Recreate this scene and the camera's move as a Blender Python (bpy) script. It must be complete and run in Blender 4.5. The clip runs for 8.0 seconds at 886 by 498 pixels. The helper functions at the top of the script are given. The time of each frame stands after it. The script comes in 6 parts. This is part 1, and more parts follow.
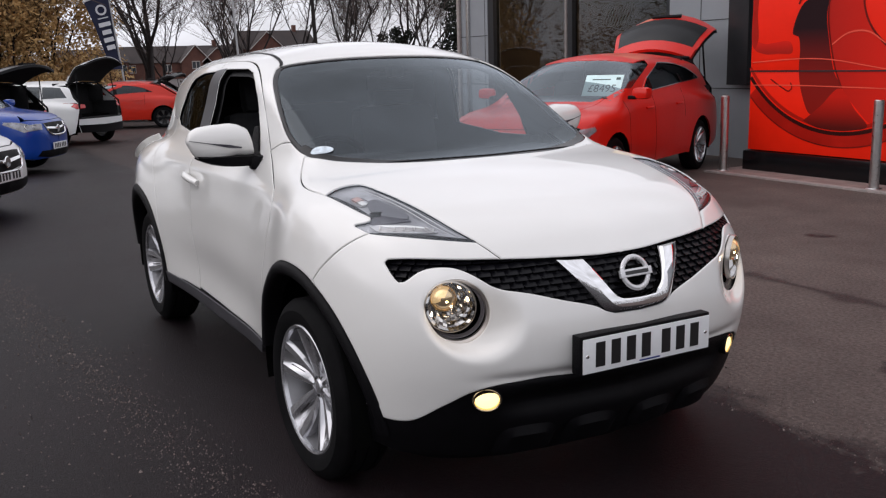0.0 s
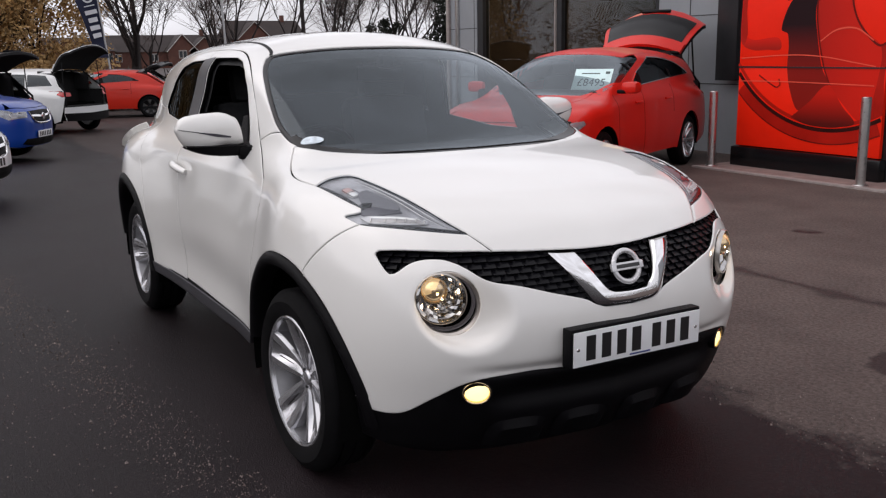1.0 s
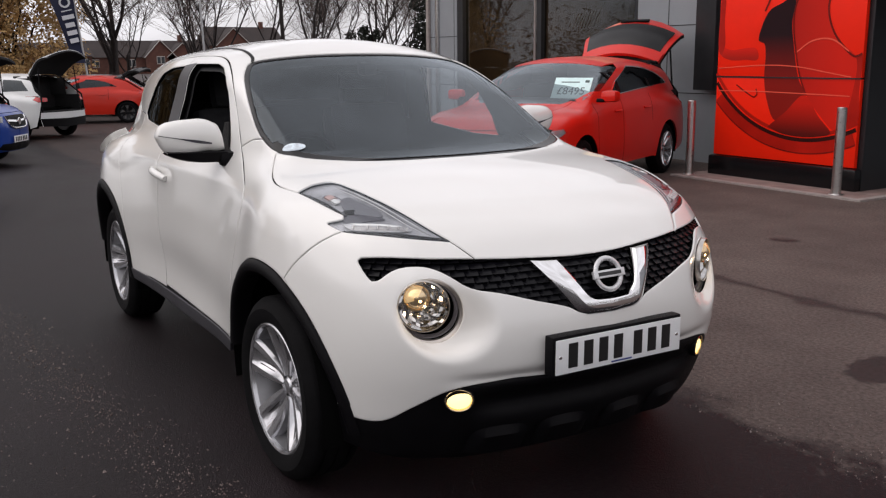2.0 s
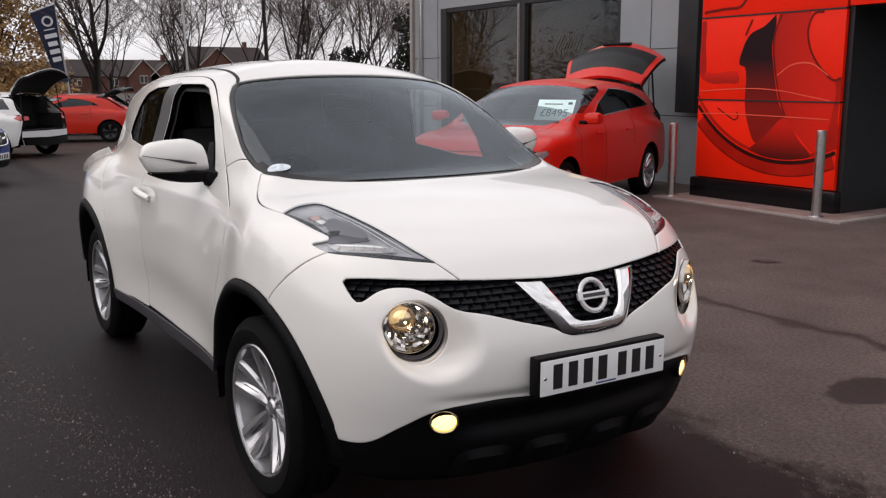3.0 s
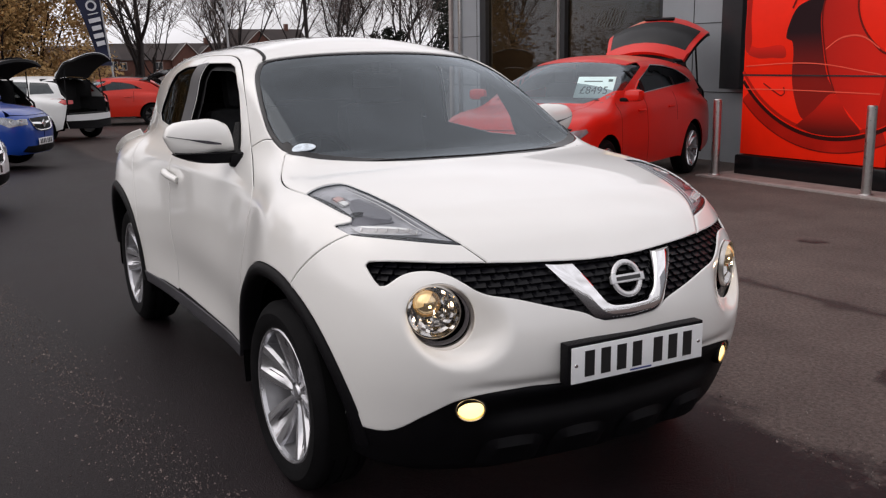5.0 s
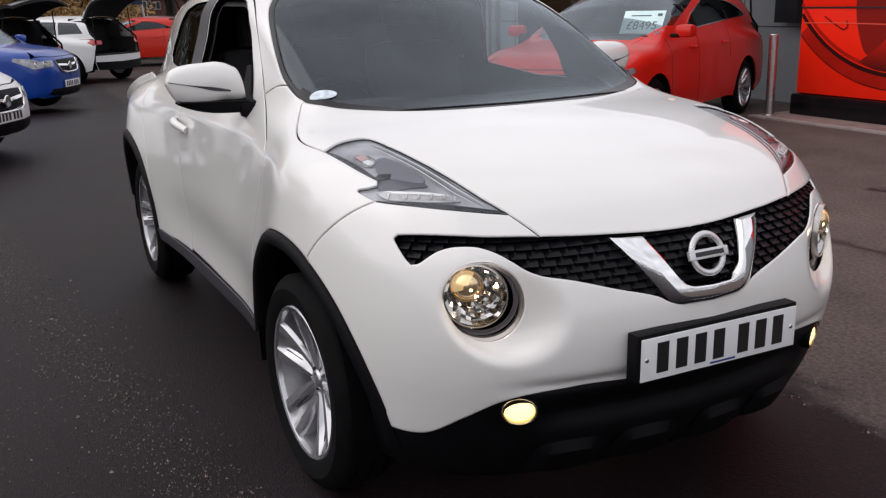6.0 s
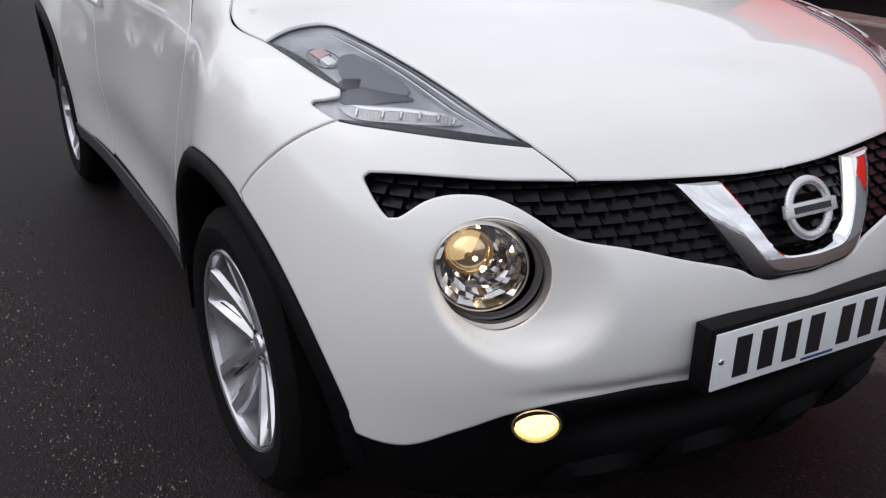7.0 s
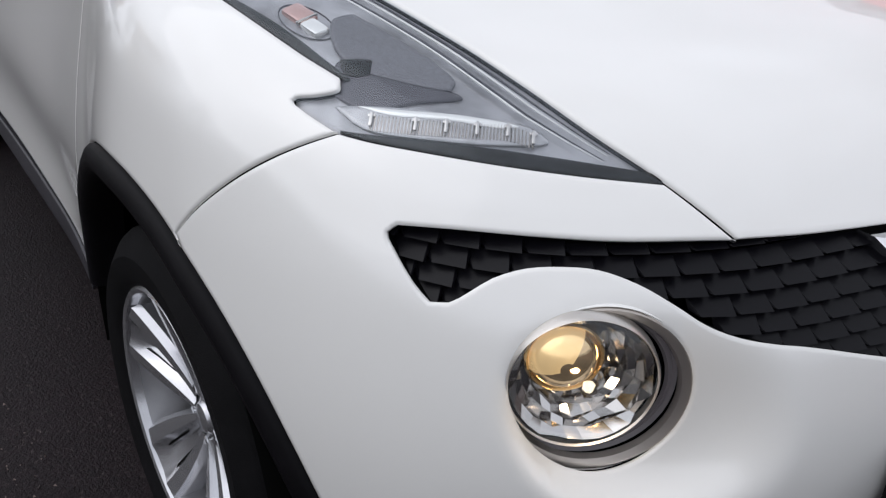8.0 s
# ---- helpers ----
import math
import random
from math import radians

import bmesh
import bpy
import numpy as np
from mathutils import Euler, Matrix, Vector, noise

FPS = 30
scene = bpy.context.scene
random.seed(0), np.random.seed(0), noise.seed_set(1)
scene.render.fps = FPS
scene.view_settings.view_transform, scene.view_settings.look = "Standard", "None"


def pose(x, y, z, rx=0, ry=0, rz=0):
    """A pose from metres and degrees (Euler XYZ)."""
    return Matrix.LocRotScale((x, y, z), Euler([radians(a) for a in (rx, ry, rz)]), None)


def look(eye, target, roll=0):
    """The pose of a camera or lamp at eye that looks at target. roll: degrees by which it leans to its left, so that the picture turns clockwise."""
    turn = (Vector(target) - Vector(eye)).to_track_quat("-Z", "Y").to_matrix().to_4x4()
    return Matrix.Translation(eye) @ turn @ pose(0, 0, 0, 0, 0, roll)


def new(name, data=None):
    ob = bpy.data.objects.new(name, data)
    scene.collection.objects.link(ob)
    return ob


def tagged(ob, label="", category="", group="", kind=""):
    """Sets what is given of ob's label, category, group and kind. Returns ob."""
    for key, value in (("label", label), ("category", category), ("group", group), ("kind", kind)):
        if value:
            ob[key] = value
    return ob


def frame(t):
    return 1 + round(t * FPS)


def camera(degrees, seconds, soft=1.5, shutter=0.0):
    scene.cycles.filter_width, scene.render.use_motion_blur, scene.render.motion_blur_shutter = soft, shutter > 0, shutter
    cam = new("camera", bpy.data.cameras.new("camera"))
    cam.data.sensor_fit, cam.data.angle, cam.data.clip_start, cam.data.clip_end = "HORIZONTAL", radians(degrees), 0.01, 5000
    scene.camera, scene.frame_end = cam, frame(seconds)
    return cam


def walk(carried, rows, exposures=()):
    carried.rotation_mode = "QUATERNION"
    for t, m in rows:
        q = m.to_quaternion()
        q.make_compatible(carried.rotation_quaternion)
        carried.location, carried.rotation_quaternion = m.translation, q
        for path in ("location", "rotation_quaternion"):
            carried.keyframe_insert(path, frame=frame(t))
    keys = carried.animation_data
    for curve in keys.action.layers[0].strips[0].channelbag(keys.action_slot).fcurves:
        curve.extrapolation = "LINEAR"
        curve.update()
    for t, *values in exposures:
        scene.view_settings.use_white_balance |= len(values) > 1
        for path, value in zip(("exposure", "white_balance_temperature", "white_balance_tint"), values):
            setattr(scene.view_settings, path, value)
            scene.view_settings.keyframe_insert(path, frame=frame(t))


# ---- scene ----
from mathutils.geometry import delaunay_2d_cdt as delaunay

cam = camera(51.9, 8.0, 1.25)
PATH = [
    (0, (3.007, -1.892, 1.492), (1.29, -0.95, 1.084), -1.7),
    (0.5, (3.001, -1.894, 1.487), (1.286, -0.952, 1.074), -1.4),
    (1, (2.987, -1.897, 1.486), (1.287, -0.931, 1.062), -1.0),
    (1.5, (2.981, -1.901, 1.485), (1.293, -0.915, 1.061), -0.8),
    (3, (2.98, -1.915, 1.489), (1.313, -0.87, 1.124), -0.2),
    (3.5, (2.986, -1.912, 1.49), (1.319, -0.865, 1.136), -0.2),
    (4, (2.986, -1.902, 1.487), (1.307, -0.872, 1.136), -0.6),
    (4.5, (2.985, -1.888, 1.483), (1.283, -0.912, 1.098), -1.0),
    (5.8, (2.604, -1.649, 1.456), (0.896, -0.719, 0.989), -1.2),
    (6, (2.503, -1.61, 1.455), (0.786, -0.734, 0.922), -1.5),
    (6.5, (2.164, -1.488, 1.425), (0.472, -0.622, 0.804), 0.9),
    (7, (1.85, -1.32, 1.368), (0.239, -0.423, 0.593), 0.6),
    (7.5, (1.526, -1.176, 1.346), (-0.07, -0.313, 0.504), -0.9),
    (8, (1.218, -1.146, 1.305), (-0.24, -0.147, 0.369), 2.6),
]
walk(cam, [(t, look(eye, target, roll)) for t, eye, target, roll in PATH], [(0, 0.28, 6600, 14.5), (1.5, 0.28, 6800, 15), (3.5, 0.30, 6950, 15), (4.5, 0.29, 6900, 15), (6, 0.31, 6700, 14), (6.5, 0.31, 6500, 13), (8, 0.28, 6350, 11.5)])

# ---- sky and sun ----
SUN_TURN, SUN_UP = radians(200), radians(48)
world = bpy.data.worlds.new("overcast")
scene.world = world
world.use_nodes = True
wn, wl = world.node_tree.nodes, world.node_tree.links
sky = wn.new("ShaderNodeTexSky")
sky.sky_type, sky.sun_disc = "NISHITA", False
sky.sun_elevation, sky.sun_rotation = SUN_UP, SUN_TURN
sky.dust_density, sky.ozone_density = 4.0, 1.0
grey = wn.new("ShaderNodeHueSaturation")
grey.inputs["Saturation"].default_value = 0.22
wl.new(sky.outputs[0], grey.inputs["Color"])
where = wn.new("ShaderNodeTexCoord")
stretch = wn.new("ShaderNodeMapping")
stretch.inputs["Scale"].default_value = (1.0, 1.0, 2.6)
wl.new(where.outputs["Generated"], stretch.inputs[0])
cloud = wn.new("ShaderNodeTexNoise")
cloud.inputs["Scale"].default_value, cloud.inputs["Detail"].default_value = 2.6, 7
cloud.inputs["Roughness"].default_value = 0.58
wl.new(stretch.outputs[0], cloud.inputs["Vector"])
ramp = wn.new("ShaderNodeValToRGB")
ramp.color_ramp.elements[0].position, ramp.color_ramp.elements[0].color = 0.31, (6.3, 6.5, 6.9, 1)
ramp.color_ramp.elements[1].position, ramp.color_ramp.elements[1].color = 0.66, (10.6, 11.05, 11.95, 1)
wl.new(cloud.outputs["Fac"], ramp.inputs[0])
cover = wn.new("ShaderNodeMix")
cover.data_type = "RGBA"
cover.inputs["Factor"].default_value = 0.8
wl.new(grey.outputs[0], cover.inputs["A"])
wl.new(ramp.outputs[0], cover.inputs["B"])
wl.new(cover.outputs["Result"], wn["Background"].inputs["Color"])
wn["Background"].inputs["Strength"].default_value = 0.1
sun = new("sun", bpy.data.lights.new("sun", "SUN"))
sun.data.energy, sun.data.angle, sun.data.color = 0.6, radians(80), (1.0, 0.985, 0.97)
sun.matrix_world = look((0, 0, 0), (-math.sin(SUN_TURN) * math.cos(SUN_UP), -math.cos(SUN_TURN) * math.cos(SUN_UP), -math.sin(SUN_UP)))

# ---- materials ----
def mat(name, colour, rough=0.5, metal=0.0, vary=0.0, scale=8.0, bump=0.0, fine=0.0, coat=0.0, ior=1.5, glow=0.0, random_tint=0.0, rough_vary=0.0, colour_2=None, spec=0.5, coat_ior=1.5):
    """A procedural surface: stains at one scale and grain at a finer one, both in metres."""
    m = bpy.data.materials.new(name)
    m.use_nodes = True
    n, l = m.node_tree.nodes, m.node_tree.links
    b = n["Principled BSDF"]
    b.inputs["Base Color"].default_value = (*colour, 1)
    b.inputs["Roughness"].default_value, b.inputs["Metallic"].default_value = rough, metal
    b.inputs["IOR"].default_value, b.inputs["Coat Weight"].default_value = ior, coat
    b.inputs["Coat Roughness"].default_value, b.inputs["Specular IOR Level"].default_value = 0.03, spec
    b.inputs["Coat IOR"].default_value = coat_ior
    if glow:
        b.inputs["Emission Color"].default_value, b.inputs["Emission Strength"].default_value = (*colour, 1), glow
    place = n.new("ShaderNodeTexCoord")
    source = place.outputs["Object"]
    if vary or rough_vary:
        big = n.new("ShaderNodeTexNoise")
        big.inputs["Scale"].default_value, big.inputs["Detail"].default_value = scale, 6
        big.inputs["Roughness"].default_value = 0.62
        l.new(source, big.inputs["Vector"])
        if vary:
            r = n.new("ShaderNodeValToRGB")
            low = [c * (1 - vary) for c in colour]
            high = colour_2 or [min(1, c * (1 + vary)) for c in colour]
            r.color_ramp.elements[0].position, r.color_ramp.elements[0].color = 0.33, (*low, 1)
            r.color_ramp.elements[1].position, r.color_ramp.elements[1].color = 0.68, (*high, 1)
            l.new(big.outputs["Fac"], r.inputs[0])
            last = r.outputs[0]
            if random_tint:
                info = n.new("ShaderNodeObjectInfo")
                span = n.new("ShaderNodeMapRange")
                span.inputs["To Min"].default_value, span.inputs["To Max"].default_value = 1 - random_tint, 1 + random_tint
                l.new(info.outputs["Random"], span.inputs["Value"])
                hs = n.new("ShaderNodeHueSaturation")
                l.new(span.outputs[0], hs.inputs["Value"])
                l.new(last, hs.inputs["Color"])
                last = hs.outputs[0]
            l.new(last, b.inputs["Base Color"])
        if rough_vary:
            mr = n.new("ShaderNodeMapRange")
            mr.inputs["From Min"].default_value, mr.inputs["From Max"].default_value = 0.3, 0.7
            mr.inputs["To Min"].default_value, mr.inputs["To Max"].default_value = max(0, rough - rough_vary), min(1, rough + rough_vary)
            l.new(big.outputs["Fac"], mr.inputs["Value"])
            l.new(mr.outputs[0], b.inputs["Roughness"])
    if bump:
        small = n.new("ShaderNodeTexNoise")
        small.inputs["Scale"].default_value, small.inputs["Detail"].default_value = fine or 200, 4
        l.new(source, small.inputs["Vector"])
        bm_ = n.new("ShaderNodeBump")
        bm_.inputs["Strength"].default_value, bm_.inputs["Distance"].default_value = bump, 0.004
        l.new(small.outputs["Fac"], bm_.inputs["Height"])
        l.new(bm_.outputs[0], b.inputs["Normal"])
    return m


def glass(name, tint, gloss_0=.06, rough=0.0, gloss_90=1.0):
    """Thin glass: clear through its tint, with a gloss that grows at grazing angles from gloss_0."""
    m = bpy.data.materials.new(name)
    m.use_nodes = True
    n, l = m.node_tree.nodes, m.node_tree.links
    n.remove(n["Principled BSDF"])
    clear, gloss, mixed, weight, power, span = (n.new("ShaderNode" + k) for k in ("BsdfTransparent", "BsdfGlossy", "MixShader", "LayerWeight", "Math", "MapRange"))
    clear.inputs[0].default_value = (*tint, 1)
    gloss.inputs["Roughness"].default_value = rough
    gloss.inputs["Color"].default_value = (.84, .93, 1, 1)
    weight.inputs["Blend"].default_value = .5
    power.operation = "POWER"
    power.inputs[1].default_value = 5
    span.inputs["To Min"].default_value, span.inputs["To Max"].default_value = gloss_0, gloss_90
    l.new(weight.outputs["Facing"], power.inputs[0])
    l.new(power.outputs[0], span.inputs["Value"])
    l.new(span.outputs[0], mixed.inputs[0])
    l.new(clear.outputs[0], mixed.inputs[1])
    l.new(gloss.outputs[0], mixed.inputs[2])
    l.new(mixed.outputs[0], n["Material Output"].inputs[0])
    return m


M_WHITE = mat("pearl white paint", (.755, .746, .722), .3, coat=1.0, vary=.012, scale=1.5, coat_ior=1.62)
M_BLACK = mat("black grained plastic", (.0034, .0031, .0040), .5, spec=.11, vary=.25, scale=18, bump=.25, fine=900)
M_GLOSSBLACK = mat("gloss black plastic", (.006, .006, .007), .22, spec=.3, vary=.2, scale=9)
# Real cavities, and also gap shade painted on the panels' turned-in edges.
M_DARK = mat("matt black cavity and gap shade", (.003, .003, .003), .8, spec=.03)
M_CHROME = mat("chrome", (.82, .82, .83), .06, 1.0, rough_vary=.03, scale=20)
M_SILVER = mat("silver alloy paint", (.52, .52, .54), .2, .85, vary=.02, scale=12)
M_STEEL = mat("brushed stainless steel", (.55, .54, .53), .33, 1.0, vary=.08, scale=30, rough_vary=.08)
# Darker copy of the silver: shade inside the wheel is put into its colour.
M_BARREL = mat("shaded silver barrel", (.30, .30, .31), .35, .7, vary=.1, scale=12)
M_DISC = mat("brake disc iron", (.16, .15, .14), .45, .9, vary=.3, scale=30)
M_TYRE = mat("tyre rubber", (.0042, .0040, .0046), .75, spec=.10, vary=.35, scale=14, bump=.3, fine=500)
M_SCREEN = glass("windscreen glass", (.56, .605, .63), .078, .06)
M_PALESCREEN = glass("sky-lit windscreen glass", (.5, .54, .55), .17, .12)
M_SIDEGLASS = glass("pale green side glass", (.86, .90, .89), .05)
M_TINT = glass("tinted window glass", (.02, .021, .023), .018, .0, .2)
M_CARGLASS = glass("dark side glass", (.07, .075, .075), .05, .03, .5)
M_LENS = glass("clear lamp lens", (.95, .96, .97), .04, .05, .14)
M_SILL = mat("grey sill plastic", (.028, .027, .032), .42, vary=.15, scale=10, bump=.15, fine=700)
# Black pillar film; the sky's reflection on it is put into the grey.
M_PILLAR = mat("pillar film with sky sheen in grey", (.055, .055, .060), .4, vary=.06, scale=10, spec=.3)
M_CABIN = mat("dark cabin cloth", (.02, .02, .022), .85, vary=.3, scale=30)


# ---- shapes ----
class Geo:
    """Points and faces on the way to one mesh."""

    def __init__(self):
        self.v, self.f = [], []

    def add(self, verts, faces, m=None):
        k = len(self.v)
        self.v += [tuple(m @ Vector(p)) if m else tuple(p) for p in verts]
        self.f += [tuple(i + k for i in f) for f in faces]
        return self

    def box(self, sx, sy, sz, m=None, bevel=0.0):
        """A box about the origin, its edges chamfered by bevel."""
        if not bevel:
            v = [(x * sx / 2, y * sy / 2, z * sz / 2) for x in (-1, 1) for y in (-1, 1) for z in (-1, 1)]
            return self.add(v, [(0, 1, 3, 2), (4, 6, 7, 5), (0, 4, 5, 1), (2, 3, 7, 6), (0, 2, 6, 4), (1, 5, 7, 3)], m)
        bm = bmesh.new()
        bmesh.ops.create_cube(bm, size=1, matrix=Matrix.Diagonal((sx, sy, sz, 1)))
        bmesh.ops.bevel(bm, geom=bm.edges[:], offset=min(bevel, .45 * min(sx, sy, sz)), segments=2, profile=.6, affect="EDGES")
        bm.verts.index_update()
        self.add([v.co[:] for v in bm.verts], [[v.index for v in f.verts] for f in bm.faces], m)
        bm.free()
        return self

    def lathe(self, profile, n=32, m=None, closed=False, part_of=1.0, start=0.0):
        """Turns (radius, height) points about z, or through a part of the turn."""
        if part_of < 1:
            rows = [[(r * math.cos(a), r * math.sin(a), h) for r, h in profile] for a in np.linspace(start, start + 2 * math.pi * part_of, n)]
            k = len(self.v)
            g = Geo().grid(rows)
            return self.add(g.v, g.f, m)
        v = [(r * math.cos(2 * math.pi * i / n), r * math.sin(2 * math.pi * i / n), h) for i in range(n) for r, h in profile]
        k, f = len(profile), []
        for i in range(n):
            for j in range(k if closed else k - 1):
                a, b = i * k + j, i * k + (j + 1) % k
                c, d = ((i + 1) % n) * k + (j + 1) % k, ((i + 1) % n) * k + j
                f.append((a, d, c, b))
        return self.add(v, f, m)

    def tube(self, path, radii, n=8, caps=True, m=None):
        """A round bar along a path; one radius, or one for each point."""
        path = [Vector(p) for p in path]
        if not isinstance(radii, (list, tuple)):
            radii = [radii] * len(path)
        v, f = [], []
        side = None
        for i, p in enumerate(path):
            t = (path[min(i + 1, len(path) - 1)] - path[max(i - 1, 0)]).normalized()
            if side is None:
                side = t.orthogonal().normalized()
            side = (side - t * side.dot(t)).normalized()
            up = t.cross(side)
            v += [p + radii[i] * (math.cos(2 * math.pi * a / n) * side + math.sin(2 * math.pi * a / n) * up) for a in range(n)]
        for i in range(len(path) - 1):
            for a in range(n):
                f.append((i * n + a, i * n + (a + 1) % n, (i + 1) * n + (a + 1) % n, (i + 1) * n + a))
        if caps:
            f += [tuple(range(n))[::-1], tuple((len(path) - 1) * n + a for a in range(n))]
        return self.add(v, f, m)

    def prism(self, outline, depth, m=None, bevel=0.0):
        """An outline in x and y, raised along z by depth; bevel pulls the upper edge in."""
        n = len(outline)
        rings = [(0, 0), (depth - bevel, 0), (depth, bevel)] if bevel else [(0, 0), (depth, 0)]
        pts = [Vector((*p, 0)) for p in outline]
        area = sum(a.x * b.y - b.x * a.y for a, b in zip(pts, pts[1:] + pts[:1]))
        if area < 0:
            pts.reverse()
        v = []
        for h, inset in rings:
            for i, p in enumerate(pts):
                d = pts[(i + 1) % n] - pts[i - 1]
                q = p + Vector((-d.y, d.x, 0)).normalized() * inset if d.length else p
                v.append((q.x, q.y, h))
        f = [tuple(range(n))[::-1], tuple((len(rings) - 1) * n + i for i in range(n))]
        for r in range(len(rings) - 1):
            f += [(r * n + i, r * n + (i + 1) % n, (r + 1) * n + (i + 1) % n, (r + 1) * n + i) for i in range(n)]
        return self.add(v, f, m)

    def grid(self, rows, close=False):
        """Rows of points of one length, joined into a sheet."""
        k = len(rows[0])
        f = []
        for i in range(len(rows) - 1):
            for j in range(k if close else k - 1):
                f.append((i * k + j, i * k + (j + 1) % k, (i + 1) * k + (j + 1) % k, (i + 1) * k + j))
        return self.add([p for r in rows for p in r], f)

    def mesh(self, name, sharp=35):
        me = bpy.data.meshes.new(name)
        me.from_pydata(self.v, [], self.f)
        me.polygons.foreach_set("use_smooth", [True] * len(me.polygons))
        me.set_sharp_from_angle(angle=radians(sharp))
        me.update()
        return me


def part(name, shape, material, parent=None, label="", m=None, sharp=35):
    """Links a shape as one mesh object, under its thing where one is given."""
    me = shape.mesh(name, sharp) if isinstance(shape, Geo) else shape
    if not me.materials:
        me.materials.append(material)
    ob = new(name, me)
    if m is not None:
        ob.matrix_basis = m
    ob.parent = parent
    return tagged(ob, label=label)


def thing(name, label, category, group="", m=None):
    ob = new(name)
    ob.empty_display_size = .1
    if m is not None:
        ob.matrix_basis = m
    return tagged(ob, label, category, group)


def text(name, words, size, material, parent=None, m=None, depth=.001, align="CENTER", tilt=0.0):
    c = bpy.data.curves.new(name, "FONT")
    c.body, c.size, c.extrude, c.align_x, c.shear = words, size, depth, align, tilt
    ob = bpy.data.objects.new(name, c)
    me = bpy.data.meshes.new_from_object(ob)
    bpy.data.objects.remove(ob)
    return part(name, me, material, parent, m=m)


def spline(points, step=.012):
    """A smooth line through the points, sampled about every step."""
    p = [np.array(q, float) for q in points]
    p = [2 * p[0] - p[1]] + p + [2 * p[-1] - p[-2]]
    out = []
    for a, b, c, d in zip(p, p[1:], p[2:], p[3:]):
        k = max(1, int(np.linalg.norm(c - b) / step))
        la, lb, lc = (max(1e-4, np.linalg.norm(q - r)) ** .5 for q, r in ((b, a), (c, b), (d, c)))
        m1 = (c - b + lb * ((b - a) / la - (c - a) / (la + lb)))
        m2 = (c - b + lb * ((d - c) / lc - (d - b) / (lb + lc)))
        for i in range(k):
            t = i / k
            out.append((2 * t ** 3 - 3 * t ** 2 + 1) * b + (t ** 3 - 2 * t ** 2 + t) * m1 + (3 * t ** 2 - 2 * t ** 3) * c + (t ** 3 - t ** 2) * m2)
    return out + [p[-2]]


def loop_of(*lines):
    """One closed loop out of lines that follow one another; doubled ends are dropped."""
    pts = []
    for line in lines:
        for q in line:
            q = np.array(q, float)
            if not pts or np.linalg.norm(q - pts[-1]) > .0015:
                pts.append(q)
    if np.linalg.norm(pts[0] - pts[-1]) < .0015:
        pts.pop()
    return np.array(pts)


def flip(points):
    return np.array(points) * (1, -1, 1)


def inside(poly, q):
    """Which points q lie within the polygon, both in two dimensions."""
    hit = np.zeros(len(q), bool)
    for (x1, y1), (x2, y2) in zip(poly, np.roll(poly, -1, 0)):
        cross = (y1 > q[:, 1]) != (y2 > q[:, 1])
        with np.errstate(divide="ignore", invalid="ignore"):
            hit ^= cross & (q[:, 0] < (x2 - x1) * (q[:, 1] - y1) / (y2 - y1) + x1)
    return hit


def even(pts, step, closed=True):
    """The same line with points about every step, its corners kept."""
    out = []
    n = len(pts)
    for i in range(n if closed else n - 1):
        a, b = pts[i], pts[(i + 1) % n]
        k = max(1, int(np.ceil(np.linalg.norm(b - a) / step)))
        out += [a + (b - a) * j / k for j in range(k)]
    return np.array(out)


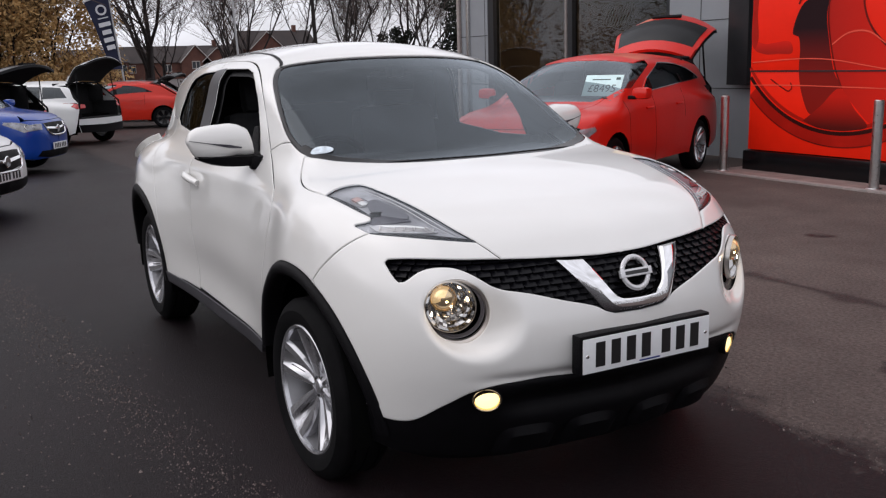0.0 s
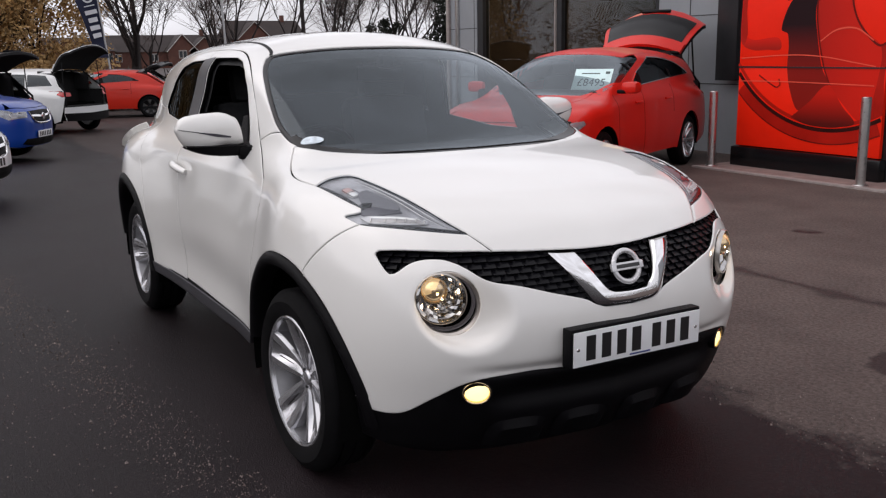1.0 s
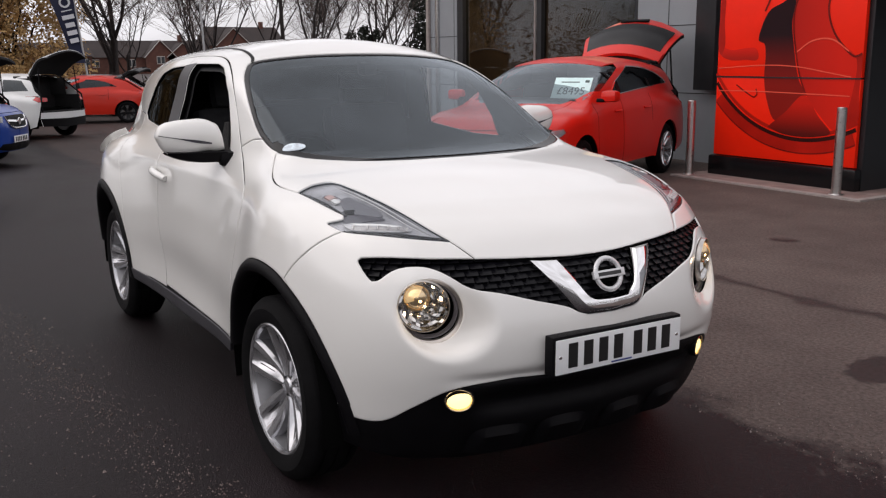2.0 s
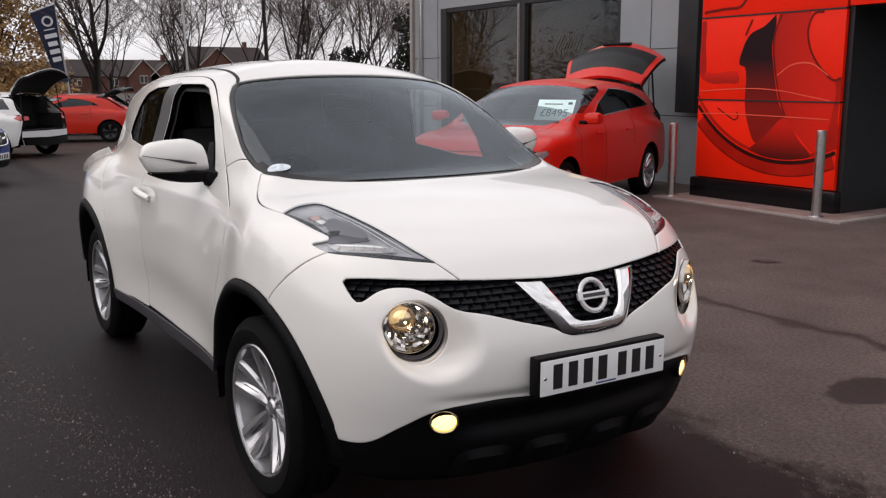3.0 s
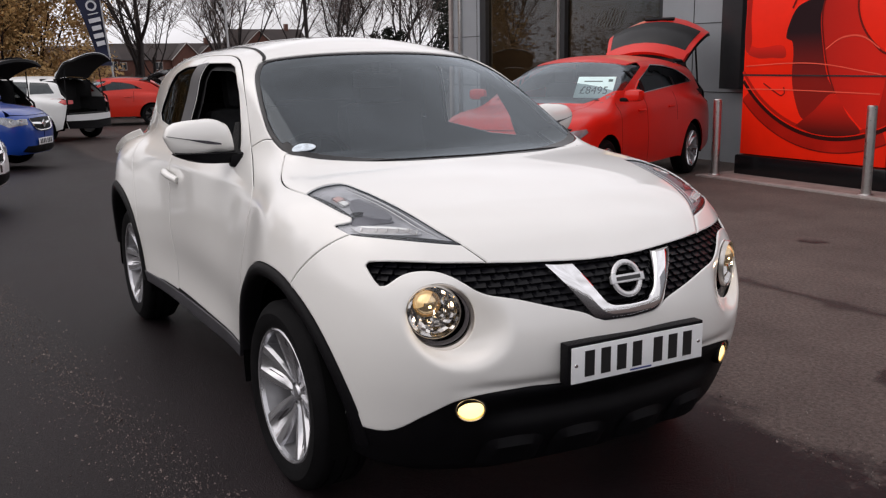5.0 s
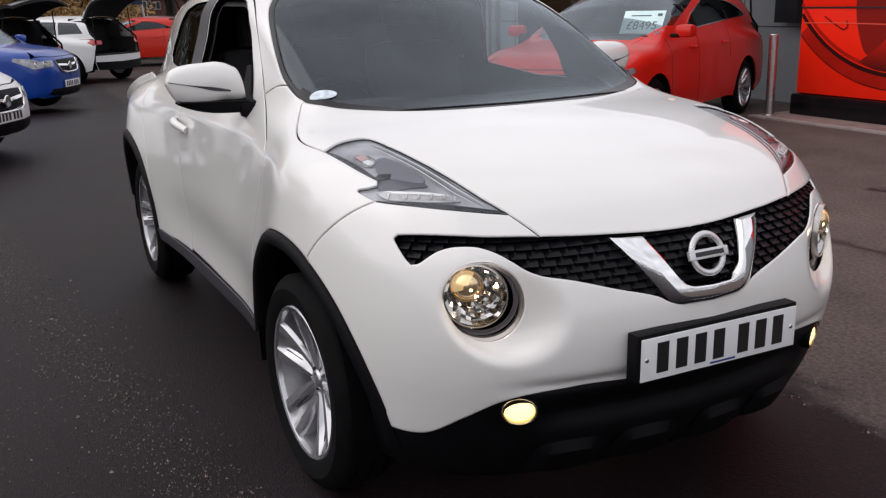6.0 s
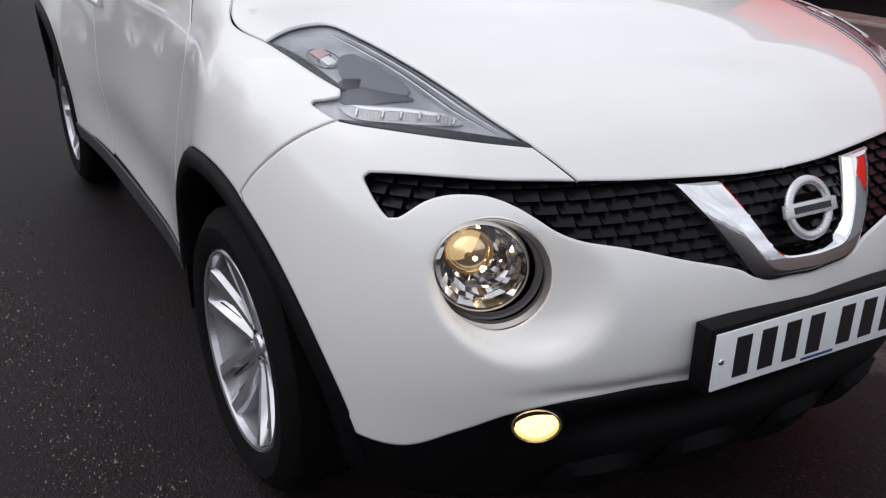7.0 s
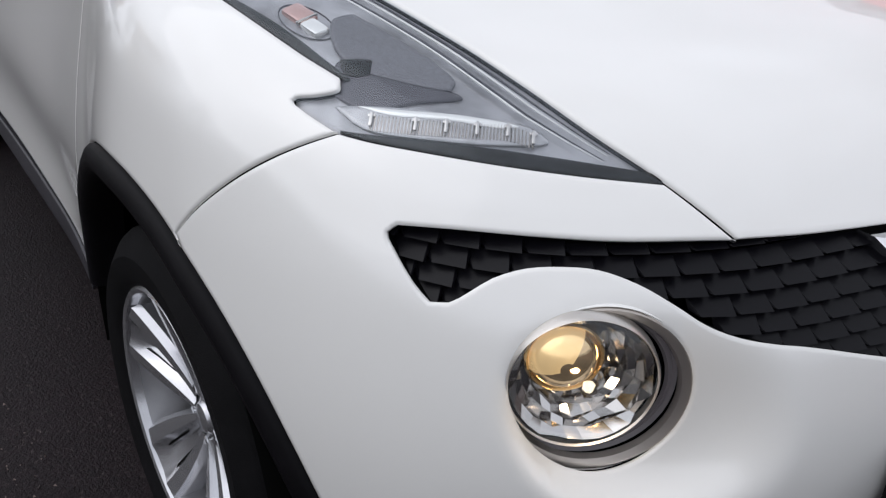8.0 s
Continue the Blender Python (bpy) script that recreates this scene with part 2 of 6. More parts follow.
class Skin:
    """A smooth body given by a function that is below 0 within it; panels are cut from it along loops."""

    def __init__(self, f, reach=1.2):
        self.f, self.reach = f, reach

    def normal(self, p, h=.003):
        e = np.eye(3) * h
        g = np.stack([self.f(p + e[i]) - self.f(p - e[i]) for i in range(3)], -1)
        return g / np.maximum(np.linalg.norm(g, axis=-1, keepdims=True), 1e-9)

    def onto(self, p, way, back=None):
        """Points carried along way (inwards) onto the skin."""
        p, way = np.array(p, float), np.array(way, float) / np.linalg.norm(way)
        back = self.reach if back is None else back
        s = np.linspace(-back, back, 161)
        v = self.f(p[:, None, :] + s[None, :, None] * way)
        neg = v < 0
        k = np.where(neg.any(1), neg.argmax(1), v.argmin(1))
        lo, hi = s[np.maximum(k - 1, 0)], s[k]
        for _ in range(18):
            mid = (lo + hi) / 2
            below = self.f(p + mid[:, None] * way) < 0
            hi, lo = np.where(below, mid, hi), np.where(below, lo, mid)
        return p + hi[:, None] * way

    def panel(self, name, loop, way, material, parent, step=.03, depth=.014, gap=.002, lift=0.0, holes=(), twin=None, label="", back=None, edge=None, round_edge=True, under=None, lip=.006):
        """A sheet of the skin within a loop, as seen along way, with turned-in edges. twin: 'copy' adds a mirrored part, 'join' mirrors it into the same mesh."""
        way = np.array(way, float) / np.linalg.norm(way)
        u = np.cross(way, (0, 0, 1) if abs(way[2]) < .9 else (0, 1, 0))
        u /= np.linalg.norm(u)
        w = np.cross(u, way)
        flat = np.stack([u, w], 1)
        rims, guard = [], []
        for ring, sign in [(loop, 1)] + [(h, -1) for h in holes]:
            ring3 = even(np.array(ring, float), edge or step * .5)
            middle = np.abs(ring3[:, 1]) < 1e-6
            for _ in range(3):
                slope = self.normal(ring3)
                rate = (self.f(ring3 + .002 * slope) - self.f(ring3 - .002 * slope)) / .004
                ring3 = ring3 - np.clip(self.f(ring3) / np.maximum(rate, .2), -.02, .02)[:, None] * slope
            ring3[middle, 1] = 0
            q = ring3 @ flat
            area = (q[:, 0] * np.roll(q[:, 1], -1) - np.roll(q[:, 0], -1) * q[:, 1]).sum()
            if (area > 0) != (sign > 0):
                ring3, q = ring3[::-1], q[::-1]
            d = np.roll(q, -1, 0) - np.roll(q, 1, 0)
            d /= np.maximum(np.linalg.norm(d, axis=1, keepdims=True), 1e-9)
            q = q + gap * np.stack([-d[:, 1], d[:, 0]], 1)
            if twin == "join":
                seam = np.abs(ring3[:, 1]) < 1e-6
                inset = (q - ring3 @ flat) @ flat.T
                inset[:, 1] = 0
                inset *= abs(way[1]) < .05
                q[seam] = (ring3[seam] + inset[seam]) @ flat
            rims.append((q, ring3 @ way, ring3))
            if round_edge and depth:
                guard.append(q + .005 * np.stack([-d[:, 1], d[:, 0]], 1))
        outer = rims[0][0]
        low, high = outer.min(0), outer.max(0)
        gx, gy = np.meshgrid(np.arange(low[0], high[0], step), np.arange(low[1], high[1], step * .87))
        gx[1::2] += step / 2
        g = np.stack([gx.ravel(), gy.ravel()], 1)
        g = g[inside(outer, g)]
        for q, _, _ in rims[1:]:
            g = g[~inside(q, g)]
        every = np.concatenate([q for q, _, _ in rims])
        near = np.min(((g[:, None, :] - every[None]) ** 2).sum(-1), 1) if len(g) else np.zeros(0)
        g = g[near > (step * .42) ** 2]
        if guard:
            g2 = np.concatenate(guard)
            ok = inside(outer, g2)
            for q, _, _ in rims[1:]:
                ok &= ~inside(q, g2)
            gap_2 = np.concatenate([np.min(((c[:, None, :] - every[None]) ** 2).sum(-1), 1) for c in np.array_split(g2, 1 + len(g2) // 400)])
            g2 = g2[ok & (gap_2 > .0042 ** 2)]
            if twin == "join":
                lift_y = np.abs((self.onto(g2 @ flat.T + way * rims[0][1].mean(), way, back))[:, 1])
                g2 = g2[lift_y > .006]
            g = np.concatenate([g2, g])
        pts = np.concatenate([every, g])
        edges, k = [], 0
        for q, _, _ in rims:
            n = len(q)
            edges += [(k + i, k + (i + 1) % n) for i in range(n)]
            k += n
        from_cdt = delaunay([Vector(p) for p in pts], edges, [], 0, 1e-6)
        pts2 = np.array([tuple(p) for p in from_cdt[0]])
        tris = np.array([t for t in from_cdt[2] if len(t) == 3])
        mid = pts2[tris].mean(1)
        keep = inside(outer, mid)
        for q, _, _ in rims[1:]:
            keep &= ~inside(q, mid)
        tris = tris[keep]
        heights = np.concatenate([h for _, h, _ in rims])
        ref = pts2 @ flat.T + way * heights.mean()
        p3 = self.onto(ref, way, back)
        nor = self.normal(p3)
        if lift:
            p3 = p3 + lift * nor
        sense = np.cross(p3[tris[:, 1]] - p3[tris[:, 0]], p3[tris[:, 2]] - p3[tris[:, 0]])
        wrong = (sense * nor[tris[:, 0]]).sum(1) < 0
        tris[wrong] = tris[wrong][:, ::-1]
        verts, normals, faces = list(p3), list(nor), [tuple(int(i) for i in t) for t in tris]
        k, deep = 0, []
        if depth:
            for q, _, r3 in rims:
                n = len(q)
                base = len(verts)
                d = np.roll(q, -1, 0) - np.roll(q, 1, 0)
                out = np.stack([d[:, 1], -d[:, 0]], 1) @ flat.T
                out /= np.maximum(np.linalg.norm(out, axis=1, keepdims=True), 1e-9)
                rim = p3[k:k + n]
                lip_ = min(lip, depth)
                verts += list(rim) + list(rim - lip_ * nor[k:k + n]) + list(rim - depth * nor[k:k + n])
                tilt = nor[k:k + n] + .7 * out
                tilt /= np.linalg.norm(tilt, axis=1, keepdims=True)
                normals += list(tilt) + list(out) + list(out)
                for i in range(n):
                    normals[k + i] = tilt[i] if round_edge else normals[k + i]
                    j = (i + 1) % n
                    if twin == "join" and abs(r3[i][1]) < 1e-6 and abs(r3[j][1]) < 1e-6:
                        normals[k + i], normals[k + j] = nor[k + i], nor[k + j]
                        continue
                    faces.append((base + i, base + n + i, base + n + j, base + j))
                    if depth > lip_:
                        deep.append(len(faces))
                        faces.append((base + n + i, base + 2 * n + i, base + 2 * n + j, base + n + j))
                k += n
        verts, normals = np.array(verts), np.array(normals)

        def made(vs, ns, fs):
            me = bpy.data.meshes.new(name)
            me.from_pydata([tuple(v) for v in vs], [], fs)
            me.polygons.foreach_set("use_smooth", [True] * len(me.polygons))
            me.normals_split_custom_set_from_vertices([tuple(v) for v in ns])
            # under: shade of the panel gaps, put into the deep edge faces' colour
            if under and deep:
                me.materials.append(material)
                me.materials.append(under)
                tone = np.zeros(len(me.polygons), np.int32)
                tone[[i + h for i in deep for h in ((0, len(faces)) if len(fs) > len(faces) else (0,))]] = 1
                me.polygons.foreach_set("material_index", tone)
            return part(name, me, material, parent, label)
        if twin == "join":
            n = len(verts)
            return made(np.concatenate([verts, flip(verts)]), np.concatenate([normals, flip(normals)]), faces + [tuple(i + n for i in f[::-1]) for f in faces])
        ob = made(verts, normals, faces)
        if twin == "copy":
            made(flip(verts), flip(normals), [f[::-1] for f in faces])
        return ob

# ---- ground and building ----
M_PAVE = mat("pink concrete paving", (.24, .165, .15), .8, vary=.2, scale=6, bump=.3, fine=120)
M_KERB = mat("pale concrete edging", (.30, .26, .245), .8, vary=.15, scale=12, bump=.2, fine=150)
M_CLAD = mat("grey composite cladding", (.27, .285, .305), .45, .1, vary=.06, scale=1.5)
M_JOINT = mat("dark panel joint", (.03, .03, .032), .7)
M_FRAME = mat("dark grey aluminium frame", (.022, .023, .026), .4, .3, vary=.1, scale=10)
M_RED = mat("red printed panel", (.90, .021, .005), .45, vary=.05, scale=2, spec=.14)
M_RED_D = mat("dark red print", (.16, .008, .005), .38, vary=.35, scale=1.6, spec=.14)
M_RED_M = mat("mid red print", (.42, .012, .006), .38, vary=.2, scale=1.6, spec=.14)
M_RED_L = mat("pale red print", (.78, .10, .06), .38, vary=.1, scale=2, spec=.14)
M_PRINTBLACK = mat("black print", (.030, .006, .005), .4, vary=.3, scale=3, spec=.14)
M_SHOP = glass("shop window glass", (.62, .60, .58), .046)
M_ROOM = mat("dim showroom wall", (.10, .075, .055), .8, vary=.2, scale=2)
M_WARM = mat("warm showroom panel", (.30, .17, .06), .7, vary=.2, scale=2)


def tarmac():
    """Tarmac that is dark and damp round the car and paler, brown and dry past an uneven edge."""
    m = bpy.data.materials.new("damp and dry tarmac")
    m.use_nodes = True
    n, l = m.node_tree.nodes, m.node_tree.links
    b = n["Principled BSDF"]
    b.inputs["Specular IOR Level"].default_value = .17
    pos = n.new("ShaderNodeTexCoord").outputs["Object"]

    def noise(scale, detail=5, rough=.6):
        t = n.new("ShaderNodeTexNoise")
        t.inputs["Scale"].default_value, t.inputs["Detail"].default_value, t.inputs["Roughness"].default_value = scale, detail, rough
        l.new(pos, t.inputs["Vector"])
        return t.outputs["Fac"]

    def calc(op, a, c):
        t = n.new("ShaderNodeMath")
        t.operation = op
        for i, v in enumerate((a, c)):
            if isinstance(v, (int, float)):
                t.inputs[i].default_value = v
            else:
                l.new(v, t.inputs[i])
        return t.outputs[0]

    def span(v, a, c, lo, hi):
        t = n.new("ShaderNodeMapRange")
        t.inputs["From Min"].default_value, t.inputs["From Max"].default_value = a, c
        t.inputs["To Min"].default_value, t.inputs["To Max"].default_value = lo, hi
        l.new(v, t.inputs["Value"])
        return t.outputs[0]

    def mixed(f, a, c):
        t = n.new("ShaderNodeMix")
        t.data_type = "RGBA"
        l.new(f, t.inputs["Factor"])
        for s, v in (("A", a), ("B", c)):
            if isinstance(v, tuple):
                t.inputs[s].default_value = (*v, 1)
            else:
                l.new(v, t.inputs[s])
        return t.outputs["Result"]
    split = n.new("ShaderNodeSeparateXYZ")
    l.new(pos, split.inputs[0])
    edge = calc("ADD", split.outputs["Y"], span(noise(2.2, 8, .7), 0, 1, -.55, .55))
    dry = span(edge, .93, 1.10, 0, 1)
    dry = calc("MULTIPLY", dry, span(calc("ADD", split.outputs["X"], span(noise(.8, 5), 0, 1, -2, 2)), -9, -4.5, .38, 1))
    puddle = span(noise(.85, 4, .5), .66, .70, 0, 1)
    dry = calc("MULTIPLY", dry, calc("SUBTRACT", 1.0, puddle))
    crack = calc("ABSOLUTE", calc("ADD", calc("SUBTRACT", split.outputs["Y"], 2.83), span(noise(3.0, 6, .65), 0, 1, -.22, .22)), 0)
    dry = calc("MULTIPLY", dry, span(crack, .02, .10, .35, 1))
    wet = calc("ADD", calc("ADD", calc("POWER", calc("MULTIPLY", calc("SUBTRACT", split.outputs["X"], .50), 6.0), 2), calc("POWER", calc("MULTIPLY", calc("SUBTRACT", split.outputs["Y"], 2.08), 3.6), 2)), span(noise(9, 5, .6), 0, 1, -.6, .6))
    dry = calc("MULTIPLY", dry, span(wet, .75, 1.05, .25, 1))
    stain = noise(.55, 6)
    grain = noise(140, 3, .7)
    damp_c = mixed(span(stain, .35, .65, 0, 1), (.0066, .0037, .0049), (.0165, .0097, .0121))
    dry_c = mixed(span(noise(1.1, 7), .35, .65, 0, 1), (.110, .083, .076), (.168, .128, .115))
    base = mixed(dry, damp_c, dry_c)
    base = mixed(span(noise(48, 4, .75), .40, .60, .45, 0), base, (.0022, .0020, .0021))
    speck = mixed(span(noise(75, 3, .75), .57, .70, 0, .45), base, (.12, .098, .095))
    l.new(mixed(span(grain, .25, .45, .5, 0), speck, (.004, .004, .004)), b.inputs["Base Color"])
    l.new(span(calc("ADD", dry, calc("MULTIPLY", stain, .5)), .1, 1.3, .42, .88), b.inputs["Roughness"])
    relief = n.new("ShaderNodeBump")
    relief.inputs["Strength"].default_value, relief.inputs["Distance"].default_value = .9, .0055
    l.new(calc("ADD", grain, calc("MULTIPLY", noise(45, 3), .6)), relief.inputs["Height"])
    l.new(relief.outputs[0], b.inputs["Normal"])
    return m


LOW = -.34


def fall(x):
    """The height of the ground: level by the showroom, a third of a metre lower at the far rows."""
    f = min(1, max(0, (-7 - x) / 12))
    return LOW * f * f * (3 - 2 * f)


ground = part("ground", Geo().grid([[(x, y, fall(x)) for y in (-400, 400)] for x in (-400, -60, *np.linspace(-19.5, -6.5, 27), 400)]), tarmac())
tagged(ground, "dark damp tarmac of a car sales forecourt", "ground", kind="structure")
paving = part("pavement", Geo().box(2.62, 1.4, .03, pose(-4.14, 7.32, .003)), M_PAVE)
tagged(paving, "pinkish paved strip along the showroom", "pavement", kind="structure")
for i in range(9):
    part("edging", Geo().box(.285, .09, .034, pose(-5.3 + .2915 * i, 6.585, .006, 0, 0, 0), .006), M_KERB, paving)
for i in range(5):
    part("edging", Geo().box(.09, .29, .034, pose(-2.795, 6.69 + .295 * i, .006), .006), M_KERB, paving)

WY = 8.0
wall = part("wall_showroom", Geo().box(1.10, .3, 4.6, pose(-13.45, WY + .15, 2.3)).box(5.2, .3, 1.72, pose(-10.3, WY + .15, 3.74)).box(4.3, .3, 4.6, pose(-5.55, WY + .15, 2.3)).box(5.2, .3, .22, pose(-10.3, WY + .15, .11)).box(.3, 12, 4.6, pose(-13.9, WY + 6.3, 2.3)).box(10.6, .28, .5, pose(-8.7, WY + .15, -.25)), M_CLAD)
tagged(wall, "grey composite-clad showroom wall", "wall", kind="structure")
for x, z, sx, sz in ((-13.45, 1.93, 1.09, .012), (-13.0, 2.3, .012, 4.6), (-10.3, 3.3, 5.2, .012), (-7.05, 2.3, .012, 4.6), (-6.6, 1.93, 2.1, .012), (-6.6, .97, 2.1, .012), (-6.6, 2.9, 2.1, .012), (-13.45, .97, 1.09, .012)):
    part("panel_joint", Geo().box(sx, .006, sz, pose(x, WY - .002, z)), M_JOINT, wall)
part("corner_trim", Geo().box(.10, .06, 4.6, pose(-13.98, WY - .03, 2.3), .01), M_KERB, wall)
part("corner_trim", Geo().box(.09, .05, 4.6, pose(-13.62, WY - .025, 2.3), .01), M_STEEL, wall)
part("duct", Geo().box(.36, .22, 3.6, pose(-6.13, WY - .11, 2.83), .01), M_FRAME, wall, "dark grey upright casing")
roof_top = tagged(part("ceiling", Geo().box(11.5, 12.3, .25, pose(-8.2, WY + 6.2, 4.72)), M_CLAD), "flat showroom roof", "roof", kind="structure")

window = part("window_1", Geo().box(5.2, .12, .10, pose(-10.3, WY + .08, .27)).box(5.2, .12, .10, pose(-10.3, WY + .08, 2.85)).box(.22, .14, 2.7, pose(-12.81, WY + .08, 1.56)).box(.10, .14, 2.7, pose(-7.73, WY + .08, 1.56)), M_FRAME)
tagged(window, "large showroom window in dark frames", "window", kind="structure")
part("mullion", Geo().box(.13, .12, 2.5, pose(-10.2, WY + .07, 1.56)), M_FRAME, window)
part("mullion", Geo().box(.03, .03, 2.5, pose(-10.30, WY + .0, 1.56)), M_KERB, window)
part("pane", Geo().box(2.42, .012, 2.48, pose(-11.48, WY + .09, 1.56)), M_SHOP, window)
part("pane", Geo().box(2.34, .012, 2.48, pose(-8.96, WY + .09, 1.56)), M_SHOP, window)
M_DECAL = mat("pale window lettering", (.10, .10, .10), .6)
for i in range(9):
    part("decal_stroke", Geo().box(.012, .003, .34 - .02 * abs(i - 4), pose(-9.3 + .075 * i, WY + .078, 2.1, 0, 32, 0)), M_DECAL, window)
room = part("wall_room", Geo().box(6.2, .1, 3.4, pose(-10.3, WY + 5.0, 1.7)).box(.1, 4.8, 3.4, pose(-7.2, WY + 2.6, 1.7)).box(.1, 4.8, 3.4, pose(-13.4, WY + 2.6, 1.7)).box(6.2, 4.7, .1, pose(-10.3, WY + 2.7, 3.35)), M_ROOM)
tagged(room, "dim brown showroom interior walls", "wall", kind="structure")
part("wall_panel", Geo().box(1.5, .04, 2.2, pose(-8.4, WY + 4.8, 2.2)), M_WARM, room)
room_floor = tagged(part("floor", Geo().box(6.2, 4.9, .04, pose(-10.3, WY + 2.75, .02)), M_ROOM), "dark showroom floor", "floor", kind="structure")
M_SPOT = mat("small ceiling spot", (1, .85, .6), .5, glow=14)
for x, y in ((-9.5, 1.6), (-8.6, 1.9), (-8.2, 3.2), (-11.2, 2.4)):
    tagged(part("ceiling_light", Geo().lathe([(0, 0), (.05, 0), (.06, .02), (.06, .04)], 16, pose(x, WY + y, 3.25)), M_SPOT), "small lit round ceiling spot in the showroom", "ceiling light", "showroom spots")

# Unseen fill lamp, added to brighten the room in place of its ceiling lights.
show_fill = new("showroom_fill", bpy.data.lights.new("showroom_fill", "AREA"))
show_fill.data.shape, show_fill.data.size, show_fill.data.size_y, show_fill.data.energy, show_fill.data.color = "RECTANGLE", 4.0, 3.0, 75, (1, .8, .55)
show_fill.matrix_world = pose(-10.3, WY + 2.6, 3.2)

# red portal
portal = thing("sign_portal", "red printed entrance portal on a black plinth", "sign")
PX0, PX1, PY = -5.22, -3.21, 7.06
part("core", Geo().box(PX1 - PX0 + .06, 1.35, 4.0, pose((PX0 + PX1) / 2 + .03, PY + .74, 2.0)), M_FRAME, portal, "dark grey side of the portal")
for z0, z1 in ((.27, 1.225), (1.245, 2.225), (2.245, 3.25), (3.27, 4.0)):
    part("panel", Geo().box(PX1 - PX0, .05, z1 - z0, pose((PX0 + PX1) / 2, PY + .03, (z0 + z1) / 2), .004), M_RED, portal)
part("plinth", Geo().box(PX1 - PX0 + .10, .16, .26, pose((PX0 + PX1) / 2, PY + .04, .13), .03), M_GLOSSBLACK, portal)
part("beam", Geo().box(6.2, 1.3, 1.75, pose(PX1 + 3.14, PY + .72, 3.125)), M_FRAME, portal)
for i in range(3):
    part("panel", Geo().box(2.03, .05, 1.74, pose(PX1 + 1.05 + 2.05 * i, PY + .03, 3.125), .004), M_RED, portal)
# the print: a great ring, a black flame and soft folds
FLAT = Matrix(((1, 0, 0, 0), (0, 0, -1, PY + .004), (0, 1, 0, 0), (0, 0, 0, 1)))


def ring_band(cx, cz, r0, r1, a0, a1, thick, material, name="print_band"):
    pts = [(cx + r0 * math.cos(radians(a)), cz + r0 * math.sin(radians(a))) for a in np.linspace(a0, a1, 40)]
    pts += [(cx + r1 * math.cos(radians(a)), cz + r1 * math.sin(radians(a))) for a in np.linspace(a1, a0, 40)]
    g = Geo()
    n = len(pts) // 2
    g.add([(*p, thick) for p in pts], [(i, i + 1, 2 * n - 2 - i, 2 * n - 1 - i) for i in range(n - 1)])
    part(name, g, material, portal, m=FLAT)


def patch(points, thick, material, name="print_patch"):
    line = spline([(*p, 0) for p in points + points[:1]], .03)[:-1]
    g = Geo().add([(q[0], q[1], thick) for q in line], [tuple(range(len(line)))])
    part(name, g, material, portal, m=FLAT)


CX, CZ = -3.92, 2.17
ring_band(CX, CZ, 1.66, 1.79, 223.5, 293.2, .0015, M_RED_M)
ring_band(CX, CZ, 1.785, 1.80, 224, 293, .0018, M_RED_D)
ring_band(CX, CZ, 1.615, 1.66, 218, 295.2, .002, M_PRINTBLACK)
ring_band(CX, CZ, 1.56, 1.60, 214.4, 296.8, .0012, M_RED_M)


def shaded_print(name, low, high, axis, start, end):
    """A printed fade from one red to another along an axis of the panel."""
    m = mat(name, low, .45, spec=.14)
    n, l = m.node_tree.nodes, m.node_tree.links
    split = n.new("ShaderNodeSeparateXYZ")
    l.new(n.new("ShaderNodeTexCoord").outputs["Object"], split.inputs[0])
    span = n.new("ShaderNodeMapRange")
    span.inputs["From Min"].default_value, span.inputs["From Max"].default_value = start, end
    l.new(split.outputs[axis], span.inputs["Value"])
    fade = n.new("ShaderNodeMix")
    fade.data_type = "RGBA"
    fade.inputs["A"].default_value, fade.inputs["B"].default_value = (*low, 1), (*high, 1)
    l.new(span.outputs[0], fade.inputs["Factor"])
    l.new(fade.outputs["Result"], n["Principled BSDF"].inputs["Base Color"])
    return m


M_FLAME = shaded_print("dark flame print", (.24, .010, .006), (.016, .004, .006), "Y", 1.15, 1.72)
M_FOLD = shaded_print("red fold print", (.46, .013, .007), (.66, .016, .007), "X", -4.10, -3.45)
M_WEDGE = shaded_print("red wedge print", (.09, .007, .005), (.58, .014, .006), "Y", .60, .95)
M_SHADE = shaded_print("soft red band print", (.40, .012, .006), (.80, .016, .007), "Y", 1.46, 1.62)
patch([(-4.11, 2.22), (-4.26, 2.10), (-4.46, 2.01), (-4.56, 1.85), (-4.60, 1.66), (-4.52, 1.63), (-4.49, 1.5), (-4.49, 1.22), (-4.43, .96), (-4.30, .74), (-4.1, .88), (-3.91, 1.04), (-4.01, 1.23), (-4.10, 1.6), (-4.14, 1.87), (-4.10, 2.13)], .001, M_FLAME)
patch([(-4.40, .66), (-4.16, .84), (-3.92, 1.04), (-3.70, .80), (-3.54, .63), (-3.72, .58), (-3.92, .565), (-4.20, .59)], .0014, M_WEDGE)
patch([(-4.07, 2.22), (-3.85, 2.23), (-3.65, 2.22), (-3.68, 2.04), (-3.63, 1.83), (-3.51, 1.64), (-3.30, 1.48), (-3.27, 1.39), (-3.34, .93), (-3.47, .66), (-3.70, .83), (-3.89, 1.04), (-4.0, 1.26), (-4.09, 1.6), (-4.13, 1.87)], .0006, M_FOLD)
patch([(-3.29, 1.47), (-3.225, 1.51), (-3.222, 1.1), (-3.224, .75), (-3.42, .67), (-3.33, .95), (-3.27, 1.35)], .001, M_RED_M)
patch([(-5.15, 1.60), (-5.02, 1.56), (-4.63, 1.57), (-4.60, 1.45), (-4.8, 1.44), (-5.02, 1.44), (-5.17, 1.50)], .0007, M_SHADE)
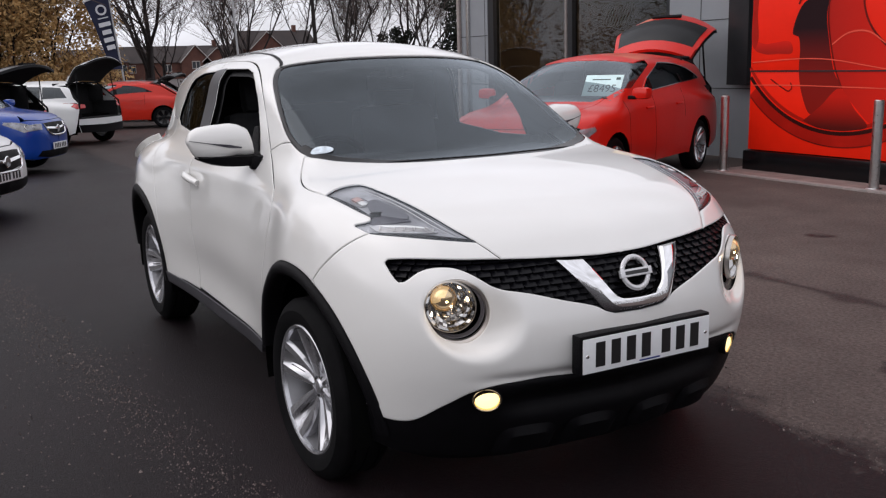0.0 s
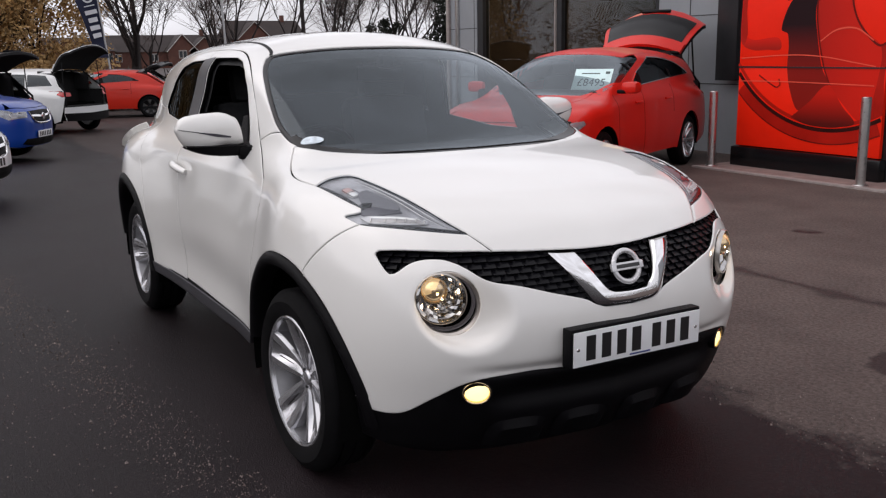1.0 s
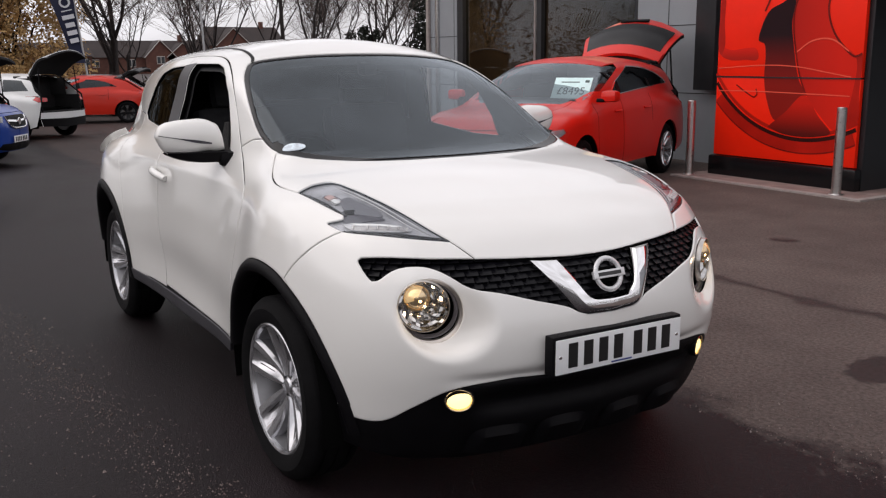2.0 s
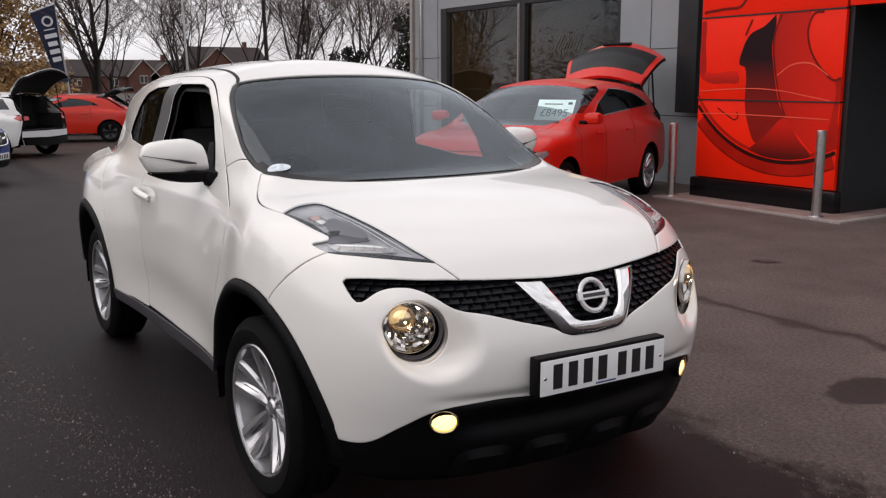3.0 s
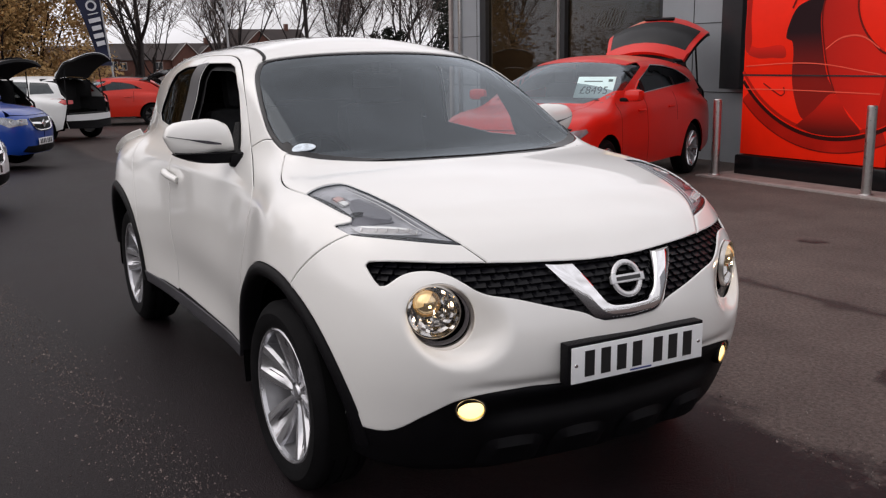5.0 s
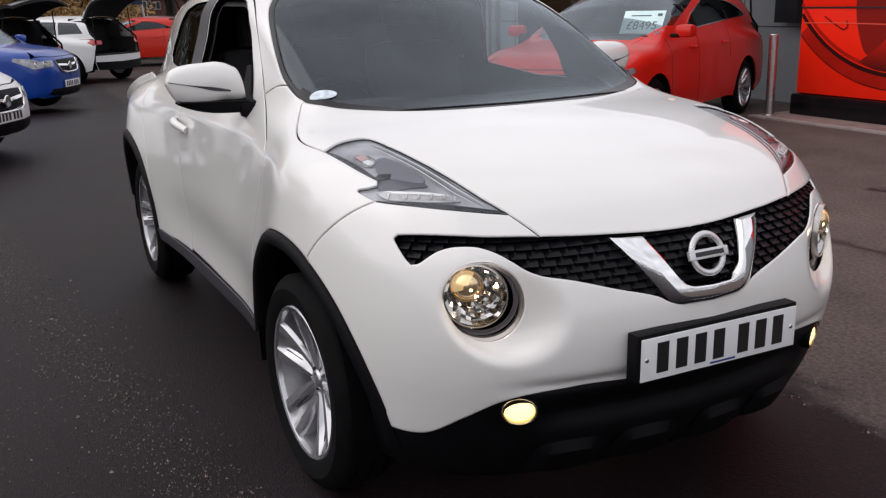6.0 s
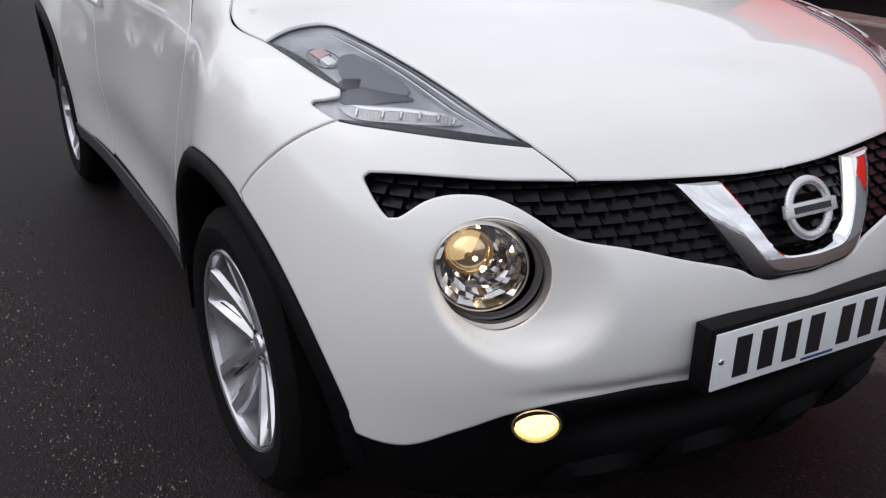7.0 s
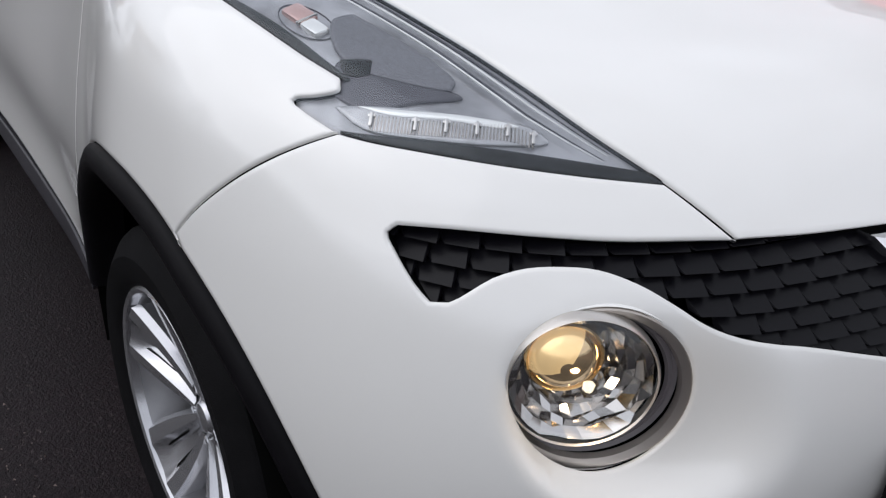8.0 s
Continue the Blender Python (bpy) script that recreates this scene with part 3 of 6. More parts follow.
patch([(-5.21, 2.2), (-5.15, 2.2), (-5.14, 1.9), (-5.12, 1.6), (-5.17, 1.5), (-5.21, 1.55)], .0009, M_RED_M)
for z, pts in ((1.36, (-.02, 0, .015, .015, -.01, -.06, -.11)), (1.065, (0, .004, .004, 0, -.006, -.012, -.02))):
    line = spline([(-5.19 + .31 * i, PY - .001, z + d) for i, d in enumerate(pts)], .04)
    part("print_line", Geo().grid([[(q[0], q[1], q[2] - .006) for q in line], [(q[0], q[1], q[2] + .006) for q in line]]), M_RED_L, portal)
for half, pts in ((.010, ((-4.03, 2.21), (-4.10, 2.05), (-4.12, 1.87), (-4.08, 1.6), (-3.99, 1.26), (-3.89, 1.04))), (.012, ((-3.48, 2.21), (-3.60, 2.20), (-3.67, 2.04), (-3.63, 1.83), (-3.51, 1.64), (-3.30, 1.47), (-3.22, 1.50))), (.016, ((-5.18, 2.30), (-4.85, 2.325), (-4.64, 2.335), (-4.56, 2.40), (-4.50, 2.55), (-4.46, 2.8))), (.012, ((-4.44, 2.18), (-4.48, 2.10), (-4.53, 2.0))), (.012, ((-3.75, 2.7), (-3.62, 2.50), (-3.45, 2.46), (-3.40, 2.38))), (.008, ((-4.90, 1.14), (-4.74, 1.05), (-4.62, 1.0), (-4.58, 1.03), (-4.60, 1.10)))):
    line = np.array(spline([(x, PY - .0005, z) for x, z in pts], .03))
    way = np.gradient(line, axis=0)
    way /= np.linalg.norm(way, axis=1, keepdims=True)
    off = half * np.stack([-way[:, 2], 0 * way[:, 0], way[:, 0]], 1)
    part("print_line", Geo().grid([[tuple(q) for q in line - off], [tuple(q) for q in line + off]]), M_RED_D, portal)
arc_ = spline([(-4.05, PY - .001, 1.53), (-3.85, PY - .001, 1.65), (-3.6, PY - .001, 1.66), (-3.38, PY - .001, 1.53)], .04)
part("print_line", Geo().grid([[(q[0], q[1], q[2] - .012) for q in arc_], [(q[0], q[1], q[2] + .006) for q in arc_]]), M_RED_L, portal)
for z in (1.235, 2.235):
    part("seam", Geo().box(PX1 - PX0, .004, .016, pose((PX0 + PX1) / 2, PY - .002, z)), M_FRAME, portal)
entry = part("wall_entrance", Geo().box(9.0, .3, 4.6, pose(1.2, WY + .75, 2.3)), M_CLAD)
tagged(entry, "grey clad entrance wall beside the portal", "wall", kind="structure")

for x, y in ((-5.31, 6.74), (-3.15, 6.70)):
    post = thing("bollard", "brushed stainless steel bollard on the paving edge", "bollard", "bollards by the portal", m=pose(x, y, .018))
    part("post", Geo().lathe([(.0, .93), (.042, .93), (.05, .922), (.05, 0)], 28), M_STEEL, post)
    part("base_plate", Geo().lathe([(.0, .012), (.07, .012), (.078, .004), (.078, 0)], 28), M_STEEL, post)

# ---- the white crossover: its skin ----
def curve(*pairs):
    """A smooth curve through (x, y) pairs, flat beyond its ends."""
    xs, ys = np.array(pairs, float).T
    s = np.gradient(ys, xs)

    def at(x):
        x = np.clip(x, xs[0], xs[-1])
        i = np.clip(np.searchsorted(xs, x) - 1, 0, len(xs) - 2)
        h = xs[i + 1] - xs[i]
        t = (x - xs[i]) / h
        return ((1 + 2 * t) * (1 - t) ** 2 * ys[i] + t * (1 - t) ** 2 * h * s[i]
                + t * t * (3 - 2 * t) * ys[i + 1] + t * t * (t - 1) * h * s[i + 1])
    return at


def smax(a, b, k):
    h = np.maximum(k - np.abs(a - b), 0) / k
    return np.maximum(a, b) + h * h * k / 4


def smin(a, b, k):
    return -smax(-a, -b, k)


def bump(x, c, w):
    return np.exp(-((x - c) / w) ** 2)


HOOD_Z = curve((-3.3, 1.03), (-2.6, 1.12), (-1.2, 1.14), (-.4, 1.14), (-.2, 1.13), (0, 1.112), (.2, 1.085), (.4, 1.045), (.6, .998), (.7, .963), (.8, .905), (.9, .81))
PLAN_Y = curve((-3.3, .737), (-3.1, .795), (-2.8, .868), (-2.5, .905), (-2.1, .867), (-1.6, .83), (-1, .818), (-.6, .82), (-.3, .845), (0, .882), (.2, .862), (.4, .828), (.6, .806), (.8, .75))
SIDE_Y = curve((.15, -.04), (.3, -.012), (.5, 0), (.65, -.001), (.8, -.017), (.95, -.044), (1.05, -.065), (1.2, -.115))
NOSE_X = curve((.15, .661), (.25, .743), (.35, .797), (.45, .832), (.55, .858), (.65, .862), (.75, .84), (.82, .81), (.885, .765), (.95, .718), (1.1, .506))
NOSE_DROP = curve((0, 0), (.245, .024), (.425, .06), (.52, .1), (.6, .147), (.66, .2), (.72, .272), (.8, .409), (.9, .66))
TAIL_X = curve((.2, -3.15), (.4, -3.28), (.7, -3.29), (.9, -3.25), (1.05, -3.18), (1.3, -3.0))
ROOF_Z = curve((-3.2, 1.37), (-2.7, 1.495), (-2.2, 1.57), (-1.7, 1.595), (-1.3, 1.592), (-.95, 1.567), (-.6, 1.49))
SCREEN_X = curve((1, .16), (1.1, -.06), (1.17, -.185), (1.3, -.44), (1.5, -.85), (1.6, -1.08))
CABIN_Y = curve((1, .775), (1.1, .72), (1.3, .657), (1.45, .62), (1.58, .56))
CABIN_TAPER = curve((-3.3, -.195), (-2.8, -.093), (-2.2, -.013), (-1.5, .015), (-.9, 0), (-.3, -.04), (.2, -.1))


def lower_body(x, ay, z):
    top = HOOD_Z(x) - .045 * (ay / .75) ** 2 - z
    side = PLAN_Y(x) + SIDE_Y(z) - .035 * bump(z, .5, .13) * bump(x, -1.2, .55) - ay
    nose = NOSE_X(z) - NOSE_DROP(ay) - x
    tail = x - TAIL_X(z) - .25 * ay ** 2
    f = smax(-side, -nose, .10)
    f = smax(f, -top, .14)
    f = smax(f, -tail, .15)
    return smax(f, .2 - z, .05)


def cabin(x, ay, z):
    roof = z - ROOF_Z(x) + .075 * (ay / .55) ** 2
    side = ay - CABIN_Y(z) - CABIN_TAPER(x)
    screen = (x - SCREEN_X(z) + .30 * ay ** 2) * .43
    rear = (-3.2 + np.maximum(z - 1.05, -.08) * 1.0 + .3 * ay ** 2 - x) * .7
    g = smax(side, screen, .06)
    g = smax(g, roof, .10)
    return smax(g, rear, .1)


def body(p):
    """The car's skin: below 0 within it."""
    x, z = p[..., 0], p[..., 2]
    ay = np.sqrt(p[..., 1] ** 2 + 1e-4) - .01
    return smin(lower_body(x, ay, z), cabin(x, ay, z), .05)


LAMP_AT, LAMP_N, LAMP_T = np.array((.670, -.5865, .745)), np.array((.8645, -.5027, 0)), np.array((.5027, .8645, 0))


def socket(p):
    """The round lamps' bowls: a flare along x that ends at the lamp's plane; above 0 within it."""
    x, ay, z = p[..., 0], np.abs(p[..., 1]), p[..., 2]
    r = np.hypot(ay - .578, z - .742)
    s = (x - LAMP_AT[0]) * LAMP_N[0] + (-ay - LAMP_AT[1]) * LAMP_N[1]
    return -smax((r - .104 - .52 * (x - .68)) * .89, -s, .035)


def crossover(p):
    f = body(p)
    near = smax(f, socket(p), .024)
    x, ay, z = p[..., 0], np.abs(p[..., 1]), p[..., 2]
    scoop = .035 * bump(z, .435, .04) / (1 + np.exp((ay - .44) / .03))
    ledge = .016 * bump(z, .527, .020) / (1 + np.exp((ay - .50) / .03))
    return np.where(x > .3, near + scoop + ledge, f)


skin = Skin(crossover)
RIGHT, FRONT, DOWN = (0, 1, -.12), (-.77, .62, -.12), (0, 0, -1)


def side(*xz):
    return skin.onto([(x, -.8, z) for x, z in xz], (0, 1, 0))


def arch(cx, radius, start, end, n=28, cz=.334):
    """An arc of the wheel arch on the skin, from one angle to another."""
    return side(*[(cx + radius * math.cos(radians(a)), cz + radius * math.sin(radians(a))) for a in np.linspace(start, end, n)])


hood_front = spline([(.766, 0, .868), (.758, -.1, .868), (.743, -.201, .872), (.72, -.332, .879), (.697, -.42, .884)])
lamp_inner = spline([(.628, -.468, .933), (.557, -.507, .969), (.46, -.537, 1.004), (.339, -.562, 1.034), (.198, -.588, 1.058), (.085, -.617, 1.072), (.072, -.66, 1.069), (.094, -.748, 1.046)])
hood_side = spline([(.094, -.748, 1.046), (-.023, -.763, 1.054), (-.109, -.755, 1.062), (-.209, -.724, 1.08), (-.276, -.692, 1.108), (-.31, -.672, 1.135)])
screen_base = spline([(-.31, -.660, 1.147), (-.27, -.644, 1.139), (-.214, -.599, 1.131), (-.159, -.522, 1.122), (-.091, -.401, 1.116), (-.04, -.257, 1.113), (-.018, -.1, 1.115), (-.014, 0, 1.115)])
lamp_top = spline([(.094, -.748, 1.046), (.206, -.733, 1.03), (.294, -.715, 1.012), (.352, -.698, .999)], .006)
lamp_nick = spline([(.352, -.698, .999), (.364, -.706, .99), (.352, -.727, .983), (.332, -.747, .976), (.349, -.744, .97), (.401, -.728, .957)], .005)
lamp_low = spline([(.401, -.728, .957), (.44, -.703, .955), (.503, -.65, .953), (.553, -.592, .947), (.594, -.53, .94), (.628, -.468, .933)], .008)
bumper_seam = spline([(.401, -.728, .957), (.368, -.765, .935), (.324, -.8, .9), (.28, -.826, .86), (.245, -.842, .825), (.208, -.853, .782)])
grille_top = spline([(.697, -.42, .884), (.647, -.537, .889), (.602, -.61, .892), (.547, -.676, .892), (.505, -.716, .888)])
grille_end = spline([(.505, -.716, .888), (.499, -.722, .880), (.512, -.721, .866), (.543, -.714, .838), (.56, -.709, .827)], .006)
grille_low = spline([(.56, -.709, .827), (.574, -.697, .83), (.585, -.678, .844), (.594, -.658, .858), (.61, -.628, .869), (.631, -.595, .872), (.65, -.567, .87), (.676, -.536, .858), (.706, -.507, .839), (.732, -.48, .818), (.749, -.453, .806), (.782, -.371, .788), (.809, -.274, .759), (.834, -.162, .727), (.845, -.118, .705), (.85, 0, .70)], .01)
bumper_low = spline([(.444, -.786, .413), (.462, -.775, .388), (.49, -.758, .375), (.58, -.696, .377), (.669, -.626, .439), (.731, -.554, .49), (.771, -.482, .51), (.81, -.367, .52), (.831, -.225, .517), (.84, 0, .515)])
screen_side = spline([(-.31, -.660, 1.147), (-.362, -.667, 1.158), (-.449, -.669, 1.187), (-.52, -.665, 1.221), (-.612, -.652, 1.284), (-.726, -.628, 1.361), (-.848, -.589, 1.429), (-.93, -.545, 1.472)])
screen_top = spline([(-.93, -.545, 1.472), (-.952, -.515, 1.484), (-.955, -.474, 1.494), (-.938, -.347, 1.508), (-.918, -.114, 1.512), (-.915, 0, 1.512)])
ditch = spline([(-.952, -.515, 1.484), (-1.0, -.497, 1.50), (-1.337, -.462, 1.545), (-1.8, -.46, 1.56), (-2.4, -.44, 1.52), (-2.72, -.41, 1.46)])
door_frame = spline([(-.36, -.775, 1.02), (-.458, -.746, 1.062), (-.55, -.72, 1.105), (-.623, -.697, 1.145), (-.737, -.667, 1.268), (-.845, -.641, 1.383), (-.97, -.607, 1.455), (-1.104, -.575, 1.491), (-1.241, -.562, 1.508), (-1.56, -.565, 1.51)])
door_frame_rear = spline([(-1.56, -.565, 1.51), (-1.8, -.572, 1.50), (-1.98, -.59, 1.478), (-2.14, -.637, 1.394), (-2.24, -.655, 1.30), (-2.33, -.664, 1.2)])
hinge = side((-.36, 1.02), (-.335, .99), (-.328, .95), (-.34, .88), (-.37, .76), (-.405, .64), (-.44, .55))
pillar_cut = spline([(-.449, -.669, 1.187), (-.53, -.682, 1.178), (-.623, -.697, 1.145)])

car = thing("car", "white small crossover with black wheel-arch trim and lit headlamps", "car")

lamp_hole = [LAMP_AT + LAMP_T * (.014 + .1 * math.cos(a)) + np.array((0, 0, -.01 + .1 * math.sin(a))) for a in np.linspace(0, 2 * math.pi, 64, endpoint=False)]
skin.panel("bumper", loop_of(grille_low[::-1], grille_end[::-1], grille_top[::-1], spline([(.697, -.42, .884), (.628, -.468, .933)]), lamp_low[::-1], bumper_seam, arch(.024, .478, 65, 10), bumper_low), FRONT, M_WHITE, car, .0095, holes=[lamp_hole], twin="join", edge=.008, depth=.02, under=M_DARK)
skin.panel("hood", loop_of(hood_front, spline([(.697, -.42, .884), (.628, -.468, .933)]), lamp_inner, hood_side, screen_base), DOWN, M_WHITE, car, .025, twin="join", edge=.01, depth=.02, gap=.003, under=M_DARK)
skin.panel("fender", loop_of(arch(.024, .478, 155, 65), bumper_seam[::-1], lamp_nick[::-1], lamp_top[::-1], hood_side, [p for p in screen_side if p[0] > -.45], pillar_cut, door_frame[::-1][int(len(door_frame) * .62):], hinge), (-.1, .75, -.65), M_WHITE, car, .02, twin="copy", edge=.01, depth=.02, under=M_DARK)
skin.panel("windscreen", loop_of(screen_base[::-1], screen_side, screen_top), (-.4, 0, -.9), M_SCREEN, car, .022, twin="join", lift=-.006, depth=0)
border = np.array(loop_of(screen_base[::-1], screen_side, screen_top))
turn = np.gradient(border, axis=0)
turn /= np.linalg.norm(turn, axis=1, keepdims=True)
inward = np.cross(skin.normal(border), turn)
inward *= np.sign((inward * ((-.45, -.2, 1.3) - border)).sum(1, keepdims=True))
width = np.where(border[:, 2] < 1.16, .038, .020)[:, None]
inner = border + inward * width
inner[[0, -1], 1] = 0
skin.panel("screen_border", loop_of(border, inner[::-1]), (-.4, 0, -.9), M_GLOSSBLACK, car, .02, twin="join", lift=-.003, depth=.004, gap=0, edge=.012)
skin.panel("roof", loop_of(screen_top[::-1][:-6], ditch, [(-2.76, -.2, 1.46), (-2.78, 0, 1.46)]), DOWN, M_WHITE, car, .05, twin="join", edge=.02, under=M_DARK)
pillar_loop = loop_of([p for p in screen_side if p[0] < -.45], screen_top[:4], ditch, [(-2.80, -.5, 1.36), (-2.72, -.6, 1.26), (-2.55, -.64, 1.21)], door_frame_rear[::-1], door_frame[::-1][:int(len(door_frame) * .62)], pillar_cut[::-1])
skin.panel("pillar", pillar_loop, (.1, .75, -.65), M_WHITE, car, .03, twin="copy", edge=.012, under=M_DARK)
front_window = side((-.72, 1.11), (-.80, 1.235), (-.885, 1.355), (-.96, 1.415), (-1.05, 1.455), (-1.15, 1.472), (-1.45, 1.472), (-1.47, 1.30), (-1.52, 1.14), (-1.1, 1.105))
rear_window = side((-1.70, 1.15), (-1.67, 1.25), (-1.61, 1.462), (-1.85, 1.452), (-2.0, 1.425), (-2.16, 1.345), (-2.27, 1.25), (-2.29, 1.21), (-2.2, 1.18))
b_line = side((-1.56, 1.50), (-1.58, 1.3), (-1.6, 1.1), (-1.56, .8), (-1.52, .6), (-1.50, .40))
door_loop = loop_of(door_frame, b_line, side((-1.0, .39), (-.50, .39)), hinge[::-1])
skin.panel("front_door", door_loop, RIGHT, M_WHITE, car, .03, holes=[front_window], twin="copy", edge=.012, under=M_DARK, lip=.0015, gap=.0032)
rear_cut = side((-2.33, 1.2), (-2.32, 1.1), (-2.25, .95), (-2.16, .78), (-2.09, .58))
rear_loop = loop_of(door_frame_rear, rear_cut, arch(-2.53, .49, 32, 4, 8), side((-1.75, .39), (-1.50, .39)), b_line[::-1])
skin.panel("rear_door", rear_loop, RIGHT, M_WHITE, car, .03, holes=[rear_window], twin="copy", edge=.012, under=M_DARK, lip=.0015, gap=.0032)
skin.panel("window", flip(front_window), (0, -1, -.12), M_SIDEGLASS, car, .06, lift=-.008, depth=0)
skin.panel("window", rear_window, RIGHT, M_TINT, car, .06, lift=-.008, depth=0, twin="copy")
quarter_loop = loop_of(rear_cut[::-1], [(-2.55, -.64, 1.21), (-2.72, -.6, 1.26)], side((-2.86, 1.2), (-2.98, 1.05), (-3.04, .85), (-3.04, .55), (-3.0, .40)), arch(-2.53, .49, 8, 148)[::-1])
skin.panel("quarter_panel", quarter_loop, (.15, 1, -.25), M_WHITE, car, .03, twin="copy", edge=.012, under=M_DARK)
tail = skin.onto([(-3.2, y, z) for y, z in ((0, 1.44), (-.3, 1.42), (-.45, 1.33), (-.56, 1.18), (-.68, 1.03), (-.74, .85), (-.72, .60), (-.68, .46), (0, .44))], (1, 0, 0), 1.5)
skin.panel("tailgate", loop_of(tail), (1, 0, -.2), M_WHITE, car, .05, twin="join", back=1.5)
corner = loop_of([(-2.72, -.42, 1.46), (-2.79, -.51, 1.365), (-2.72, -.60, 1.26)], side((-2.86, 1.2)), tail[3:0:-1])
skin.panel("rear_pillar", corner, (.7, .55, -.4), M_WHITE, car, .04, lift=-.003, depth=.01, gap=-.012, twin="copy", edge=.02, under=M_DARK)
skin.panel("cabin_lining", corner, (.7, .55, -.4), M_CABIN, car, .06, lift=-.03, depth=0, gap=-.05, twin="copy", edge=.03)
skin.panel("tailgate_lining", loop_of(tail), (1, 0, -.2), M_CABIN, car, .09, twin="join", back=1.5, lift=-.04, depth=0, gap=-.05)
for loop_, way_, holes_ in ((pillar_loop, (.1, .75, -.65), ()), (door_loop, RIGHT, [front_window]), (rear_loop, RIGHT, [rear_window]), (quarter_loop, (.15, 1, -.25), ())):
    skin.panel("cabin_lining", loop_, way_, M_CABIN, car, .06, lift=-.03, depth=0, twin="copy", edge=.02, gap=-.014, holes=holes_)
skin.panel("b_pillar", loop_of(side((-1.53, 1.13), (-1.48, 1.30), (-1.455, 1.478), (-1.605, 1.468), (-1.665, 1.25), (-1.695, 1.145))), RIGHT, M_PILLAR, car, .03, lift=.002, depth=.004, twin="copy", gap=0)


def arch_trim(cx, outer, inner, start, end):
    """A rounded black lip round a wheel arch, on both sides of the car."""
    steps = np.linspace(start, end, 64)
    rings = []
    for f, lift in ((0, -.012), (0, .003), (.12, .0085), (.32, .012), (.55, .0125), (.76, .009), (.92, .001), (1, -.012), (1.03, -.06)):
        rad = outer + (inner - outer) * f
        line = side(*[(cx + rad * math.cos(radians(a)), .334 + rad * math.sin(radians(a))) for a in steps])
        rings.append(line + lift * skin.normal(line))
    rows = [[tuple(r[i]) for r in rings] for i in range(len(steps))]
    part("arch_trim", Geo().grid([r[::-1] for r in rows]), M_BLACK, car, sharp=60)
    part("arch_trim", Geo().grid([[(x, -y, z) for x, y, z in r] for r in rows]), M_BLACK, car, sharp=60)


arch_trim(.024, .477, .430, -3, 173)
arch_trim(-2.53, .49, .434, 0, 173)
skin.panel("sill_trim", loop_of(side((-.46, .39), (-1.2, .385), (-2.05, .39), (-2.02, .338), (-1.2, .328), (-.49, .336))), RIGHT, M_SILL, car, .04, lift=.006, depth=.06, twin="copy", gap=0)
skin.panel("lower_bumper", loop_of(bumper_low[::-1], skin.onto([(.44, -.8, .36), (.43, -.8, .27)], (0, 1, 0)), skin.onto([(.7, -.66, .235), (.7, -.5, .222), (.7, -.3, .217), (.7, 0, .215)], (-1, 0, 0))), (-.8, .55, 0), M_BLACK, car, .02, lift=-.004, depth=.05, twin="join", gap=0, edge=.01)
skin.panel("grille_backing", loop_of(hood_front, grille_top, grille_end, grille_low), (-.85, .5, -.1), M_DARK, car, .03, lift=-.05, depth=0, twin="join", gap=-.01)
skin.panel("headlamp", loop_of(lamp_top, lamp_nick, lamp_low, lamp_inner), (-.25, .5, -.85), M_LENS, car, .015, lift=-.001, depth=.006, twin="copy", edge=.006, gap=.001)
skin.panel("lamp_housing", loop_of(lamp_top, lamp_nick, lamp_low, lamp_inner), (-.25, .5, -.85), M_GLOSSBLACK, car, .015, lift=-.03, depth=0, twin="copy", edge=.006, gap=-.004)
arm = [(-.247, .868, -.162, .864), (-.205, .811, -.136, .822), (-.17, .762, -.113, .786), (-.146, .728, -.097, .762), (-.128, .708, -.082, .748), (-.10, .697, -.064, .7415), (-.05, .6935, -.03, .7395), (0, .693, 0, .739)]
arm = np.array(spline(arm, .015))
arm = np.concatenate([arm, (arm * (-1, 1, -1, 1))[-2::-1]])
rows = []
for oy, oz, iy, iz in arm:
    across = [(0, -.03), (0, .001), (.08, .005), (.44, .0180), (.50, .0190), (.92, .0195), (.97, .017), (1, .008), (1, -.03)]
    line = skin.onto([(.8, oy + (iy - oy) * f, oz + (iz - oz) * f) for f, _ in across], (-1, 0, 0))
    rows.append([(q[0] + lift, q[1], q[2]) for q, (_, lift) in zip(line, across)])
part("grille_trim", Geo().grid(rows).add(rows[0] + rows[-1], [tuple(range(9))[::-1], tuple(range(9, 18))]), M_CHROME, car, "chrome V-shaped grille surround", sharp=24)

# inner body, so that nothing shows through the gaps
core = Geo().box(1.05, 1.1, .48, pose(.1, 0, .58)).box(2.9, 1.35, .5, pose(-1.75, 0, .56)).box(.5, 1.2, .2, pose(-.42, 0, .93))
part("inner_body", core, M_DARK, car)
for cx in (0, -2.53):
    for s in (1, -1):
        liner = Geo().lathe([(.435, .835), (.435, .56), (0.05, .55)], 32, part_of=.57, start=-.22)
        part("wheel_liner", liner, M_DARK, car, m=pose(cx, 0, .345) @ (pose(0, 0, 0, 90, 0, 0) if s > 0 else pose(0, 0, 0, 90, 0, 180)))


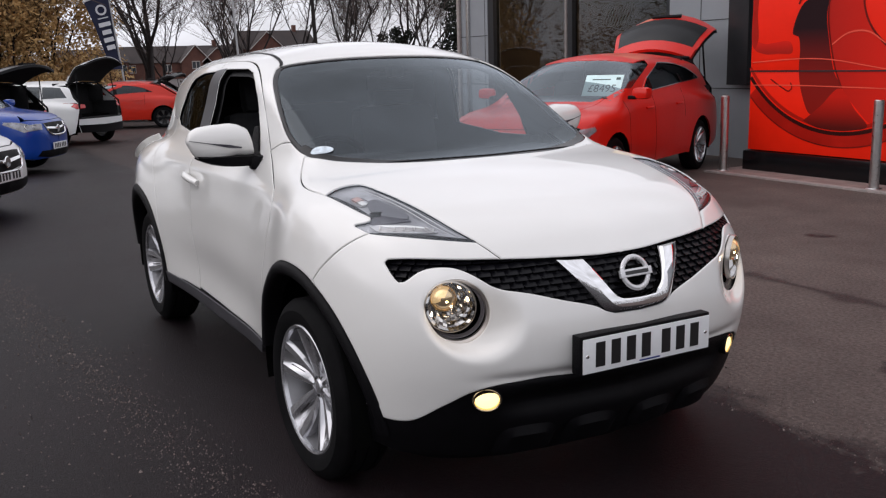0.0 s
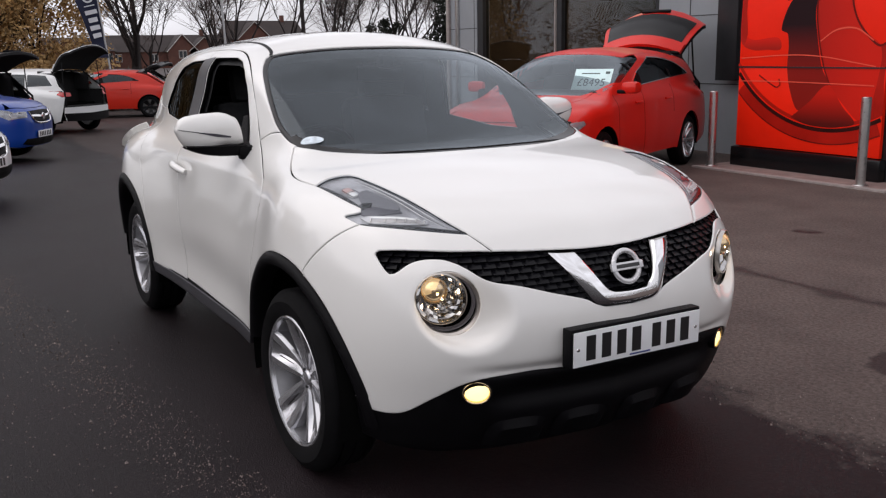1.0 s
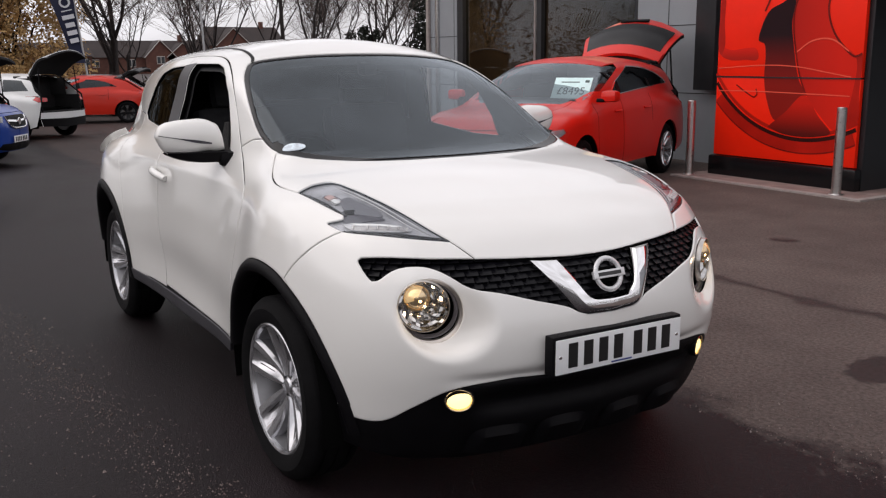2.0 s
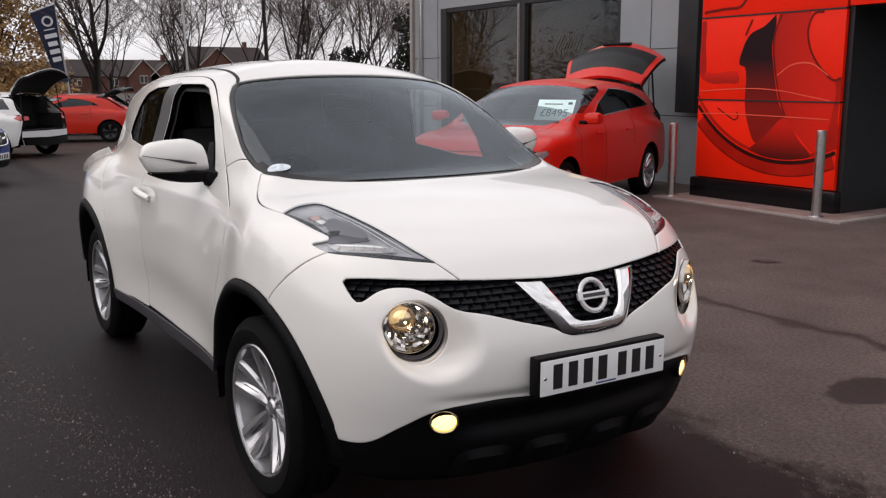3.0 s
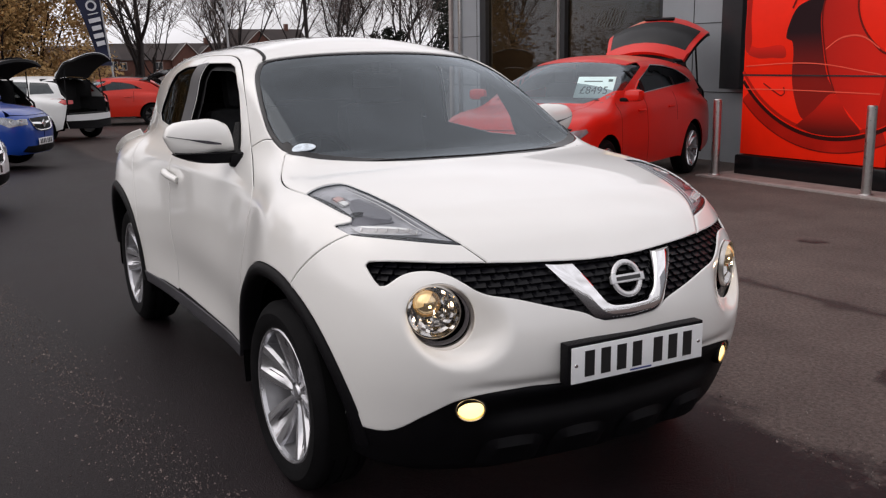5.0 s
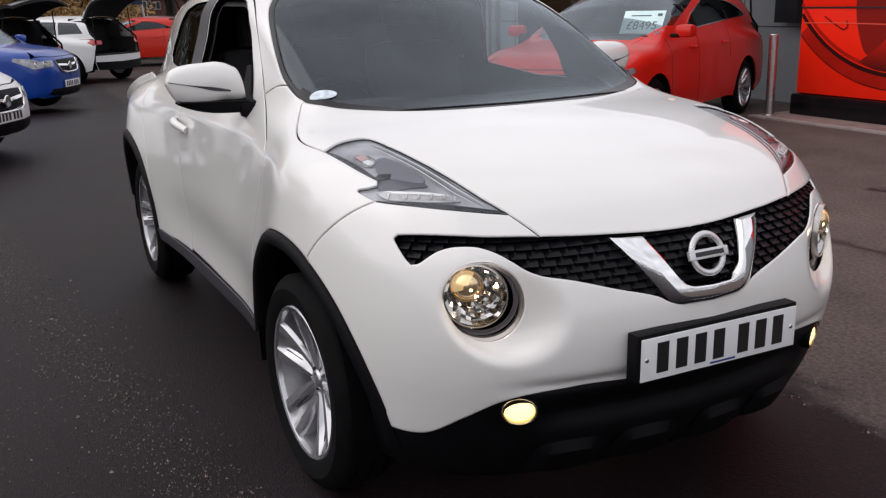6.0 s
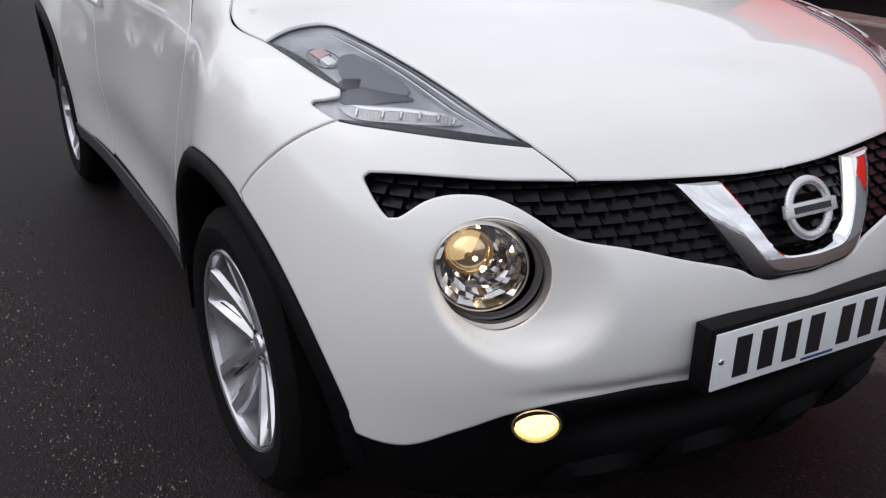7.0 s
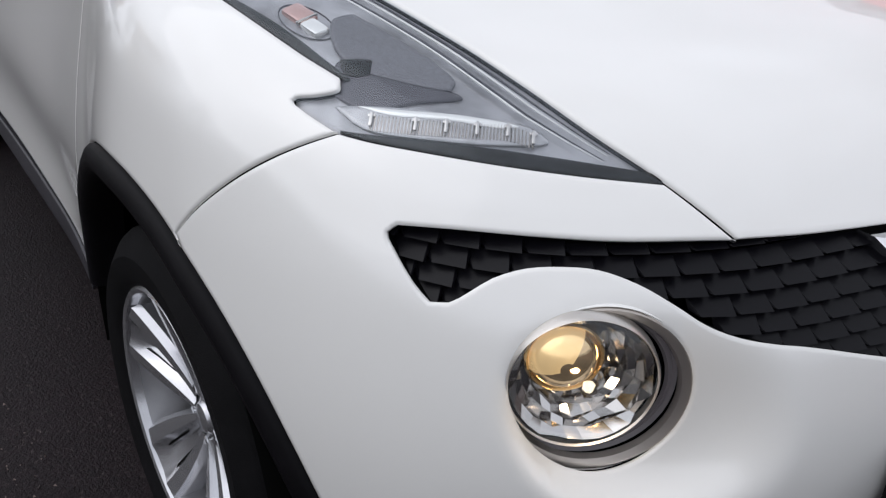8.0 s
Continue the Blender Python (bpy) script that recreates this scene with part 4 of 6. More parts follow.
# ---- wheels ----
def tyre_shape(r, width):
    h = width / 2
    rim = r * .69
    pr = [(rim, -h * .8), (rim + .02, -h * .95), ((r + rim) / 2 + .01, -h), (r - .03, -h * .93), (r - .008, -h * .78)]
    for g in (-.45, 0, .45):
        pr += [(r, h * g - .2 * h), (r, h * g - .05 * h), (r - .007, h * g - .035 * h), (r - .007, h * g + .035 * h), (r, h * g + .05 * h)]
    pr += [(r, .66 * h), (r - .008, h * .78), (r - .03, h * .93), ((r + rim) / 2 + .01, h), (rim + .02, h * .95), (rim, h * .8)]
    return Geo().lathe(pr, 72)


def wheel(parent, x, y, outward, r=.334, width=.215, spokes=5, turn=0.0, rough=False, finish=None, steer=0.0):
    """A wheel whose outer face looks along outward (+1: y)."""
    finish = finish or M_SILVER
    w = part("wheel", tyre_shape(r, width), M_TYRE, parent, m=pose(x, y, r, 0, 0, steer) @ pose(0, 0, 0, -90 * outward, 0, 0) @ pose(0, 0, 0, 0, 0, turn))
    rr = r * .69
    part("rim", Geo().lathe([(rr + .004, .082), (rr + .010, .094), (rr + .005, .098), (rr - .002, .095), (rr - .006, .080)], 64), finish, w)
    part("rim_barrel", Geo().lathe([(rr - .006, .080), (rr - .018, .02), (rr - .03, -.07), (.05, -.075)], 48), M_BARREL, w)
    part("brake_disc", Geo().lathe([(.05, .0), (.14, .0), (.142, -.012), (.05, -.012)], 40), M_DISC, w)
    for k in range(spokes):
        a0 = 2 * math.pi * k / spokes
        rows = []
        for f in np.linspace(0, 1, 9):
            rad = .040 + (rr - .046) * f
            half = .60 - .26 * f ** .6
            h = .046 + .046 * f ** 1.15
            dip = .004 + .022 * math.sin(math.pi * min(1, f * 1.02)) ** .8
            row = []
            for g, low in ((-1, .05), (-1, .016), (-.90, .002), (-.52, 0), (-.40, dip * .55), (-.22, dip), (.22, dip), (.40, dip * .55), (.52, 0), (.90, .002), (1, .016), (1, .05)):
                ang = a0 + half * g * (1 - .10 * (1 - abs(g)))
                row.append((rad * math.cos(ang), rad * math.sin(ang), h - low))
            rows.append(row)
        part("spoke", Geo().grid(rows), finish, w, sharp=20)
        if not rough:
            slot = Geo()
            for sgn in (-1, 1):
                pts = []
                for f, g in ((.42, .26), (.80, .27), (.84, .36), (.60, .40), (.42, .34)):
                    rad, ang = .040 + (rr - .046) * f, a0 + (.60 - .26 * f ** .6) * g * sgn
                    pts.append((rad * math.cos(ang), rad * math.sin(ang), .046 + .046 * f ** 1.15 - (.004 + .022 * math.sin(math.pi * f) ** .8) * .8 + .003))
                slot.add(pts, [tuple(range(5)) if sgn > 0 else tuple(range(5))[::-1]])
            part("spoke_slot", slot, M_DARK, w)
    part("hub_cap", Geo().lathe([(0, .052), (.018, .0515), (.026, .049), (.029, .044), (.034, .040), (.060, .038), (.066, .03), (.07, .0)], 32), finish, w)
    if not rough:
        for k in range(5):
            a = 2 * math.pi * (k + .5) / 5
            part("wheel_bolt", Geo().lathe([(0, .047), (.007, .047), (.0085, .034)], 6), M_CHROME, w, m=pose(.05 * math.cos(a), .05 * math.sin(a), 0))
    return w


for x, turn in ((.012, 17), (-2.53, 40)):
    wheel(car, x, -.741, -1, turn=turn, steer=2.0 if x > 0 else 0)
    wheel(car, x, .741, 1, turn=turn, steer=2.0 if x > 0 else 0)


# ---- lamps, grille and trim of the white crossover ----
def framed(o, x, y, z):
    """A pose at o with the given axes."""
    return Matrix([(x[i], y[i], z[i], o[i]) for i in range(3)] + [(0, 0, 0, 1)])


def both(make):
    """Builds a part on the right, then its mirror image on the left."""
    make(1)
    make(-1)


M_LAMPGREY = mat("satin silver lamp bowl", (.27, .27, .285), .25, .3, vary=.3, scale=9, colour_2=(.46, .46, .48))
M_STRIP = mat("clear grey lamp strip", (.40, .40, .41), .1, .5, vary=.15, scale=60, coat=.5)
M_BRONZE = mat("warm tinted chrome ring", (.60, .55, .50), .28, .85)
M_COLLAR = mat("dark lamp collar", (.14, .125, .13), .4, spec=.5)
M_LAMPDARK = mat("grey textured lamp plate", (.15, .15, .165), .4, .35, vary=.35, scale=420, bump=.25, fine=700)
M_LAMPWING = mat("smooth grey lamp wing", (.075, .072, .085), .25, .3, vary=.1, scale=20)
M_FACET = mat("faceted lamp mirror", (.58, .56, .54), .13, 1.0)
M_BADGE = mat("satin chrome badge", (.62, .62, .63), .25, .55, rough_vary=.05, scale=30)
M_GRILLE = mat("black grille plastic", (.0030, .0028, .0044), .36, spec=.18, vary=.2, scale=20)
M_AMBER = mat("amber bulb shade", (.72, .55, .32), .12, .9)
M_PINK = mat("clear pink bulb", (.55, .37, .34), .1, .5)
M_BULB = mat("lit headlamp bulb", (1.0, .80, .48), .4, glow=2.2)
# Lamplight is put into the next two: tinted metal that emits by itself.
M_CREAM = mat("warm lit projector glass", (.74, .55, .33), .1, 1.0, glow=.08)
M_GLOWRIM = mat("lamp shade with painted amber light", (.95, .66, .32), .2, .7, glow=.34, coat=.6)
M_FOG = mat("lit fog lamp", (1.0, .80, .36), .4, glow=1.25)
M_LED = mat("pale lamp strip", (.8, .8, .78), .12, .5)
M_PLATE = mat("white number plate", (.78, .79, .80), .3, vary=.03, scale=20)
M_INK = mat("black plate print", (.012, .012, .013), .35)
M_BLUEINK = mat("small blue print", (.03, .05, .2), .4)
M_STICK = mat("pale paper sticker", (.62, .70, .76), .5, vary=.25, scale=60)
M_REDLENS = mat("red lamp lens", (.45, .02, .02), .12, coat=.6)

lamp_way = (-.25, .5, -.85)
lamp_edge = loop_of(lamp_top, lamp_nick, lamp_low, lamp_inner)
skin.panel("lamp_bowl", lamp_edge, lamp_way, M_LAMPGREY, car, .015, lift=-.011, depth=0, twin="copy", edge=.006, gap=-.002, label="satin silver lamp bowl")
skin.panel("lamp_plate", loop_of(spline([(.25, -.628, 1.045), (.343, -.607, 1.028), (.425, -.596, 1.006), (.432, -.606, 1.0), (.382, -.654, 1.005), (.345, -.676, 1.008), (.30, -.68, 1.02), (.25, -.655, 1.04), (.25, -.628, 1.045)])), lamp_way, M_LAMPDARK, car, .012, lift=-.0065, depth=.01, twin="copy", edge=.006, gap=0)
skin.panel("lamp_wing", loop_of(spline([(.356, -.712, .985), (.40, -.70, .986), (.43, -.645, .995), (.449, -.602, .999), (.40, -.63, 1.004), (.34, -.662, 1.012), (.322, -.688, 1.008), (.356, -.712, .985)])), lamp_way, M_LAMPWING, car, .012, lift=-.0075, depth=.014, twin="copy", edge=.006, gap=0)
drl = spline([(.372, -.718, .978), (.417, -.672, .984), (.471, -.615, .984), (.515, -.562, .977), (.54, -.553, .967), (.523, -.59, .963), (.472, -.658, .963), (.414, -.707, .965), (.372, -.718, .978)])
skin.panel("light_strip", loop_of(drl), lamp_way, M_STRIP, car, .012, lift=-.0055, depth=.016, twin="copy", edge=.006, gap=0, label="clear daytime-light strip")
low_in = np.array(lamp_low) + np.array((-.012, .010, .0135)) * np.sin(np.linspace(0.25, math.pi * .8, len(lamp_low)))[:, None]
skin.panel("lamp_edge", loop_of(lamp_low, low_in[::-1]), lamp_way, M_GLOSSBLACK, car, .01, lift=-.004, depth=.004, twin="copy", edge=.006, gap=.001)
slope = np.gradient(np.array(lamp_inner), axis=0)
slope /= np.linalg.norm(slope, axis=1, keepdims=True)
inwards = np.cross(skin.normal(np.array(lamp_inner)), slope)
inwards *= np.sign((inwards * ((.36, -.66, 1.0) - np.array(lamp_inner))).sum(1, keepdims=True))
for gap_, ridge in ((.011, M_LAMPWING), (.017, M_LED), (.030, M_LAMPWING), (.034, M_LED)):
    n_ = len(lamp_inner)
    line = np.array(lamp_inner) + inwards * gap_ * np.minimum(1, np.linspace(.3, 3.5, n_))[:, None]
    line = skin.onto(line[int(n_ * .10):int(n_ * .74)], lamp_way)
    line = line - .0045 * skin.normal(line)
    for s_ in (1, -1):
        part("lamp_ridge", Geo().tube([(q[0], q[1] * s_, q[2]) for q in line], [.0004 + .0013 * math.sin(math.pi * i / (len(line) - 1)) for i in range(len(line))], 5, caps=False), ridge, car)
led_at = skin.onto([(.415, -.697, 1.1), (.451, -.663, 1.1), (.472, -.638, 1.1), (.492, -.612, 1.1), (.510, -.585, 1.1), (.53, -.566, 1.1)], (0, 0, -1))
led_n = skin.normal(led_at)
led_shape = Geo().box(.004, .018, .005, bevel=.0015).box(.009, .004, .003, pose(0, .006, -.001), .001).mesh("light_cell")
for p, nn in zip(led_at, led_n):
    for s in (1, -1):
        nz = Vector((nn[0], nn[1] * s, nn[2]))
        ax = Vector((.55, .8 * s, -.1))
        ax = (ax - nz * ax.dot(nz)).normalized()
        part("light_cell", led_shape, M_FACET, car, m=framed((p[0] - .004 * nn[0], (p[1] - .004 * nn[1]) * s, p[2] - .004 * nn[2]), ax, nz.cross(ax), nz))
top_in = np.array(lamp_top) + np.array((.010, .020, -.002)) * np.sin(np.linspace(.5, math.pi * .85, len(lamp_top)))[:, None]
skin.panel("lamp_edge", loop_of(lamp_top, top_in[::-1]), lamp_way, M_GLOSSBLACK, car, .01, lift=-.004, depth=.004, twin="copy", edge=.006, gap=.001)
# Flat black patch in place of the dark gap between plate and wing.
skin.panel("lamp_gap_patch", loop_of(spline([(.322, -.684, 1.010), (.345, -.690, 1.0), (.362, -.668, 1.003), (.345, -.655, 1.010), (.322, -.684, 1.010)])), lamp_way, M_GLOSSBLACK, car, .01, lift=-.0062, depth=.004, twin="copy", edge=.005, gap=0)
# Highlight along the strip's upper edge, painted as a thin pale panel.
skin.panel("strip_highlight", loop_of(spline([(.392, -.700, .982), (.43, -.665, .985), (.475, -.612, .985), (.512, -.572, .979), (.505, -.588, .978), (.468, -.630, .980), (.425, -.678, .979), (.392, -.700, .982)])), lamp_way, M_LED, car, .01, lift=-.0045, depth=.004, twin="copy", edge=.005, gap=0, label="pale band painted as the daytime light's highlight")
led_line = spline(led_at, .0036)
led_ribs = Geo()
for p, nn in zip(led_line, skin.normal(led_line)):
    nz = Vector(nn)
    ax = Vector((.55, .8, -.1))
    ax = (ax - nz * ax.dot(nz)).normalized()
    led_ribs.add([(-.0014, -.013, .0), (.0014, -.013, .0), (0, -.013, .0022), (-.0014, .007, .0), (.0014, .007, .0), (0, .007, .0022)], [(0, 1, 2), (3, 5, 4), (0, 2, 5, 3), (1, 4, 5, 2)], framed(np.array(p) - .0062 * nn, ax, nz.cross(ax), nz))
part("light_ribs", led_ribs, M_FACET, car, sharp=10)
part("light_ribs", Geo().add([(x, -y, z) for x, y, z in led_ribs.v], [f[::-1] for f in led_ribs.f]), M_FACET, car, sharp=10)
bulb_at = skin.onto([(.232, -.683, 1.2)], (0, 0, -1))[0]
bulb_n = skin.normal(bulb_at[None])[0]
for s in (1, -1):
    nz = Vector((bulb_n[0], bulb_n[1] * s, bulb_n[2]))
    ax = (Vector((.95, .15 * s, -.2)) - nz * Vector((.95, .15 * s, -.2)).dot(nz)).normalized()
    mm = framed((bulb_at[0] - .012 * bulb_n[0], (bulb_at[1] - .012 * bulb_n[1]) * s, bulb_at[2] - .012 * bulb_n[2]), ax, nz.cross(ax), nz)
    bowl = part("indicator_bowl", Geo().lathe([(.024, .0015), (.022, -.001), (.018, -.010), (.0, -.014)], 22), M_LAMPWING, car, m=mm @ Matrix.Diagonal((2.05, 1.0, 1, 1)))
    part("indicator_bulb", Geo().box(.022, .027, .012, pose(-.008, .002 * s, .001), .005), M_PINK, bowl, "pinkish clear bulb")
    part("indicator_cell", Geo().box(.0170, .021, .010, pose(.011, -.003 * s, .003), .004), M_LED, bowl)
    part("indicator_rib", Geo().box(.0012, .030, .006, pose(.001, 0, .005), .0005), M_FACET, bowl)
for s in (1, -1):
    n3, t3 = Vector((LAMP_N[0], LAMP_N[1] * s, 0)), Vector((LAMP_T[0], LAMP_T[1] * s, 0))
    up = Vector((0, 0, 1))
    at = Vector((LAMP_AT[0], LAMP_AT[1] * s, LAMP_AT[2])) + Vector((-.004 * LAMP_T[0], -.004 * LAMP_T[1] * s, .010))
    lamp_m = framed(at, t3 * s, up, n3) if s > 0 else framed(at, -t3, up, n3)
    d = 1 if s > 0 else -1
    bowl = part("round_headlamp", Geo().lathe([(.104, -.026), (.100, -.04), (.09, -.06), (.0, -.075)], 48, pose(.018 * d, -.02, 0)), M_DARK, car, m=lamp_m)
    part("lamp_ring", Geo().lathe([(.108, -.016), (.1060, -.006), (.1050, -.003), (.1040, -.006)], 56, pose(.018 * d, -.02, 0)), M_WHITE, bowl)
    part("lamp_bezel", Geo().lathe([(.1036, -.006), (.1030, -.0030), (.1010, -.0022), (.0920, -.006), (.0890, -.013)], 56, pose(.018 * d, -.02, 0)), M_BRONZE, bowl, "warm tinted lamp bezel")
    part("lamp_collar", Geo().lathe([(.0945, -.010), (.0900, -.013), (.0845, -.009), (.0815, -.012)], 56, pose(.011 * d, -.012, -.002)), M_COLLAR, bowl)
    part("lamp_barrel", Geo().lathe([(.0815, -.03), (.0815, .010), (.080, .0125), (.0775, .010), (.077, -.02)], 56), M_LENS, bowl)
    facets = Geo()
    rng = random.Random(5)
    nr, na = 8, 30
    rows = []
    for i in range(nr + 1):
        f = i / nr
        for h in (0, 1):
            if (i == 0 and h == 0) or (i == nr and h == 1):
                continue
            rad = .014 + .062 * f
            dep = -.045 + .048 * f ** 2.2 + (.006 if h else 0)
            turns = [2 * math.pi * (a + .4 * i + rng.uniform(-.3, .3)) / na for a in range(na)]
            rows.append([(rad * math.cos(a), rad * math.sin(a), dep + rng.uniform(-.006, .006)) for a in turns])
    facets.grid(rows, close=True)
    part("reflector", facets, M_FACET, bowl, sharp=8)
    part("lamp_hood", Geo().lathe([(.0375, .001), (.0395, .003), (.0415, .001), (.041, -.03), (.03, -.045), (.0, -.05)], 36, pose(-.020 * d, .026, .0)), M_AMBER, bowl)
    part("projector_lens", Geo().lathe([(0, .024), (.013, .0225), (.025, .0165), (.033, .008), (.0385, -.006)], 36, pose(-.020 * d, .026, -.002)), M_CREAM, bowl, "warm lit projector lens")
    # Shell over the dome's lit side; its light is painted by emission.
    part("lamp_glow", Geo().lathe([(.008, .0235), (.017, .0212), (.026, .0158), (.0338, .0075), (.0394, -.006)], 22, pose(-.020 * d, .026, -.001), part_of=.40, start=1.05 if d > 0 else -.42), M_GLOWRIM, bowl, "emitting patch painted as amber light on the projector's shade")
    warm = new("headlamp_light", bpy.data.lights.new("headlamp_light", "POINT"))
    warm.data.energy, warm.data.shadow_soft_size, warm.data.color = .09, .008, (1, .76, .48)
    warm.matrix_world = lamp_m @ pose(.004 * d, .004, .042)
    part("lens_rim", Geo().lathe([(.0770, .0105), (.0785, .0130), (.0803, .0100), (.0812, -.004)], 56), M_BRONZE, bowl)
    part("bulb", Geo().lathe([(0, -.018), (.010, -.020), (.016, -.028), (.0, -.034)], 24, pose(-.022 * d, .029, .006)), M_BULB, bowl, "lit warm bulb")
    part("lens", Geo().lathe([(0, .030), (.02, .0292), (.04, .0265), (.06, .021), (.074, .0145), (.0785, .010)], 56), M_LENS, bowl)

    fog_n = Vector((.88, -.46 * s, -.08)).normalized()
    fx = Vector((0, 0, 1)).cross(fog_n).normalized()
    fog = part("fog_lamp", Geo().lathe([(.050, -.03), (.050, .0), (.046, .005), (.0405, .003), (.039, -.004), (.0, -.006)], 40), M_BLACK, car, m=framed((.742, -.511 * s, .461), fx, fog_n.cross(fx), fog_n) @ Matrix.Diagonal((1, .82, 1, 1)))
    part("fog_lens", Geo().lathe([(0, .006), (.02, .004), (.036, -.001), (.0385, -.004)], 36), M_FOG, fog, "lit warm fog lamp lens")
    part("fog_rim", Geo().lathe([(.0385, -.004), (.040, .004), (.0435, .0055), (.0465, .003)], 36), M_AMBER, fog, "amber tinted chrome rim")

# grille scales
outline = np.array([(p[1], p[2]) for p in loop_of(hood_front, grille_top, grille_end, grille_low)])
cells, steps = [], [-.006]
while steps[-1] > -.74:
    bend = (NOSE_DROP(-steps[-1] + .01) - NOSE_DROP(-steps[-1] - .01)) / .02
    steps.append(steps[-1] - .0225 / math.hypot(1, float(bend)))
for i in range(11):
    for j in range(i % 2, len(steps), 2):
        cells.append((steps[j], .703 + .0182 * i))
cells = np.array(cells)
around = [inside(outline, cells + d) for d in np.array([(0, 0), (.016, 0), (-.016, 0), (0, .011), (0, -.011)])]
cells = cells[np.any(around, 0) & (cells[:, 0] < 0)]
cell_at = skin.onto([(.8, y, z) for y, z in cells], (-1, 0, 0))
cell_n = skin.normal(cell_at)
scale_shape = Geo().add([(-.024, .0105, -.024), (.022, .0105, -.020), (.0245, -.0085, -.002), (-.012, -.0085, -.006), (-.022, -.003, -.018), (.0245, -.0105, -.010), (-.012, -.0105, -.013), (.025, .003, -.018)],
                        [(0, 4, 3, 2, 1), (3, 6, 5, 2), (1, 2, 7), (2, 5, 7), (0, 3, 4), (4, 6, 3)])
scale_mesh = scale_shape.mesh("grille_scale", 20)
scale_mirror = Geo().add([(-x, y, z) for x, y, z in scale_shape.v], [f[::-1] for f in scale_shape.f]).mesh("grille_scale", 20)
for p, nn in zip(cell_at, cell_n):
    for s in (1, -1):
        nz = Vector((nn[0], nn[1] * s, nn[2] * .4)).normalized()
        ax = Vector((0, 0, 1)).cross(nz).normalized()
        part("grille_scale", scale_mesh if s > 0 else scale_mirror, M_GRILLE, car, m=framed((p[0] - .004 * nn[0], (p[1] - .004 * nn[1]) * s, p[2]), ax, nz.cross(ax), nz))

badge_n = Vector((.93, 0, .36)).normalized()
badge_m = framed(Vector((.815, 0, .806)) + badge_n * .012, Vector((0, 1, 0)), badge_n.cross(Vector((0, 1, 0))), badge_n)
torus = [(.050 + .0088 * math.cos(a), .007 * math.sin(a)) for a in np.linspace(0, 2 * math.pi, 14, endpoint=False)]
badge = part("badge", Geo().lathe(torus, 56, closed=True), M_BADGE, car, "round chrome emblem with a bar", m=badge_m)
part("badge_bar", Geo().box(.128, .026, .012, pose(0, 0, .003), .003), M_BADGE, badge)
part("badge_mark", Geo().box(.092, .012, .002, pose(0, 0, .0098)), M_INK, badge)
part("badge_stem", Geo().box(.10, .05, .02, pose(0, 0, -.018), .004), M_DARK, badge)

PLATE = pose(0, 0, -.005, -.5, 0, 0)
holder = part("plate_holder", Geo().box(.040, .534, .124, pose(.866, .002, .590, -.5, 0, 0), .004), M_BLACK, car)
plate = part("number_plate", Geo().box(.004, .520, .111, pose(.8885, 0, .592), .0018), M_PLATE, holder, "white number plate with black bars", m=PLATE)
y = -.219
for k in range(7):
    part("plate_bar", Geo().box(.0016, .036, .079, pose(.8912, y + .025, .593)), M_INK, plate)
    y += .061 + (.022 if k == 3 else 0)
part("plate_line", Geo().box(.0012, .085, .005, pose(.891, .005, .5445)), M_BLUEINK, plate)
for yy in (-.243, .243):
    part("plate_screw", Geo().lathe([(0, .003), (.005, .002), (.0065, 0)], 14, pose(.8905, yy, .592, 0, 90, 0)), M_CHROME, plate)

# lower lip with its scallops
for s in (-1, 1):
    for y0 in (.13, .36):
        rows = []
        for f in np.linspace(0, 1, 13):
            yy = y0 - .10 + .2 * f
            base = skin.onto([(.9, -yy, .33), (.9, -yy, .30), (.9, -yy, .25)], (-1, 0, 0))
            k = math.sin(math.pi * f) ** .6
            rows.append([(base[0][0] + .002, yy * s, .325 + .03 * k), (base[1][0] + .03 * k, yy * s, .30 + .02 * k), (base[2][0] + .02 * k, yy * s, .25)])
        part("lip_scallop", Geo().grid(rows if s < 0 else rows[::-1]), M_BLACK, car)

